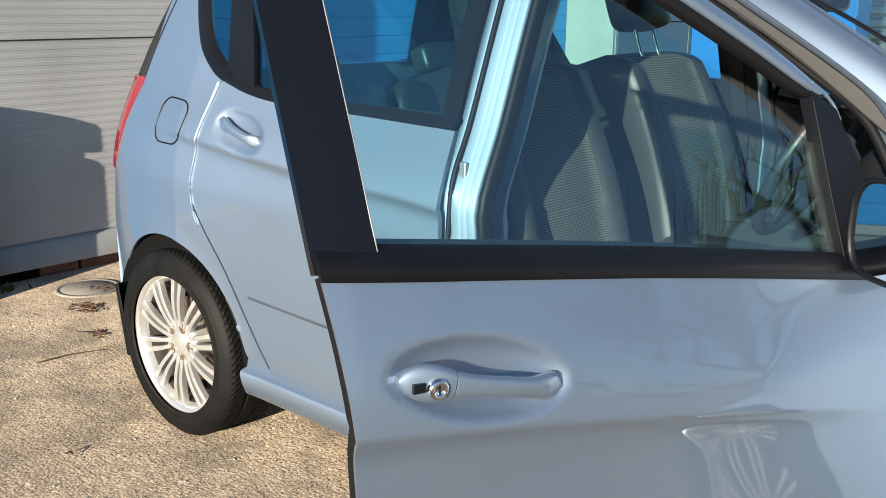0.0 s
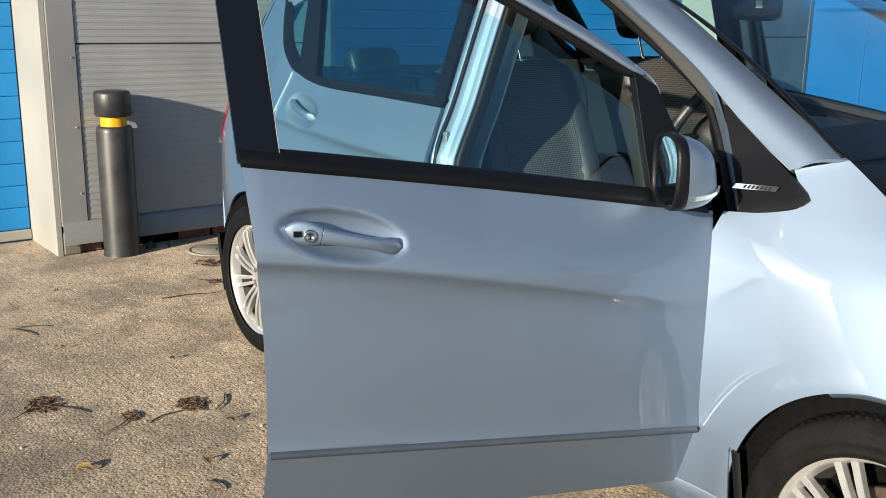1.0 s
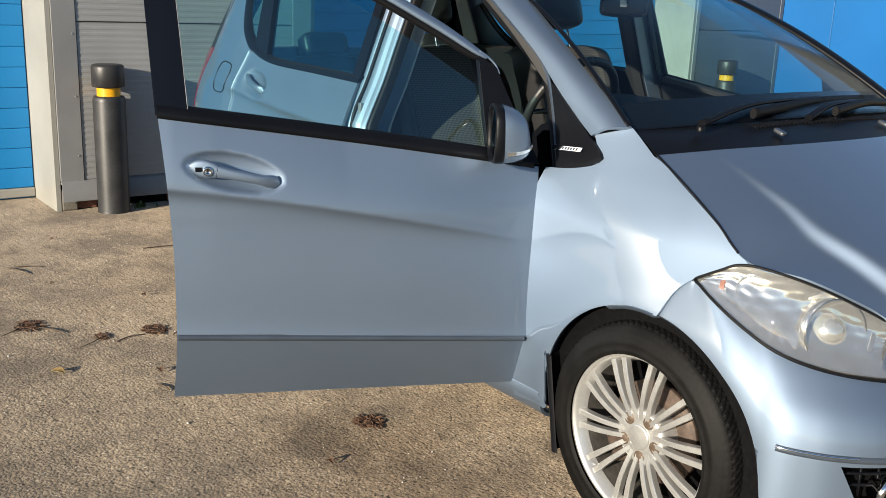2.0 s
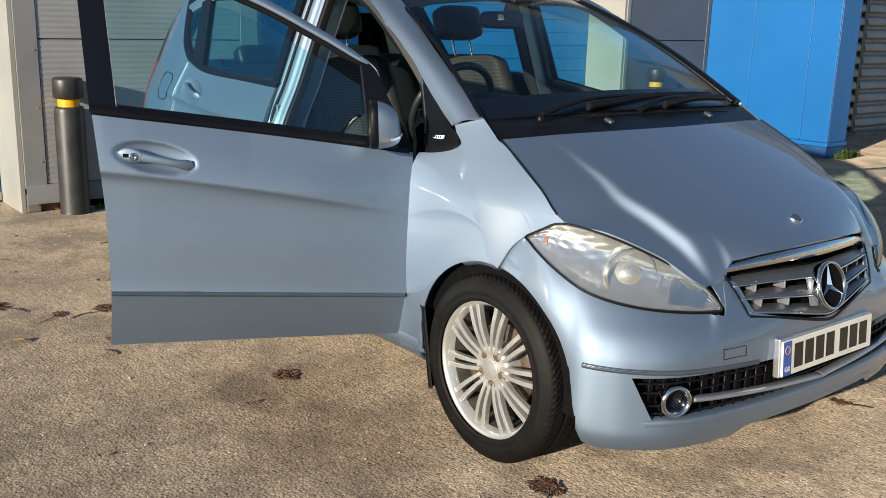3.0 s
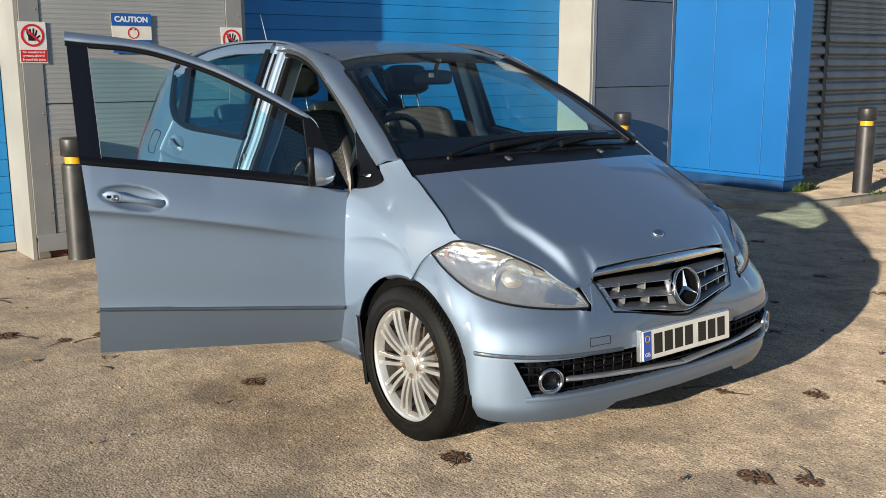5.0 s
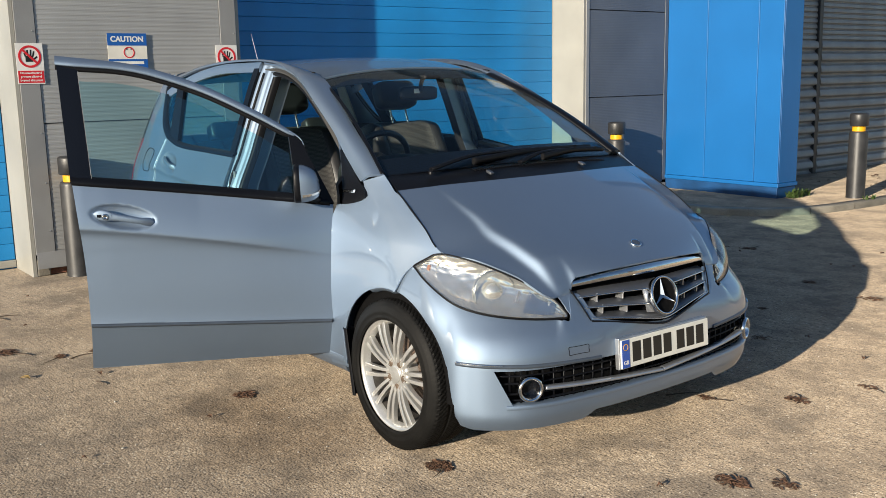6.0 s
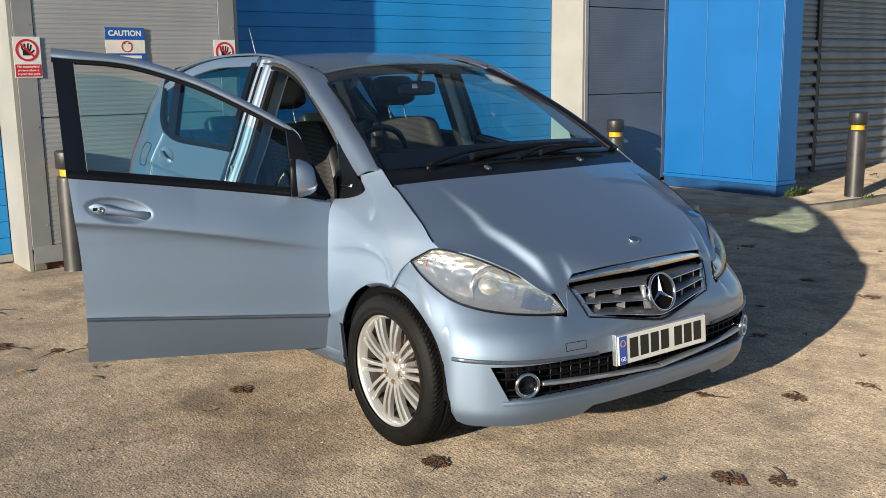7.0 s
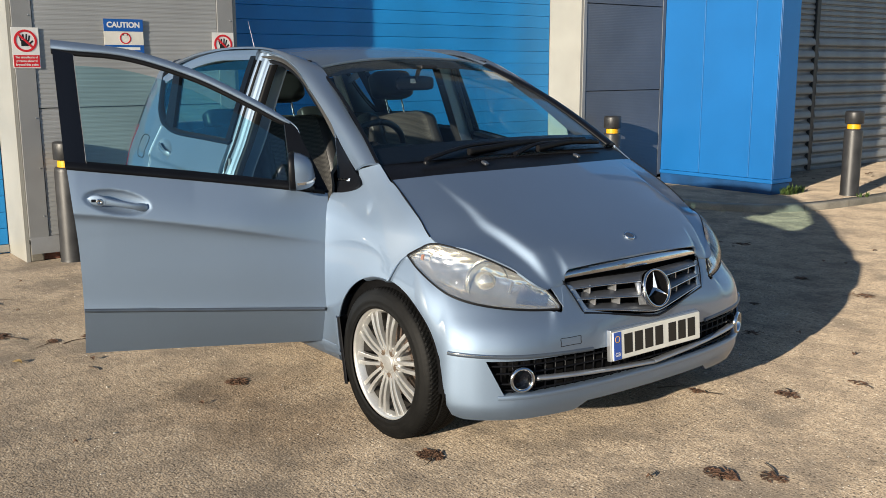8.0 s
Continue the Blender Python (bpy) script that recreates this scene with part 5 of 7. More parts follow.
def wheel(x, s, turn=0.0, spin=0.0):
    w = part("wheel", lathe([(0.202, -0.055), (0.205, -0.062), (0.213, -0.082), (0.221, -0.090), (0.226, -0.0905), (0.227, -0.084), (0.222, -0.076), (0.214, -0.066), (0.212, 0.085)], 96, "Y"), ALLOY, car, "silver multi-spoke alloy wheel with a black tyre",
             pose(x, s * 0.765, HUB_Z, 0, 0, (0 if s < 0 else 180) + turn) @ pose(0, 0, 0, 0, spin, 0))
    I = Matrix.Identity(4)
    shared_part("tyre", "tyre", tyre_mesh, TYRE, w, I, "black road tyre")
    shared_part("barrel", "barrel", lambda: lathe([(0.190, 0.07), (0.195, -0.02), (0.202, -0.054)], 72, "Y"), BARREL, w, I, "dusty inner wheel barrel")
    for k in range(10):
        shared_part("twin_spoke", "spoke", spoke_mesh, ALLOY, w, pose(0, 0, 0, 0, 36 * k, 0))
    shared_part("hub", "hub", lambda: lathe([(0.0005, -0.068), (0.066, -0.0695), (0.074, -0.067), (0.080, -0.058), (0.081, 0.0)], 48, "Y"), ALLOY, w, I)
    shared_part("centre_cap", "cap", lambda: lathe([(0.0005, -0.0750), (0.030, -0.0745), (0.034, -0.0730), (0.035, -0.066)], 40, "Y"), ALLOY, w, I, "plain round centre cap")
    for k in range(5):
        shared_part("bolt", "bolt", lambda: lathe([(0.0005, -0.0715), (0.0085, -0.0712), (0.0100, -0.0700), (0.0112, -0.0698), (0.0165, -0.0706), (0.0168, -0.066)], 18, "Y"), BOLT, w,
                    pose(0, 0, 0, 0, 72 * k + 18, 0) @ Matrix.Translation((0, 0, 0.0545)))
    shared_part("brake_disc", "disc", lambda: lathe([(0.06, -0.012), (0.138, -0.012), (0.140, -0.008), (0.140, 0.010), (0.06, 0.010)], 48, "Y"), DISC, w, I, "rusty brake disc")
    shared_part("caliper", "caliper", lambda: box(0.085, 0.165, -0.03, 0.04, -0.06, 0.06, 0.012), DISC, w, pose(0, 0, 0, 0, -spin + 150, 0))
    shared_part("back_plate", "back", lambda: lathe([(0.02, 0.03), (0.19, 0.03), (0.19, 0.04), (0.02, 0.04)], 40, "Y"), DARK, w, I)


for s in (-1, 1):
    wheel(0.020, s, 0.0, 11)
    wheel(-2.568, s, 0.0, 3)
    # mud flaps behind the arches
    for ax, zz, zl in ((-0.314, 0.43, 0.150), (-2.568 - 0.320, 0.44, 0.20)):
        m = [[Vector((ax + 0.006 + dx + 0.17 * (zz - z), s * (0.872 - 0.01 * (zz - z) - iy), z)) for dx, iy in ((0.014, 0.008), (0.004, 0.002), (-0.006, 0.006), (-0.010, 0.02), (-0.010, 0.18))] for z in np.linspace(zz, zl, 10)]
        part("mud_flap", shell(m, 0.006, (-0.5, s, 0)), BLACKTRIM, car, "black mud flap")

# ---- front end ----
PLAN = spline([(0.047, 0.853, 0), (0.20, 0.852, 0), (0.33, 0.846, 0), (0.416, 0.837, 0), (0.48, 0.797, 0), (0.530, 0.746, 0), (0.582, 0.67, 0), (0.617, 0.58, 0), (0.643, 0.45, 0), (0.664, 0.25, 0), (0.672, 0, 0)])
D_FRONT = curve1([(0.13, 0.075), (0.16, 0.040), (0.20, 0.014), (0.25, 0.0), (0.42, 0.0), (0.47, 0.004), (0.52, 0.018), (0.577, 0.050), (0.65, 0.085), (0.75, 0.13)])
D_SIDE = curve1([(0.13, 0.09), (0.17, 0.05), (0.22, 0.018), (0.30, 0.004), (0.55, 0.004), (0.62, 0.012), (0.69, 0.031), (0.755, 0.053)])


def bumper_at(u, z, s, inset=0.0):
    p = PLAN(u)
    d = PLAN(min(1, u + 0.01)) - PLAN(max(0, u - 0.01))
    n = Vector((-d.y, d.x, 0)).normalized()
    k = min(1, max(0, (p.x - 0.25) / 0.30))
    k = k * k * (3 - 2 * k)
    nose = 0.25 + 0.75 * min(1, p.y / 0.38)
    off = D_SIDE(z) * (1 - k) + D_FRONT(z) * k * (nose if z > 0.42 else 1)
    q = p - n * (off + inset)
    flare = 0.004 * math.exp(-(((math.hypot(p.x * 0.89, z - HUB_Z) - ARCH_R) / 0.05) ** 2))
    return Vector((q.x, s * (max(0, q.y) + flare), z))


U_OF_Y = lambda y: min((k / 400 for k in range(401)), key=lambda u: abs(PLAN(u).y - y) + (10 if PLAN(u).x < 0.4 else 0))
TOPZ = [(0.047, 0.662), (0.08, 0.722), (0.114, 0.751), (0.18, 0.722), (0.25, 0.684), (0.32, 0.646), (0.38, 0.622), (0.45, 0.602), (0.52, 0.588), (0.57, 0.580), (0.60, 0.577)]
TOP_X = curve1(TOPZ)
TOP_Y = curve1([(0.0, 0.508), (0.10, 0.520), (0.20, 0.538), (0.30, 0.558), (0.330, 0.568), (0.345, 0.594), (0.362, 0.634), (0.378, 0.655), (0.40, 0.657), (0.424, 0.650), (0.434, 0.600), (0.440, 0.580), (0.48, 0.577), (0.55, 0.578), (0.64, 0.588)])


def bumper_top(u):
    p = PLAN(u)
    return TOP_Y(p.y) if p.y < 0.60 and p.x > 0.5 else TOP_X(p.x)


def bumper_low(u):
    p = PLAN(u)
    if p.x < 0.38:
        return HUB_Z + ARCH_R * math.sqrt(1 - (p.x / 0.388) ** 2)
    if p.x < 0.410:
        return 0.373 - 0.173 * (p.x - 0.38) / 0.030
    return 0.200 - 0.015 * min(1, max(0, (p.x - 0.41) / 0.05))


HT = [(0.116, 0.802, 0.752), (0.17, 0.784, 0.785), (0.228, 0.756, 0.808), (0.34, 0.688, 0.785), (0.44, 0.594, 0.732), (0.525, 0.500, 0.668), (0.560, 0.464, 0.630), (0.590, 0.440, 0.582)]
HB = [(0.116, 0.802, 0.752), (0.18, 0.812, 0.720), (0.26, 0.806, 0.678), (0.345, 0.785, 0.638), (0.42, 0.735, 0.612), (0.49, 0.655, 0.594), (0.55, 0.545, 0.581), (0.590, 0.440, 0.576)]
LAMP_LOW = spline(HB)
LAMP_KEY = [(LAMP_LOW(k / 200).y - LAMP_LOW(k / 200).x, k / 200) for k in range(201)]


def lamp_edge(u):
    """The lamp's lower edge above a place of the bumper, or None."""
    p = PLAN(u)
    key = p.y - p.x
    if not -0.16 < key < 0.735:
        return None
    return LAMP_LOW(min(LAMP_KEY, key=lambda q: abs(q[0] - key))[1])


VENT_T, VENT_B = 0.416, 0.280
bumper = None
for s in (-1, 1):
    us = sorted(set(list(np.linspace(0, 0.30, 40)) + list(np.linspace(0.30, 1, 90))))
    # upper skin, down to the vent or the arch
    rows = []
    for u in us:
        t, b = bumper_top(u) - 0.003, max(bumper_low(u), VENT_T)
        e = lamp_edge(u)
        shift = Vector((0, 0, 0))
        if e is not None:
            t = e.z - 0.005
            at_top = bumper_at(u, t, 1)
            fade = min(1, max(0, (PLAN(u).y - PLAN(u).x + 0.16) / 0.07))
            shift = Vector((e.x - at_top.x, s * (e.y - at_top.y), 0)) * fade
        rows.append([bumper_at(u, b + (t - b) * j / 24, s) + shift * (j / 24) ** 2.5 for j in range(25)])
    ob = part("bumper", shell(rows, 0.006, (1, s * 0.5, 0)), PAINT, car, "light-blue metallic front bumper")
    bumper = bumper or ob
    # side cheek below the trim line, from the arch to the vent
    uv, ub = U_OF_Y(0.752), U_OF_Y(0.695)
    rows = []
    u0 = next(u for u in us if bumper_low(u) < VENT_T)
    for i in range(31):
        row = []
        for j in range(15):
            ue = uv + (ub - uv) * (j / 14)
            u = u0 + (ue - u0) * i / 30
            lo = max(VENT_B - 0.005, bumper_low(u)) if bumper_low(u) > VENT_B else VENT_B
            z = VENT_T + (lo - VENT_T) * j / 14
            row.append(bumper_at(u, z, s))
        rows.append(row)
    part("bumper_cheek", shell(rows, 0.006, (1, s * 0.5, 0)), PAINT, car)
    rows = []
    u1 = next(u for u in us if bumper_low(u) < VENT_B - 0.004)
    for u in np.linspace(u1, 1, 70):
        y = PLAN(u).y
        b = bumper_low(u) if y > 0.40 else bumper_low(u) + 0.032 * min(1, (0.40 - y) / 0.05)
        rows.append([bumper_at(u, VENT_B + (b - VENT_B) * j / 8, s) for j in range(9)])
    part("bumper_lip", shell(rows, 0.006, (1, s * 0.5, 0)), PAINT, car)
    rows = [[bumper_at(u, b, s, i) for b, i in ((VENT_B - 0.012, -0.001), (VENT_B, -0.004), (VENT_B + 0.006, 0.0), (VENT_B + 0.008, 0.03))] for u in np.linspace(ub - 0.02, 1, 40)]
    part("lip_edge", shell(rows, 0.004, (1, s * 0.5, 0.5)), PAINT, car)
    # bright trim along the bumper
    ut = next(u for u in us if PLAN(u).x > 0.412)
    rows = [[bumper_at(u, 0.440 - 0.020 * max(0, (u - ut) / (U_OF_Y(0.335) - ut)) + h, s, -o) for h, o in ((-0.009, -0.001), (-0.007, 0.004), (0.0, 0.006), (0.005, 0.004), (0.008, -0.001))] for u in np.linspace(ut, U_OF_Y(0.335), 40)]
    part("bumper_strip", shell(rows, 0.004, (1, s, 0)), STRIP, car, "grey bumper strip with a bright end")
    uend = ut + 0.30 * (U_OF_Y(0.335) - ut)
    part("strip_edge", tube(spline([tuple(bumper_at(u, 0.4445 - 0.006 * (u - ut) / (uend - ut), s, -0.006)) for u in np.linspace(ut, uend, 8)]), 0.0030, 30, 6), CHROME, car)
    # tow-eye cover
    if s < 0:
        uc, ue = U_OF_Y(0.482), U_OF_Y(0.392)
        pts = [bumper_at(u, z, s, -0.0005) for u, z in [(uc + (ue - uc) * k / 4, 0.450) for k in range(5)] + [(ue, 0.464)] + [(ue + (uc - ue) * k / 4, 0.478) for k in range(5)] + [(uc, 0.464)]]
        part("towing_cover_gap", tube(spline([tuple(p) for p in pts], True), 0.0011, 60, 5), SEAL, car, "thin gap round the towing eye cover")
    # lower grille: backing, bars, fog lamp
    rows = [[bumper_at(u, z, s, 0.055) for z in (VENT_B - 0.02, 0.34, VENT_T + 0.02)] for u in np.linspace(uv - 0.03, 1, 40)]
    part("grille_backing", shell(rows, 0.01, (1, s * 0.5, 0)), DARK, car)
    for z in (0.298, 0.322, 0.362, 0.390):
        way = spline([tuple(bumper_at(u, z, s, 0.024)) for u in np.linspace(uv + (ub - uv) * (VENT_T - z) / 0.136, 1, 16)])
        part("grille_bar", tube(way, 0.0042, 40, 4), BLACKTRIM, car)
    for k in range(16):
        u = ub - 0.02 + (1 - ub + 0.02) * (k + 0.3) / 16
        lo = VENT_B if u > ub else VENT_B + 0.05
        part("grille_bar", tube(line(bumper_at(u, lo, s, 0.026), bumper_at(u, VENT_T, s, 0.026)), 0.0038, 2, 4), BLACKTRIM, car)
    way = spline([tuple(bumper_at(u, 0.343 - 0.036 * (1 - PLAN(u).y / 0.58) , s, 0.006)) for u in np.linspace(U_OF_Y(0.585), 1, 14)])
    part("grille_blade", tube(way, 0.017, 50, 10, 1.0, flat=0.55), SATIN, car, "satin silver grille blade")
    fc = bumper_at(U_OF_Y(0.640), 0.346, s, 0.014)
    F = Matrix.Translation(fc) @ pose(0, 0, 0, 0, 0, s * 22) @ pose(0, 0, 0, 0, 90, 0)
    fog = part("fog_lamp", lathe([(0.038, -0.03), (0.045, 0.0), (0.049, 0.014), (0.048, 0.024), (0.044, 0.029), (0.039, 0.029), (0.035, 0.020), (0.032, 0.006), (0.030, -0.01)], 40, m=F), CHROME, car, "round fog lamp with a chrome ring")
    part("fog_glass", lathe([(0.0005, 0.002), (0.02, 0.0), (0.038, -0.006)], 32, m=F), GLOSSBLACK, fog)

# rolled lips round the front wheel arches
for s in (-1, 1):
    hub = Vector((0.0, 0, HUB_Z))
    lip = [flank(x, z, s) for x, z in arch_way(0, 110, 84, 12)] + [bumper_at(u, bumper_low(u), s) for u in us if bumper_low(u) > 0.38]
    rows = []
    for p in lip:
        d = Vector((hub.x - p.x, 0, hub.z - p.z)).normalized()
        rows.append([p + d * r + Vector((0, -s * o, 0)) for r, o in ((-0.002, 0.001), (0.003, 0.004), (0.010, 0.012), (0.014, 0.030))])
    part("arch_lip", shell(rows, 0.002, (0, s, -0.3)), PAINT, car, "rolled wheel arch lip")

# number plate: plain bars for its characters
plate_m = Matrix.Translation((0.687, 0, 0.4185)) @ pose(0, 0, 0, 0, -4.5, 0)
plate = part("number_plate", box(-0.004, 0.004, -0.26, 0.26, -0.0555, 0.0555, 0.003), WHITEPLATE, car, "white plate with a blue end strip and dark bars", plate_m)
part("plate_holder", box(-0.028, -0.0045, -0.264, 0.264, -0.060, 0.062, 0.004), SATIN, plate)
part("plate_strip", box(0.0035, 0.0052, -0.258, -0.216, -0.0535, 0.0535, 0.0008), PLATEBLUE, plate, "blue end strip")
for k, y in enumerate((-0.176, -0.116, -0.056, 0.004, 0.084, 0.144, 0.204)):
    part("plate_bar", box(0.0035, 0.0050, y - 0.0235, y + 0.0235, -0.037, 0.040, 0.0006), INK, plate)
part("plate_ring", lathe([(0.011, 0), (0.011, 0.0006), (0.0135, 0.0006), (0.0135, 0)], 24, "X", Matrix.Translation((0.0052, -0.237, 0.026))), YELLOW, plate)
text_mesh("plate_country", "GB", 0.022, SIGNWHITE, plate, Matrix.Translation((0.0055, -0.237, -0.034)) @ pose(0, 0, 0, 90, 0, 90), 0.0003)

# radiator grille
GT = spline([(0.528, -0.412, 0.703), (0.578, -0.26, 0.724), (0.602, -0.12, 0.735), (0.609, 0, 0.739), (0.602, 0.12, 0.735), (0.578, 0.26, 0.724), (0.528, 0.412, 0.703)])
GB = spline([(0.618, -0.352, 0.556), (0.650, -0.2, 0.535), (0.672, -0.08, 0.515), (0.682, 0, 0.506), (0.672, 0.08, 0.515), (0.650, 0.2, 0.535), (0.618, 0.352, 0.556)])


def grille_at(u, v, inset=0.0):
    return GT(u).lerp(GB(u), v) + Vector((0.008 * math.sin(math.pi * v) - inset, 0, 0))


part("grille_backing", shell([[grille_at(i / 30, v, 0.07) for v in (-0.05, 0.3, 0.6, 1.0)] for i in range(31)], 0.01, (1, 0, 0)), DARK, car)
rows = [[grille_at(i / 60, v, o) for v, o in ((0.025, 0.012), (0.03, 0.003), (0.07, -0.003), (0.17, -0.002), (0.20, 0.012), (0.21, 0.04))] for i in range(1, 60)]
part("grille_surround", shell(rows, 0.004, (1, 0, 0.3)), CHROME, car, "chrome grille top bar")
for v in (0.38, 0.635, 0.89):
    rows = [[grille_at(u, v + dv, o) for dv, o in ((-0.062, 0.036), (-0.058, 0.028), (0.02, 0.008), (0.050, 0.004), (0.056, 0.012), (0.054, 0.04))] for u in (0.02 + 0.96 * i / 60 for i in range(61))]
    part("grille_slat", shell(rows, 0.003, (1, 0, 0.3)), SLAT, car, "satin grey grille slat")
    part("slat_edge", tube(spline([tuple(grille_at(0.02 + 0.96 * i / 16, v + 0.055, 0.002)) for i in range(17)]), 0.0028, 60, 6), CHROME, car)
for v in (0.48, 0.735):
    for u in (0.12, 0.27, 0.73, 0.88):
        p = grille_at(u, v, 0.03)
        part("grille_stay", box(-0.02, 0.02, -0.003, 0.003, -0.02, 0.014, 0.001), SATIN, car, "", Matrix.Translation(p))
for s in (-1, 1):
    side_edge = spline([tuple(grille_at(0.0 if s < 0 else 1.0, v, 0.0)) for v in np.linspace(0, 1, 8)])
    part("grille_edge", tube(side_edge, 0.003, 20, 6), GLOSSBLACK, car)
part("grille_edge", tube(spline([tuple(grille_at(i / 16, 1.02, 0.0)) for i in range(17)]), 0.005, 60, 6), GLOSSBLACK, car)
# round emblem: a chrome ring, a dark dish and three plain arms
E = Matrix.Translation((0.668, 0, 0.607)) @ pose(0, 0, 0, 0, 90 - 16, 0) @ pose(0, 0, 0, 0, 0, 90)
emblem = part("emblem", lathe([(0.069, -0.03), (0.076, -0.01), (0.077, 0.006), (0.074, 0.012), (0.070, 0.012), (0.067, 0.004), (0.066, -0.02)], 56, m=E), CHROME, car, "round chrome emblem on a dark dish")
part("emblem_dish", lathe([(0.0005, -0.006), (0.04, -0.005), (0.068, 0.001)], 40, m=E), DARK, emblem)
for k in range(3):
    bm = bmesh.new()
    a, b, c, d, t = (bm.verts.new(p) for p in ((-0.0105, -0.006, -0.006), (0, -0.001, 0.008), (0.0105, -0.006, -0.006), (0, 0.069, 0.002), (0, 0.0, -0.01)))
    bm.faces.new((a, b, d)), bm.faces.new((b, c, d)), bm.faces.new((a, d, c))
    bmesh.ops.recalc_face_normals(bm, faces=bm.faces)
    part("emblem_arm", bm, CHROME, emblem, "", E @ pose(0, 0, 0, 0, 0, 120 * k))
rows = [[grille_at(0.5 + su, v, -0.002) for v in (0.46, 0.6, 0.84)] for su in np.linspace(-0.105, 0.105, 9)]
part("emblem_seat", shell([[p + Vector((-0.010, 0, 0)) for p in r] for r in rows], 0.006, (1, 0, 0)), SATIN, car, "satin silver emblem seat")
B = Matrix.Translation((0.522, 0, ZB(0.522) + 0.001)) @ pose(0, 0, 0, 0, 27, 0)
bb = part("bonnet_badge", lathe([(0.0005, 0.004), (0.018, 0.004), (0.0195, 0.006), (0.0225, 0.006), (0.024, 0.003), (0.024, -0.003)], 40, m=B), CHROME, car, "small round bonnet badge")
part("badge_field", lathe([(0.0005, 0.0046), (0.018, 0.0046)], 32, m=B), SLAT, bb)

# headlamps
for s in (-1, 1):
    top = spline([(x, s * y, z) for x, y, z in HT])
    bot = spline([(x, s * y, z) for x, y, z in HB])
    bul = lambda u, v: Vector((0.6, s * 0.55, 0.35)) * 0.034 * math.sin(math.pi * v) ** 0.8 * math.sin(math.pi * min(1, u * 1.0)) ** 0.7
    g = between(top, bot, 44, 20, bul, 0.01, 0.99)
    lens = part("headlamp", shell(g, 0.004, (1, s, 0.3)), LENS, car, "large clear almond-shaped headlamp")
    lens.visible_shadow = False
    # the bowl is rippled by its mirror steps
    step = lambda u, v: 0.0020 * math.sin(47 * u + 5 * v) * math.sin(31 * v - 9 * u + 2 * math.sin(17 * u)) * math.sin(math.pi * v) * min(1, 6 * u, 6 * (1 - u))
    back = between(top, bot, 80, 40, lambda u, v: bul(u, v) * 0.2 - Vector((0.62, s * 0.45, -0.05)) * (0.020 + 0.050 * math.sin(math.pi * v) * math.sin(math.pi * u) + step(u, v)), 0.01, 0.99)
    part("lamp_bowl", shell(back, 0.004, (1, s, 0.3)), LAMPMIRROR, lens, "bright rippled lamp reflector")
    rim = spline([tuple(top(u)) for u in np.linspace(0.0, 0.985, 20)] + [tuple(bot(u)) for u in np.linspace(0.985, 0.03, 20)], True)
    part("lamp_seal", tube(rim, 0.0036, 160, 6), SEAL, lens, "black lamp seal")
    mid = top(0.56).lerp(bot(0.56), 0.52) - Vector((0.030, s * 0.020, 0))
    P = Matrix.Translation(mid) @ pose(0, 0, 0, 0, 0, s * 24) @ pose(0, 0, 0, 0, 82, 0)
    part("projector", lathe([(0.040, -0.034), (0.054, -0.026), (0.068, -0.012), (0.077, 0.004), (0.080, 0.005), (0.081, -0.02)], 56, m=P), LAMPMIRROR, lens, "round chrome reflector dish")
    part("lamp_eye", lathe([(0.0005, 0.014), (0.020, 0.010), (0.035, -0.001), (0.044, -0.018), (0.046, -0.038)], 40, m=P), LAMPEYE, lens, "round bright projector eye")
    rows = [[top(u).lerp(bot(u), v) - Vector((0.012, s * 0.014, 0)) for v in (0.40, 0.5, 0.62)] for u in (0.120, 0.130, 0.140)]
    part("side_reflector", shell(rows, 0.003, (1, s, 0)), AMBER, lens, "small amber side reflector")
    # indicator dish with its amber bulb, and the stepped mirrors under it
    wink = top(0.25).lerp(bot(0.25), 0.44) - Vector((0.022, s * 0.020, 0))
    I = Matrix.Translation(wink) @ pose(0, 0, 0, 0, 0, s * 48) @ pose(0, 0, 0, 0, 84, 0)
    part("indicator_dish", lathe([(0.010, -0.030), (0.020, -0.026), (0.030, -0.016), (0.036, -0.004), (0.037, -0.004), (0.0375, -0.014)], 14, m=I, smooth=False), LAMPMIRROR, lens, "round chrome indicator dish")
    part("indicator_bulb", lathe([(0.0005, -0.006), (0.007, -0.009), (0.010, -0.018), (0.010, -0.036)], 20, m=I), SATIN, lens, "silvered indicator bulb")
    for k in range(4):
        u, v0 = 0.27 + 0.042 * k, 0.74 - 0.03 * (k % 2)
        facet = [[top(u + du).lerp(bot(u + du), v) - Vector((0.028 - 0.012 * (du > 0.02) - 0.006 * (v > v0), s * 0.018, 0)) for v in (v0, v0 + 0.07, v0 + 0.17)] for du in (0.0, 0.018, 0.034)]
        part("reflector_facet", shell(facet, 0.003, (1, s, 0)), LAMPMIRROR, lens, smooth=False)
    part("dish_rim", tube(spline([tuple(P @ Vector((0.080 * math.cos(2 * math.pi * k / 24), 0.080 * math.sin(2 * math.pi * k / 24), 0.005))) for k in range(24)], True), 0.0026, 72, 6), CHROME, lens)
    for k in range(3):
        u = 0.74 + 0.055 * k
        facet = [[top(u + du).lerp(bot(u + du), v) - Vector((0.020 - 0.010 * (du > 0.02), s * 0.012, 0)) for v in (0.22, 0.5, 0.86)] for du in (0.0, 0.025, 0.05)]
        part("reflector_facet", shell(facet, 0.003, (1, s, 0)), CHROME, lens)
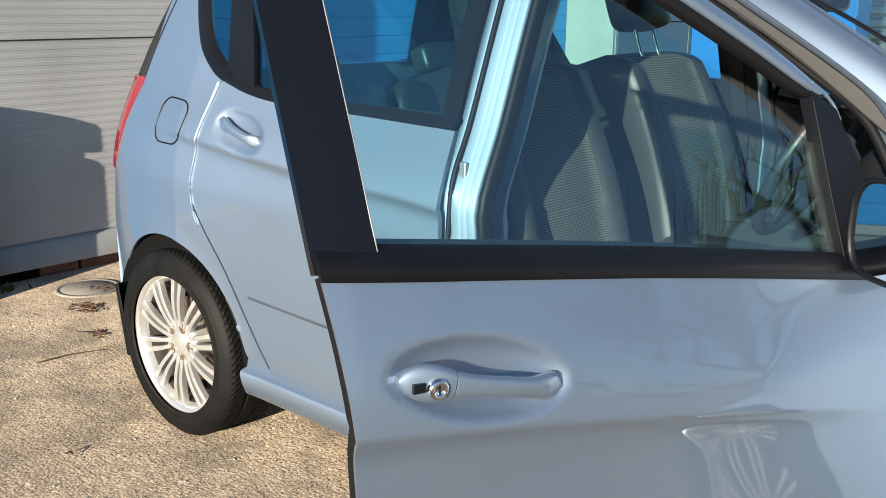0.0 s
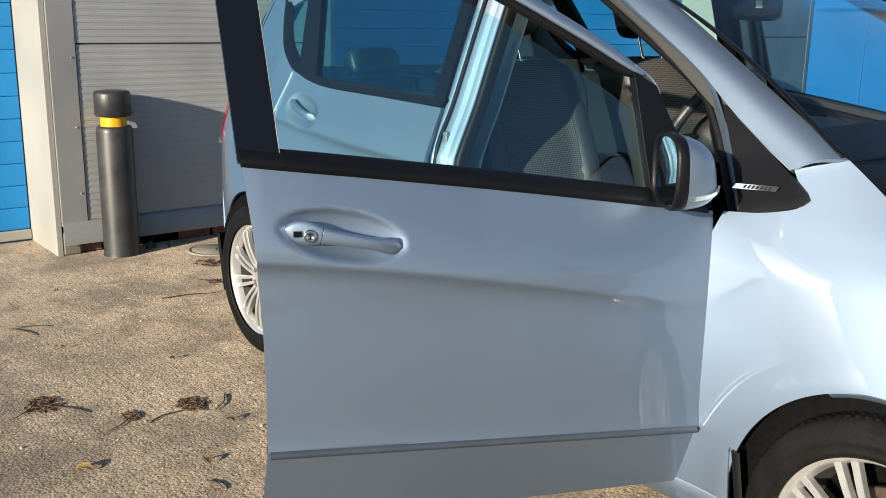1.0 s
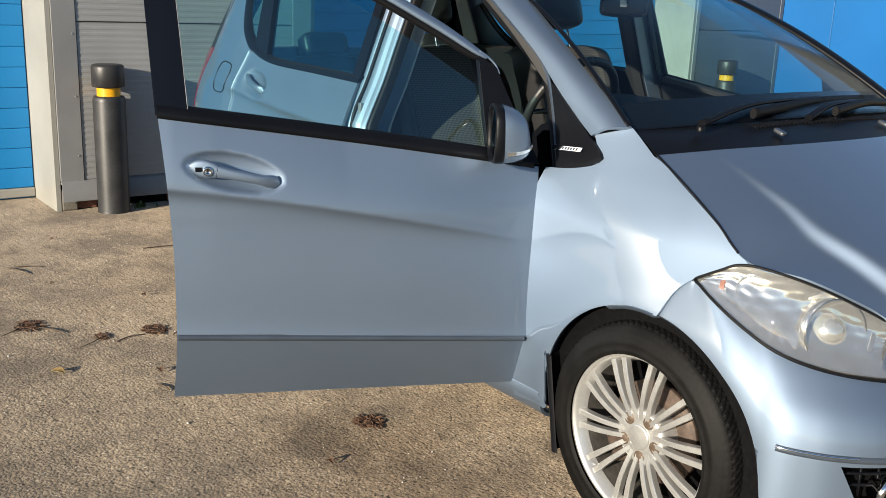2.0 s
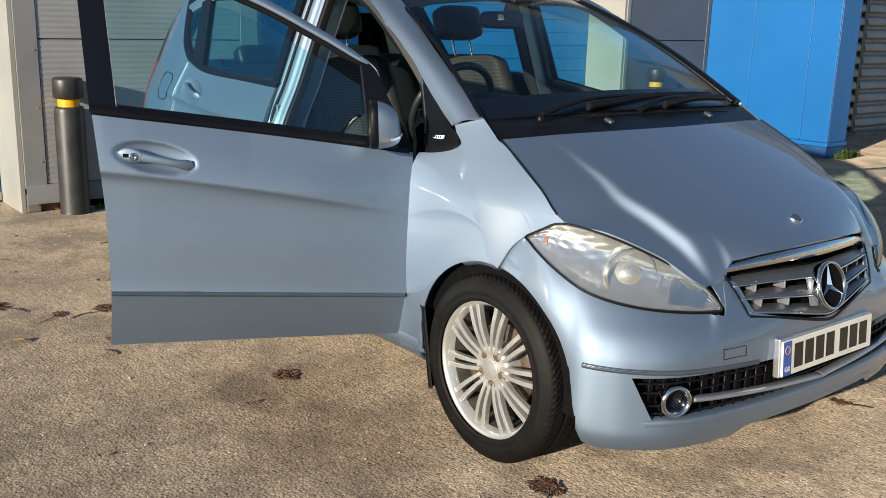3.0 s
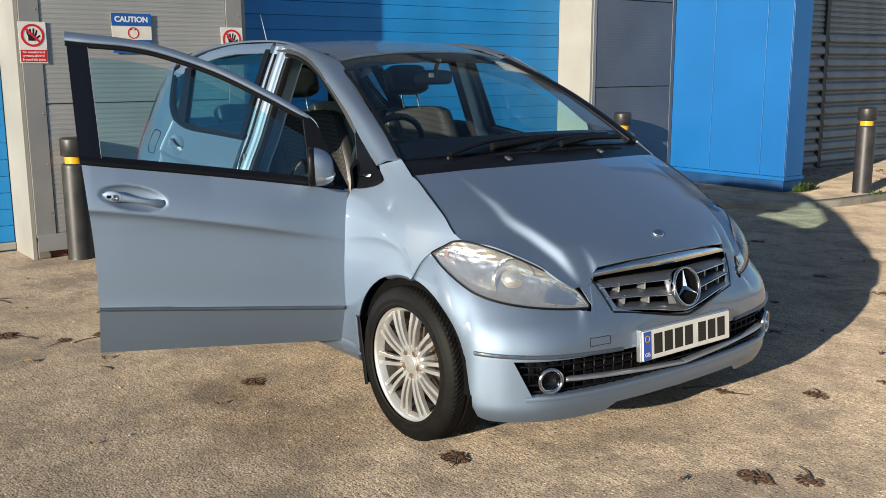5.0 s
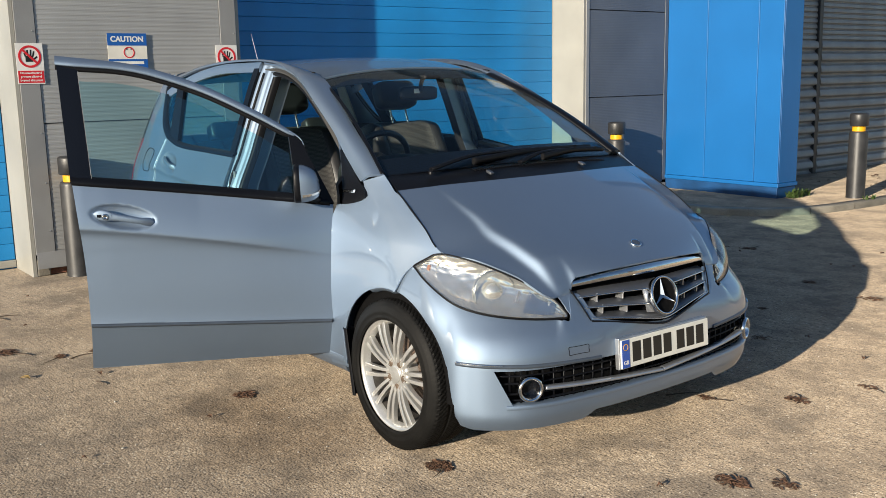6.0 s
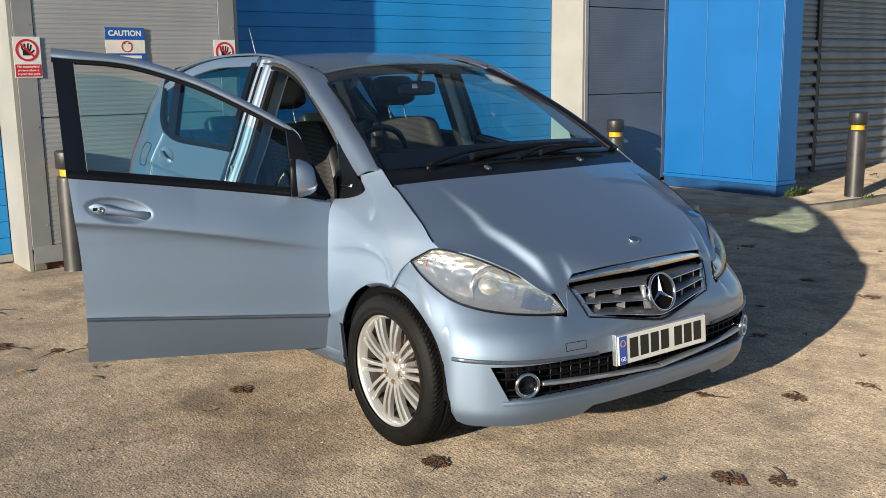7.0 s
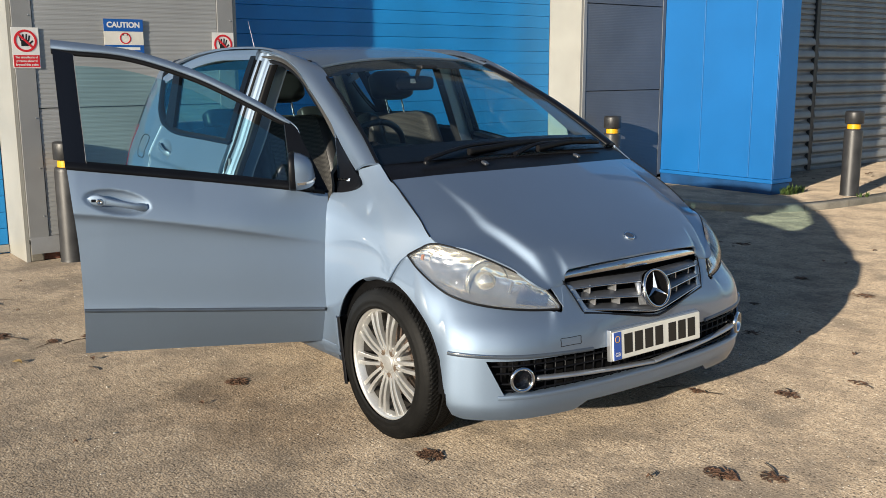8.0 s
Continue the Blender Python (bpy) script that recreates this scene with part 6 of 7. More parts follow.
    # painted panel between the lamp's point and the grille
    rows = [[bumper_at(U_OF_Y(y), z, s, 0.002) for z, y in ((z, 0.39 + (0.436 + 0.5 * max(0, z - 0.582) - 0.39) * k / 9) for z in np.linspace(0.576, 0.655, 10))] for k in range(10)]
    part("lamp_surround", shell(rows, 0.004, (1, s * 0.3, 0)), PAINT, car)
    rows = [[top(u).lerp(bot(u), v) - Vector((0.03, s * 0.02, 0)) for v in (0.12, 0.45, 0.85)] for u in (0.685, 0.70)]
    part("lamp_divider", shell(rows, 0.006, (1, s, 0)), SATIN, lens)
part("engine_bay", box(-0.30, 0.50, -0.50, 0.50, 0.20, 0.55, 0.05), DARK, car, "dark engine bay")


# ---- inside the car ----
def weave_material():
    m = mat("woven seat cloth", (0.11, 0.11, 0.105), 0.85, grain=0.2, scale=300, stain=0.08, stain_scale=6)
    nt = m.node_tree
    b = nt.nodes["Principled BSDF"]
    tc = nt.nodes.new("ShaderNodeTexCoord").outputs["Object"]
    v = nt.nodes.new("ShaderNodeTexVoronoi")
    v.inputs["Scale"].default_value, v.inputs["Randomness"].default_value = 150, 0.10
    flatten = nt.nodes.new("ShaderNodeVectorMath")
    flatten.operation = "MULTIPLY"
    flatten.inputs[1].default_value = (0, 1, 1)
    nt.links.new(tc, flatten.inputs[0])
    nt.links.new(flatten.outputs[0], v.inputs["Vector"])
    mr = nt.nodes.new("ShaderNodeMapRange")
    mr.inputs["From Min"].default_value, mr.inputs["From Max"].default_value = 0.25, 0.5
    nt.links.new(v.outputs["Distance"], mr.inputs["Value"])
    mix = nt.nodes.new("ShaderNodeMix")
    mix.data_type = "RGBA"
    mix.inputs["A"].default_value, mix.inputs["B"].default_value = (0.135, 0.13, 0.12, 1), (0.034, 0.033, 0.032, 1)
    nt.links.new(mr.outputs[0], mix.inputs["Factor"])
    nt.links.new(mix.outputs["Result"], b.inputs["Base Color"])
    return m


CLOTH = weave_material()


def pad(c, size, m, lumps=1.0, n=10):
    """A padded block: a rounded box swollen at its middle."""
    bm = bmesh.new()
    bmesh.ops.create_cube(bm, size=2)
    bmesh.ops.subdivide_edges(bm, edges=bm.edges, cuts=n, use_grid_fill=True)
    for v in bm.verts:
        x, y, z = v.co
        k = 5.0
        r = (abs(x) ** k + abs(y) ** k + abs(z) ** k) ** (1 / k)
        p = Vector((x, y, z)) / r
        sw = 1 + 0.10 * lumps * (1 - min(1, y * y)) * (1 - min(1, z * z))
        v.co = m @ Vector((c[0] + p.x * size[0] * sw, c[1] + p.y * size[1], c[2] + p.z * size[2]))
    for f in bm.faces:
        f.smooth = True
    return bm


def front_seat(y, label):
    seat = part("front_seat", pad((-1.20, y, 0.60), (0.25, 0.20, 0.075), Matrix.Identity(4)), CLOTH, car, label)
    lean = Matrix.Translation((-1.375, y, 0.62)) @ pose(0, 0, 0, 0, -19, 0)
    def width(v):
        return 0.155 + 0.012 * v, 0.250 - 0.022 * v - 0.05 * max(0, (v - 0.82) / 0.18) ** 2

    def face(w, v):
        """A place on the front of the backrest, w across it and v up it."""
        top = max(0, (v - 0.86) / 0.14)
        x = 0.045 + 0.030 * math.sin(math.pi * min(1, v * 1.1)) - 0.10 * top * top
        x += 0.055 * math.exp(-(((abs(w) - 0.205) / 0.040) ** 2)) * (1 - 0.75 * v)
        groove = sum(math.exp(-(((v - g) / 0.008) ** 2)) for g in (0.34, 0.60, 0.84)) if abs(w) < 0.16 else 0
        x += 0.008 * math.cos(w / 0.16 * math.pi / 2) - 0.006 * groove
        return lean @ Vector((x - 0.045, w, 0.675 * v - 0.02 * top))

    rows = [[face(-width(v)[0] + 2 * width(v)[0] * i / 20, v) for i in range(21)] for v in np.linspace(0, 1, 60)]
    part("backrest", shell(rows, 0.02, (1, 0, 0)), CLOTH, seat, "woven cloth centre of the backrest")
    for q in (-1, 1):
        rows = []
        for v in np.linspace(0, 1, 40):
            a, b = width(v)
            row = [face(q * (a + (b - a) * math.sin(math.pi / 2 * i / 10)), v) + (Vector((-0.005, 0, 0)) if i == 0 else Vector((0.002, 0, 0))) for i in range(11)]
            back = lean.to_3x3() @ Vector((-1, 0, 0))
            row += [row[-1] + back * d + Vector((0, q * 0.008 * math.sin(d / 0.14 * math.pi), 0)) for d in (0.03, 0.07, 0.11, 0.14)]
            rows.append(row)
        part("backrest_bolster", shell(rows, 0.01, (0.6, q, 0)), LEATHER, seat, "charcoal leather side bolster")
        part("cushion_bolster", pad((-1.19, y + q * 0.21, 0.62), (0.25, 0.05, 0.075), Matrix.Identity(4)), LEATHER, seat)
        part("headrest_rod", tube(line(lean @ Vector((-0.045, q * 0.055, 0.60)), lean @ Vector((-0.045, q * 0.055, 0.77))), 0.006, 4, 10), CHROME, seat, "chrome headrest rod")
    part("backrest_shell", pad((-0.095, 0, 0.32), (0.040, 0.215, 0.33), lean, 0), LEATHER, seat)
    part("headrest", pad((-0.045, 0, 0.800), (0.052, 0.135, 0.082), lean), LEATHER, seat, "charcoal leather headrest")
    part("seat_base", box(-1.42, -0.98, y - 0.2, y + 0.2, 0.32, 0.54, 0.03), DASH, seat)
    return seat


front_seat(-0.37, "driver's seat in woven cloth and charcoal leather")
front_seat(0.37, "passenger seat in woven cloth and charcoal leather")
for y in (-0.33, 0.33):
    lean = Matrix.Translation((-2.28, y, 0.60)) @ pose(0, 0, 0, 0, -22, 0)
    rear = part("rear_seat", pad((-2.06, y, 0.58), (0.25, 0.32, 0.08), Matrix.Identity(4)), LEATHER, car, "charcoal rear bench half")
    part("backrest", pad((0, 0, 0.27), (0.06, 0.32, 0.27), lean), LEATHER, rear)
    part("headrest", pad((0, 0, 0.60), (0.05, 0.12, 0.055), lean), LEATHER, rear)

part("cabin_floor", box(-2.95, -0.30, -0.72, 0.72, 0.22, 0.33, 0.02), DASH, car, "dark carpeted cabin floor")
part("bulkhead", box(-0.36, -0.26, -0.70, 0.70, 0.25, 1.02, 0.02), DASH, car)
# dashboard: one long moulding with a hooded binnacle
rows = []
for i in range(49):
    y = -0.70 + 1.40 * i / 48
    hood = 0.075 * math.exp(-(((y + 0.37) / 0.19) ** 4))
    prof = ((-0.19, 1.045), (-0.33, 1.060), (-0.47, 1.055 + hood * 0.8), (-0.57 - hood * 0.5, 1.040 + hood), (-0.61 - hood * 0.6, 1.005 + hood * 0.9), (-0.60, 0.95), (-0.61, 0.84), (-0.56, 0.70), (-0.48, 0.60))
    rows.append([Vector((x - 0.02 * (1 - (y / 0.7) ** 2), y, z)) for x, z in prof])
part("dashboard", shell(rows, 0.02, (-0.4, 0, 1)), DASH, car, "dark moulded dashboard with a hooded binnacle")
for y in (-0.60, 0.60, -0.06, 0.06):
    part("air_vent", lathe([(0.030, 0), (0.036, 0.004), (0.040, 0.002), (0.040, -0.02)], 28, "X", Matrix.Translation((-0.632, y, 0.92)) @ Matrix.Diagonal((-1, 1, 1, 1))), SATIN, car, "round air vent with a silver ring")
part("centre_console", box(-1.15, -0.55, -0.12, 0.12, 0.33, 0.66, 0.04), DASH, car, "dark centre console")
part("gear_lever", lathe([(0.008, 0.0), (0.009, 0.11), (0.022, 0.125), (0.028, 0.15), (0.020, 0.175), (0.0005, 0.18)], 20, m=Matrix.Translation((-0.75, 0, 0.66))), LEATHER, car)
# steering wheel
S = Matrix.Translation((-0.79, -0.37, 1.045)) @ pose(0, 0, 0, 0, -64, 0)
ring = part("steering_wheel", tube(spline([tuple(S @ Vector((0.185 * math.cos(a), 0.185 * math.sin(a), 0))) for a in (2 * math.pi * k / 24 for k in range(24))], True), 0.015, 96, 12), LEATHER, car, "black leather steering wheel")
part("wheel_boss", lathe([(0.0005, 0.03), (0.05, 0.028), (0.075, 0.012), (0.08, -0.03), (0.05, -0.08)], 32, m=S), DASH, ring)
for a in (0, 90, 180, 270)[1:] :
    part("wheel_arm", tube(line(S @ Vector((0.06 * math.cos(radians(a)), 0.06 * math.sin(radians(a)), 0.0)), S @ Vector((0.18 * math.cos(radians(a)), 0.18 * math.sin(radians(a)), 0.0))), 0.016, 4, 10, 1, flat=0.5), DASH, ring)
part("steering_column", tube(line(S @ Vector((0, 0, -0.02)), S @ Vector((0, 0, -0.26))), 0.05, 4, 16), DASH, ring)
# interior mirror
part("interior_mirror", pad((-0.93, 0.0, 1.385), (0.018, 0.115, 0.036), Matrix.Identity(4), 0.3, 6), GLOSSBLACK, car, "black interior mirror")
# a small white rectangle on the side that faces the windscreen
part("mirror_label", box(-0.9125, -0.9105, -0.040, -0.006, 1.386, 1.408, 0.0006), SIGNWHITE, car, "small white rectangle behind the mirror")
part("mirror_stalk", tube(spline([(-0.915, 0, 1.40), (-0.895, 0, 1.45), (-0.86, 0, 1.475)]), 0.011, 10, 10), DASH, car)
part("sensor_cover", box(-0.90, -0.80, -0.05, 0.05, 1.455, 1.475, 0.008), DASH, car, "", pose(0, 0, 0))
for y in (-0.37, 0.37):
    part("sun_visor", box(-1.14, -1.01, y - 0.17, y + 0.17, 1.455, 1.468, 0.006), BEIGE, car, "pale folded sun visor", pose(0, 0, 0.0))
# linings of the pillars and doors
for s in (-1, 1):
    upper = spline([(-0.235, s * 0.700, 1.066), (-0.5, s * 0.640, 1.222), (-0.75, s * 0.579, 1.356), (-0.985, s * 0.524, 1.458), (-1.3, s * 0.525, 1.520), (-1.7, s * 0.53, 1.540), (-2.2, s * 0.525, 1.527), (-2.6, s * 0.49, 1.46)])
    lower = spline([tuple(flank(x, z, s, 0.034)) for x, z in ((-0.345, 1.02), (-0.55, 1.15), (-0.70, 1.25), (-0.86, 1.345), (-1.05, 1.44), (-1.24, 1.495), (-1.46, 1.515), (-1.85, 1.515), (-2.2, 1.49), (-2.6, 1.42))])
    part("pillar_lining", shell(between(upper, lower, 40, 3), 0.008, (0, -s, 0)), LINING, car, "grey pillar lining")
    rows = [[flank(x, z, s, 0.085) for x in (-1.37, -1.46, -1.53)] for z in np.linspace(0.4, 1.50, 14)]
    part("pillar_lining", shell(rows, 0.012, (0, -s, 0)), DASH, car, "dark centre pillar lining")
    part("seat_belt", shell([[flank(x, z, s, 0.10) for x in (-1.44, -1.49)] for z in np.linspace(0.45, 1.36, 10)], 0.002, (0, -s, 0)), LEATHER, car, "black seat belt")
    rows = [[flank(x, z, s, 0.07) for z in np.linspace(0.36, 1.10, 8)] for x in np.linspace(-1.45, -2.33, 12)]
    part("rear_door_card", shell(rows, 0.03, (0, -s, 0)), DASH, car, "dark rear door card")
    rows = [[flank(x, z, s, 0.07) for z in np.linspace(0.70, 1.16, 8)] for x in np.linspace(-2.34, -2.80, 8)]
    part("boot_lining", shell(rows, 0.01, (0, -s, 0)), DASH, car)
    rows = [[flank(x, z, s, 0.06) for x in (-2.60 - 0.02, -2.72 + 0.05 * (z - 1.2))] for z in np.linspace(1.16, 1.44, 8)]
    part("pillar_lining", shell(rows, 0.01, (0, -s, 0)), BEIGE, car)

# tailgate, its glass, rear bumper
rows = [[Vector((-2.80 - 0.15 * (1.13 - z) / 0.6 - 0.07 * math.cos(y / 0.62 * math.pi / 2) ** 0.6, y, z)) for z in np.linspace(0.58, 1.13, 10)] for y in np.linspace(-0.62, 0.62, 25)]
tail = part("tailgate", shell(rows, 0.02, (-1, 0, 0)), PAINT, car, "light-blue metallic tailgate")
rows = [[Vector((-2.80 + 0.16 * (z - 1.13) / 0.36 - 0.07 * math.cos(y / 0.62 * math.pi / 2) ** 0.6, y * (1 - 0.28 * (z - 1.13)), z)) for z in np.linspace(1.135, 1.49, 10)] for y in np.linspace(-0.60, 0.60, 25)]
pane = part("rear_window", shell(rows, 0.004, (-1, 0, 0)), TINT, tail, "tinted rear window")
rows = [[Vector((-2.66 - dx, y, z)) for dx, z in ((0.0, 1.522), (0.10, 1.512), (0.14, 1.495), (0.13, 1.480), (0.0, 1.475))] for y in np.linspace(-0.52, 0.52, 21)]
part("rear_spoiler", shell(rows, 0.0, (0, 0, 1)), PAINT, tail)
rows = [[Vector((-2.985 - 0.17 * math.cos(y / 0.80 * math.pi / 2) ** 0.5 * (1 if z > 0.25 else 0.8), y, z)) for z in np.linspace(0.20, 0.60, 10)] for y in np.linspace(-0.765, 0.765, 41)]
part("rear_bumper", shell(rows, 0.01, (-1, 0, 0)), PAINT, car, "light-blue metallic rear bumper")
part("parcel_shelf", box(-2.80, -2.42, -0.58, 0.58, 1.00, 1.02, 0.006), DASH, car)

# ---- wipers and washer jets ----
def wiper(pivot, tip, lift):
    a, b = Vector(pivot), Vector(tip)
    arm = part("wiper", tube(spline([tuple(a), tuple(a.lerp(b, 0.25) + Vector((0, 0, lift))), tuple(a.lerp(b, 0.62) + Vector((0, 0, lift * 0.8)))]), 0.013, 20, 8, 0.6, flat=0.7), BLACKTRIM, car, "black windscreen wiper")
    w = spline([tuple(a.lerp(b, 0.22) + Vector((0.02, 0, 0.012))), tuple(a.lerp(b, 0.6) + Vector((0.012, 0, 0.02))), tuple(b)])
    part("wiper_blade", tube(w, 0.0105, 30, 8, 0.7, flat=1.5), SEAL, arm, "black wiper blade")
    for u in (0.15, 0.5, 0.85):
        part("blade_clip", box(-0.007, 0.007, -0.012, 0.012, -0.004, 0.005, 0.002), BLACKTRIM, arm, "", Matrix.Translation(w(u) + Vector((0.0, 0, 0.008))))
    part("wiper_spindle", lathe([(0.0005, -0.004), (0.009, -0.005), (0.012, -0.010), (0.012, -0.02)], 20, m=Matrix.Translation(a)), BLACKTRIM, arm)


wiper((-0.125, -0.53, 1.088), (-0.215, 0.50, 1.118), 0.035)
wiper((-0.11, -0.05, 1.085), (-0.175, 0.55, 1.105), 0.03)
for y in (-0.272, 0.280):
    J = Matrix.Translation((-0.052, y, 1.062)) @ pose(0, 0, 0, 0, 20, 0)
    part("washer_jet", pad((0, 0, 0), (0.018, 0.011, 0.006), J, 0, 4), SLAT, car, "grey washer jet")
for k in range(44):
    y = -0.30 + 0.80 * k / 43
    part("cowl_rib", box(-0.045, 0.0, -0.004, 0.004, -0.012, -0.006), BLACKTRIM, car, "", Matrix.Translation((-0.095 - 0.05 * (y / 0.7) ** 2, y, 1.082 - 0.035 * (abs(y) / 0.7) ** 2.2)) @ pose(0, 0, 0, 0, 8, 0))


# ---- litter in the yard ----
def leaf_clump(x, y, r, n, seed, label="small heap of dry brown leaves and twigs on concrete", material=None):
    rnd = random.Random(seed)
    c = base("leaf_heap", x, y, 0, label, "leaves", "leaf litter")
    bm = bmesh.new()
    for _ in range(n):
        a, d = rnd.uniform(0, 6.28), 0.85 * r * rnd.random() ** 0.8
        cx, cy, cz = d * math.cos(a) * 1.3, d * math.sin(a), rnd.uniform(0.0005, 0.004) * (1.3 - d / r)
        w, l, t = rnd.uniform(0.003, 0.009), rnd.uniform(0.008, 0.024), rnd.uniform(0, 6.28)
        u, v = Vector((math.cos(t), math.sin(t), rnd.uniform(-0.15, 0.15))), Vector((-math.sin(t), math.cos(t), rnd.uniform(-0.2, 0.2)))
        p = Vector((cx, cy, cz + 0.002))
        q = [p - u * l, p + v * w + Vector((0, 0, 0.003)), p + u * l, p - v * w + Vector((0, 0, 0.002))]
        vs = [bm.verts.new((k.x, k.y, max(0.0015, k.z))) for k in q]
        bm.faces.new(vs)
    part("litter", bm, material or LEAFDRY, c)
    for _ in range(max(1, n // 55)):
        a = rnd.uniform(0, 6.28)
        p = Vector((r * 0.5 * math.cos(a), r * 0.5 * math.sin(a), 0.004))
        b = rnd.uniform(0, 6.28)
        q = p + Vector((math.cos(b), math.sin(b), 0.0)) * rnd.uniform(0.05, 0.13)
        part("twig", tube(spline([tuple(p), tuple(p.lerp(q, 0.5) + Vector((0.006, 0.003, 0.002))), tuple(q)]), 0.0026, 8, 5, 0.5), TWIG, c)
    return c


for k, (x, y, r, n) in enumerate(((-2.204, -1.302, 0.060, 110), (-2.507, -1.726, 0.065, 110), (-2.225, -1.516, 0.035, 35), (-1.831, -1.076, 0.040, 40), (-3.99, -0.404, 0.09, 80),
                                  (-3.62, -0.55, 0.05, 20), (-0.970, -1.030, 0.055, 90), (0.292, -0.832, 0.055, 110), (1.088, -0.104, 0.060, 90), (0.739, 0.853, 0.055, 60), (0.46, 0.57, 0.035, 24),
                                  (0.042, 1.621, 0.05, 24), (-0.579, 3.099, 0.06, 40), (-1.645, 3.898, 0.07, 50), (-0.05, 2.925, 0.07, 60), (-1.0, 2.35, 0.05, 24), (-0.35, 2.2, 0.04, 20),
                                  (1.22, 0.02, 0.05, 36), (0.85, 1.25, 0.04, 18), (-4.2, -0.20, 0.08, 40))):
    leaf_clump(x, y, r, n, 100 + k)


def single_leaf(x, y, size, turn, material, label, seed):
    rnd = random.Random(seed)
    bm = bmesh.new()
    n = 8
    top = []
    for i in range(n + 1):
        u = i / n
        w = size * 0.32 * math.sin(math.pi * u) ** 0.8 + 0.0004
        z = 0.004 + 0.010 * math.sin(math.pi * u) * rnd.uniform(0.7, 1.2)
        top.append([Vector((size * (u - 0.5), -w, z + 0.004)), Vector((size * (u - 0.5), 0, z)), Vector((size * (u - 0.5), w, z + 0.005))])
    shell(top, 0.0008, (0, 0, 1), bm)
    ob = link_mesh("fallen_leaf", bm, material)
    ob.matrix_local = pose(x, y, 0.001, 0, 0, turn)
    return tagged(ob, label, "leaf", "fallen leaves")


single_leaf(-1.925, -1.772, 0.055, 40, LEAFPALE, "curled pale yellow leaf lying on concrete", 1)
rnd = random.Random(7)
for k in range(46):
    x, y = rnd.uniform(-3.9, 2.0), rnd.uniform(-2.3, 4.6)
    if -3.2 < x < 0.75 and -0.95 < y < 0.95:
        continue
    single_leaf(x, y, rnd.uniform(0.018, 0.040), rnd.uniform(0, 360), LEAFDRY, "small curled brown leaf lying on concrete", 20 + k)
for k in range(26):
    single_leaf(rnd.uniform(-4.15, -2.5), rnd.uniform(6.95, 9.5), rnd.uniform(0.03, 0.07), rnd.uniform(0, 360), LEAFDRY, "dry brown leaf on the pavement", 120 + k).location.z = 0.068


def stick(x, y, length, turn, bend, seed):
    rnd = random.Random(seed)
    c = pose(x, y, 0.0, 0, 0, turn)
    p = [c @ Vector((-length / 2, 0, 0.004)), c @ Vector((0, bend, 0.006)), c @ Vector((length / 2, bend * 0.3, 0.005))]
    ob = link_mesh("twig", tube(spline([tuple(q) for q in p]), 0.0032, 10, 6, 0.5), TWIG)
    return tagged(ob, "thin dry twig lying on concrete", "twig", "twigs")


for k, (x, y, l, t, b) in enumerate(((-3.353, -1.563, 0.16, 20, 0.01), (-3.456, -0.761, 0.26, 75, 0.02), (-2.40, -1.665, 0.14, 30, 0.01), (-2.15, -1.42, 0.13, 100, 0.015), (-3.40, -1.50, 0.12, 60, 0.01),
                                     (1.35, 0.95, 0.14, 110, 0.02), (0.36, 0.53, 0.16, 60, 0.005), (-2.16, -1.22, 0.15, -40, 0.015), (-1.6, -1.5, 0.08, 10, 0.01), (1.0, -0.9, 0.07, 60, 0.01))):
    stick(x, y, l, t, b, k)


def pebbles():
    rnd = random.Random(3)
    bm = bmesh.new()
    for k in range(900):
        x, y = rnd.uniform(-3.8, 2.6), rnd.uniform(-2.6, 3.2)
        if -3.0 < x < 0.6 and -0.8 < y < 0.8:
            continue
        r = rnd.uniform(0.0015, 0.0042) * (2.0 if rnd.random() < 0.03 else 1)
        q = bmesh.ops.create_icosphere(bm, subdivisions=1, radius=r, matrix=Matrix.Translation((x, y, r * 0.4)) @ Matrix.Diagonal((rnd.uniform(0.7, 1.4), rnd.uniform(0.7, 1.4), 0.6, 1)))
    m = mat("pale grit", (0.50, 0.46, 0.40), 0.85, grain=0.3, scale=300, stain=0.35, stain_scale=9)
    tagged(link_mesh("grit", bm, m), "loose pale grit scattered over the yard", "grit", kind="stuff")


pebbles()


def drain_cover():
    d = base("drain_cover", -4.27, -0.25, 0.0, "round worn concrete-filled drain cover in the yard", "drain cover")
    part("ring", lathe([(0.0005, 0.004), (0.128, 0.004), (0.131, 0.002), (0.134, 0.006), (0.150, 0.006), (0.155, 0.0)], 48), KERB, d)


drain_cover()


def weed(x, y, z, n, h, seed):
    rnd = random.Random(seed)
    w = base("weed", x, y, z, "green weed growing at the foot of the wall", "weed", "weeds")
    bm = bmesh.new()
    for k in range(n):
        a, lean = rnd.uniform(0, 6.28), rnd.uniform(0.2, 0.9)
        L, wd = h * rnd.uniform(0.5, 1.1), rnd.uniform(0.006, 0.014)
        d, sd = Vector((math.cos(a), math.sin(a), 0)), Vector((-math.sin(a), math.cos(a), 0))
        o = Vector((rnd.uniform(-0.05, 0.05), rnd.uniform(-0.09, 0.09), 0))
        rows = [[o + d * L * lean * u ** 1.4 + Vector((0, 0, L * (u - 0.35 * lean * u * u))) + sd * q * wd * math.sin(math.pi * (0.12 + 0.85 * u)) for q in (-1, 1)] for u in (0, 0.25, 0.5, 0.75, 1)]
        shell(rows, 0.0, (0, 0, 1), bm)
    part("leaves", bm, GREEN, w)


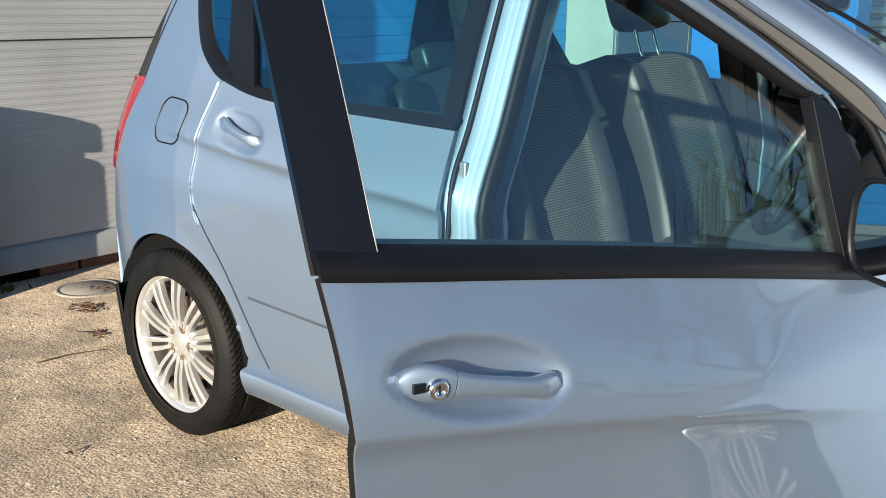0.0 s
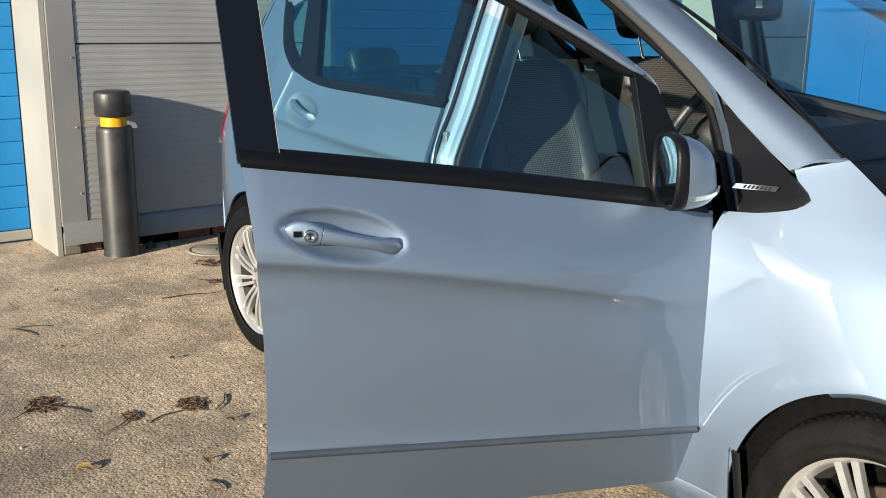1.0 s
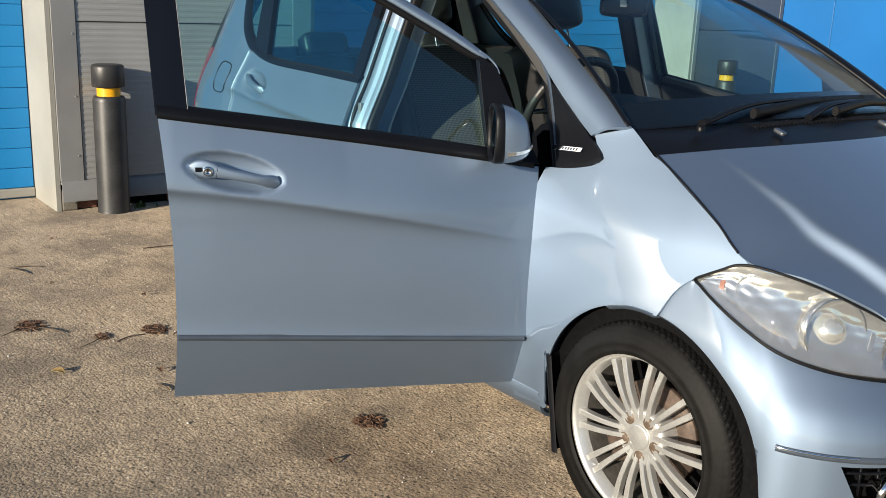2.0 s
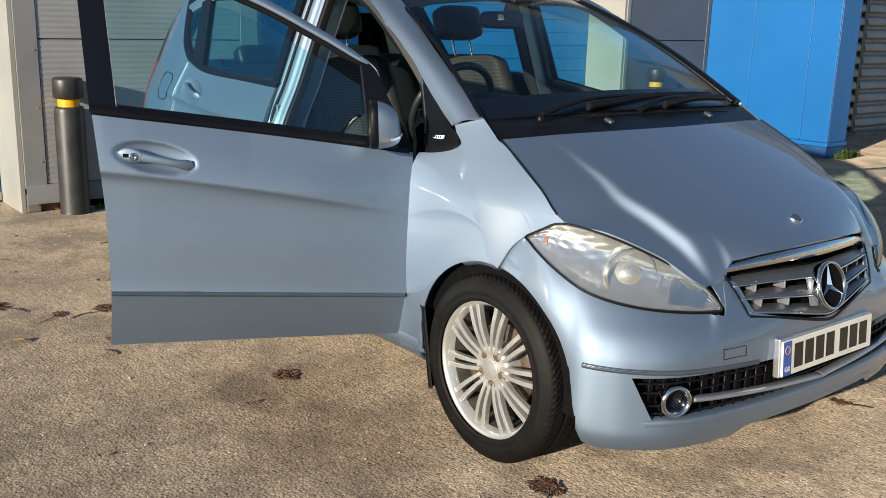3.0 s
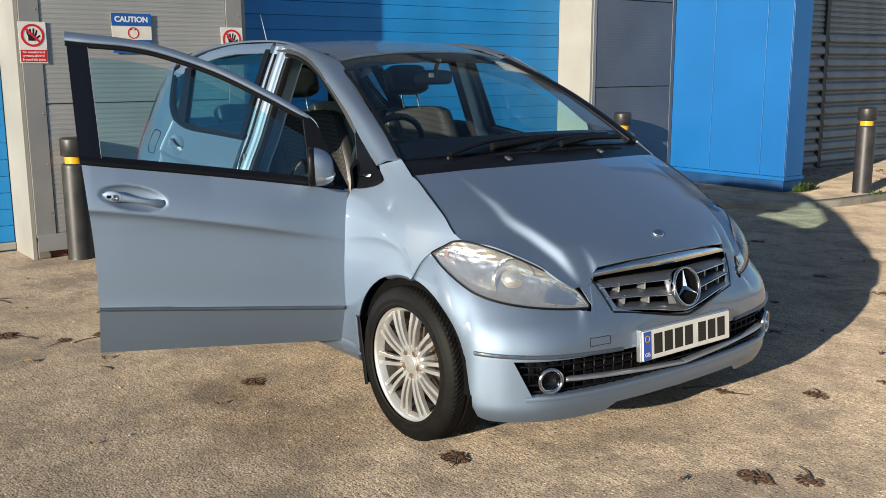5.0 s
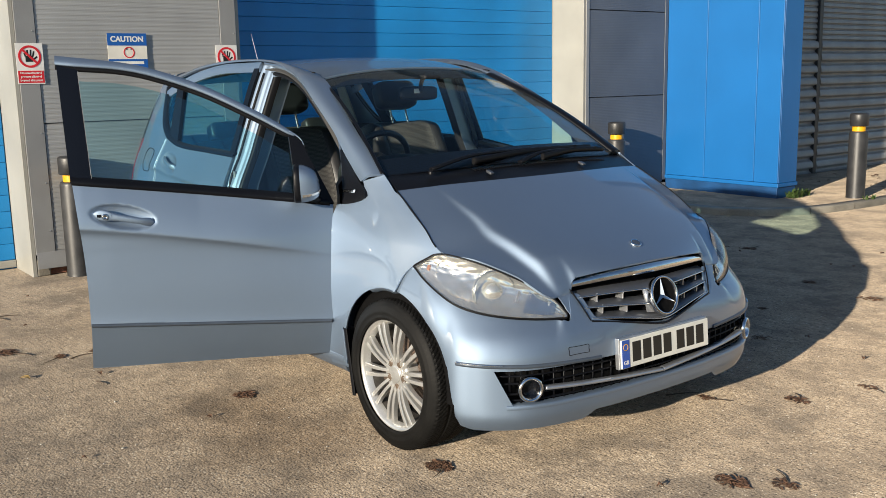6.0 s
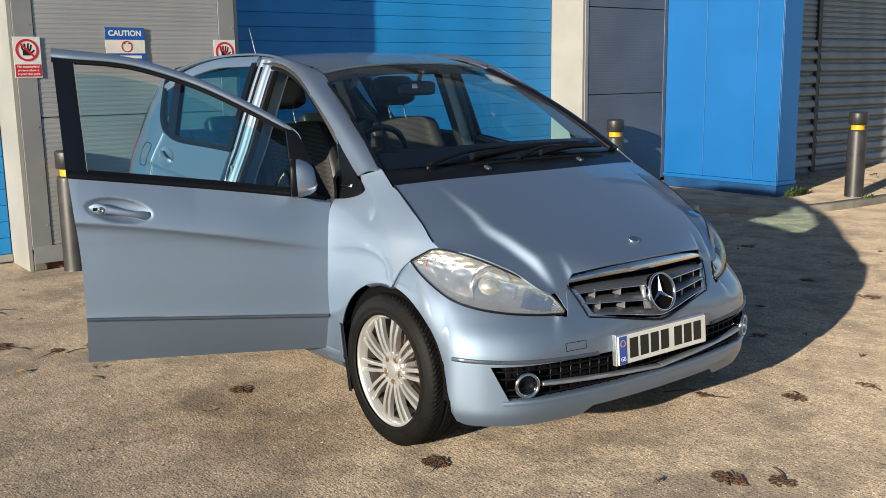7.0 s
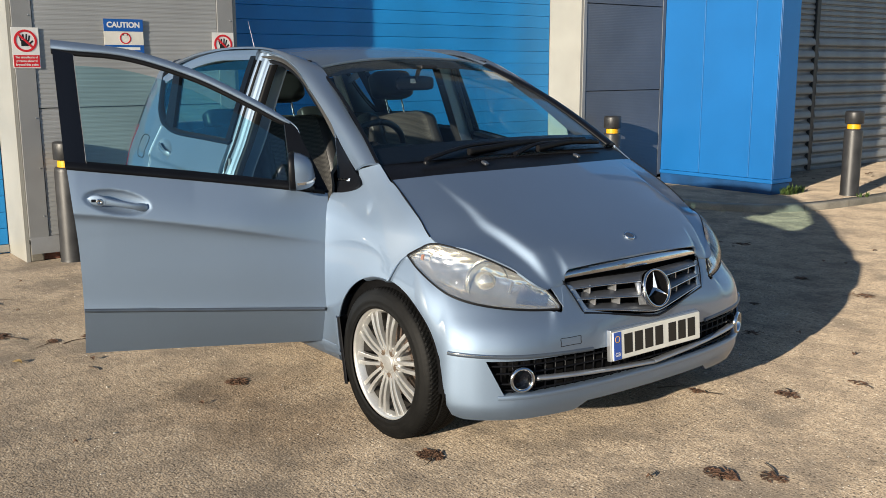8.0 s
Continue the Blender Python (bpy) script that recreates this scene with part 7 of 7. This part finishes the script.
weed(-2.95, 6.62, 0.066, 60, 0.12, 1)
weed(-2.98, 6.84, 0.066, 36, 0.10, 2)
weed(-2.30, 7.02, 0.066, 22, 0.06, 3)
weed(-4.50, -0.50, 0.0, 10, 0.05, 4)


# ---- across the yard, mirrored in the glass and paint ----
def bare_tree(x, y, h, seed):
    rnd = random.Random(seed)
    t = base("bare_tree", x, y, 0, "leafless winter tree with fine dark branches", "tree", "bare trees")
    bm, fine = bmesh.new(), bmesh.new()

    def grow(p, d, length, r, level):
        q = p + d * length
        mid = p.lerp(q, 0.5) + Vector((rnd.uniform(-1, 1), rnd.uniform(-1, 1), 0)) * length * 0.06
        tube(spline([tuple(p), tuple(mid), tuple(q)]), r, 5, 6 if level < 2 else 4, 0.62, bm if level < 2 else fine)
        if level >= 5:
            return
        for _ in range(3 if level else 5):
            ax = Vector((rnd.uniform(-1, 1), rnd.uniform(-1, 1), rnd.uniform(-0.15, 0.6))).normalized()
            nd = (d * 0.75 + ax * 0.75).normalized()
            s0 = p.lerp(q, rnd.uniform(0.55, 1.0))
            grow(s0, nd, length * rnd.uniform(0.58, 0.78), r * 0.55, level + 1)

    grow(Vector((0, 0, 0)), Vector((0.02, 0.03, 1)).normalized(), h * 0.30, h * 0.024, 0)
    part("trunk", bm, TWIG, t)
    part("branches", fine, TWIG, t)
    return t


bare_tree(21, 4.5, 9.0, 5)
bare_tree(10.6, 5.9, 8.2, 8)


def hedge():
    rnd = random.Random(11)
    bm = bmesh.new()
    for k in range(2600):
        a = rnd.uniform(-1.05, 1.5)
        r = rnd.uniform(31, 36)
        x, y = r * math.cos(a), r * math.sin(a)
        z = rnd.uniform(0, 1) ** 1.3 * (2.6 + 1.0 * math.sin(a * 7) + 0.7 * math.sin(a * 17))
        s0 = rnd.uniform(0.2, 0.55)
        p = [Vector((x, y, z)) + Vector((rnd.uniform(-1, 1), rnd.uniform(-1, 1), rnd.uniform(-1, 1))) * s0 for _ in range(3)]
        bm.faces.new([bm.verts.new((q.x, q.y, max(0, q.z))) for q in p])
    m = mat("winter hedge", (0.045, 0.045, 0.022), 0.9, grain=0.3, scale=3, stain=0.4, stain_scale=0.3)
    tagged(link_mesh("far_hedge", bm, m), "far line of dark winter hedge and scrub", "hedge", kind="stuff")


hedge()
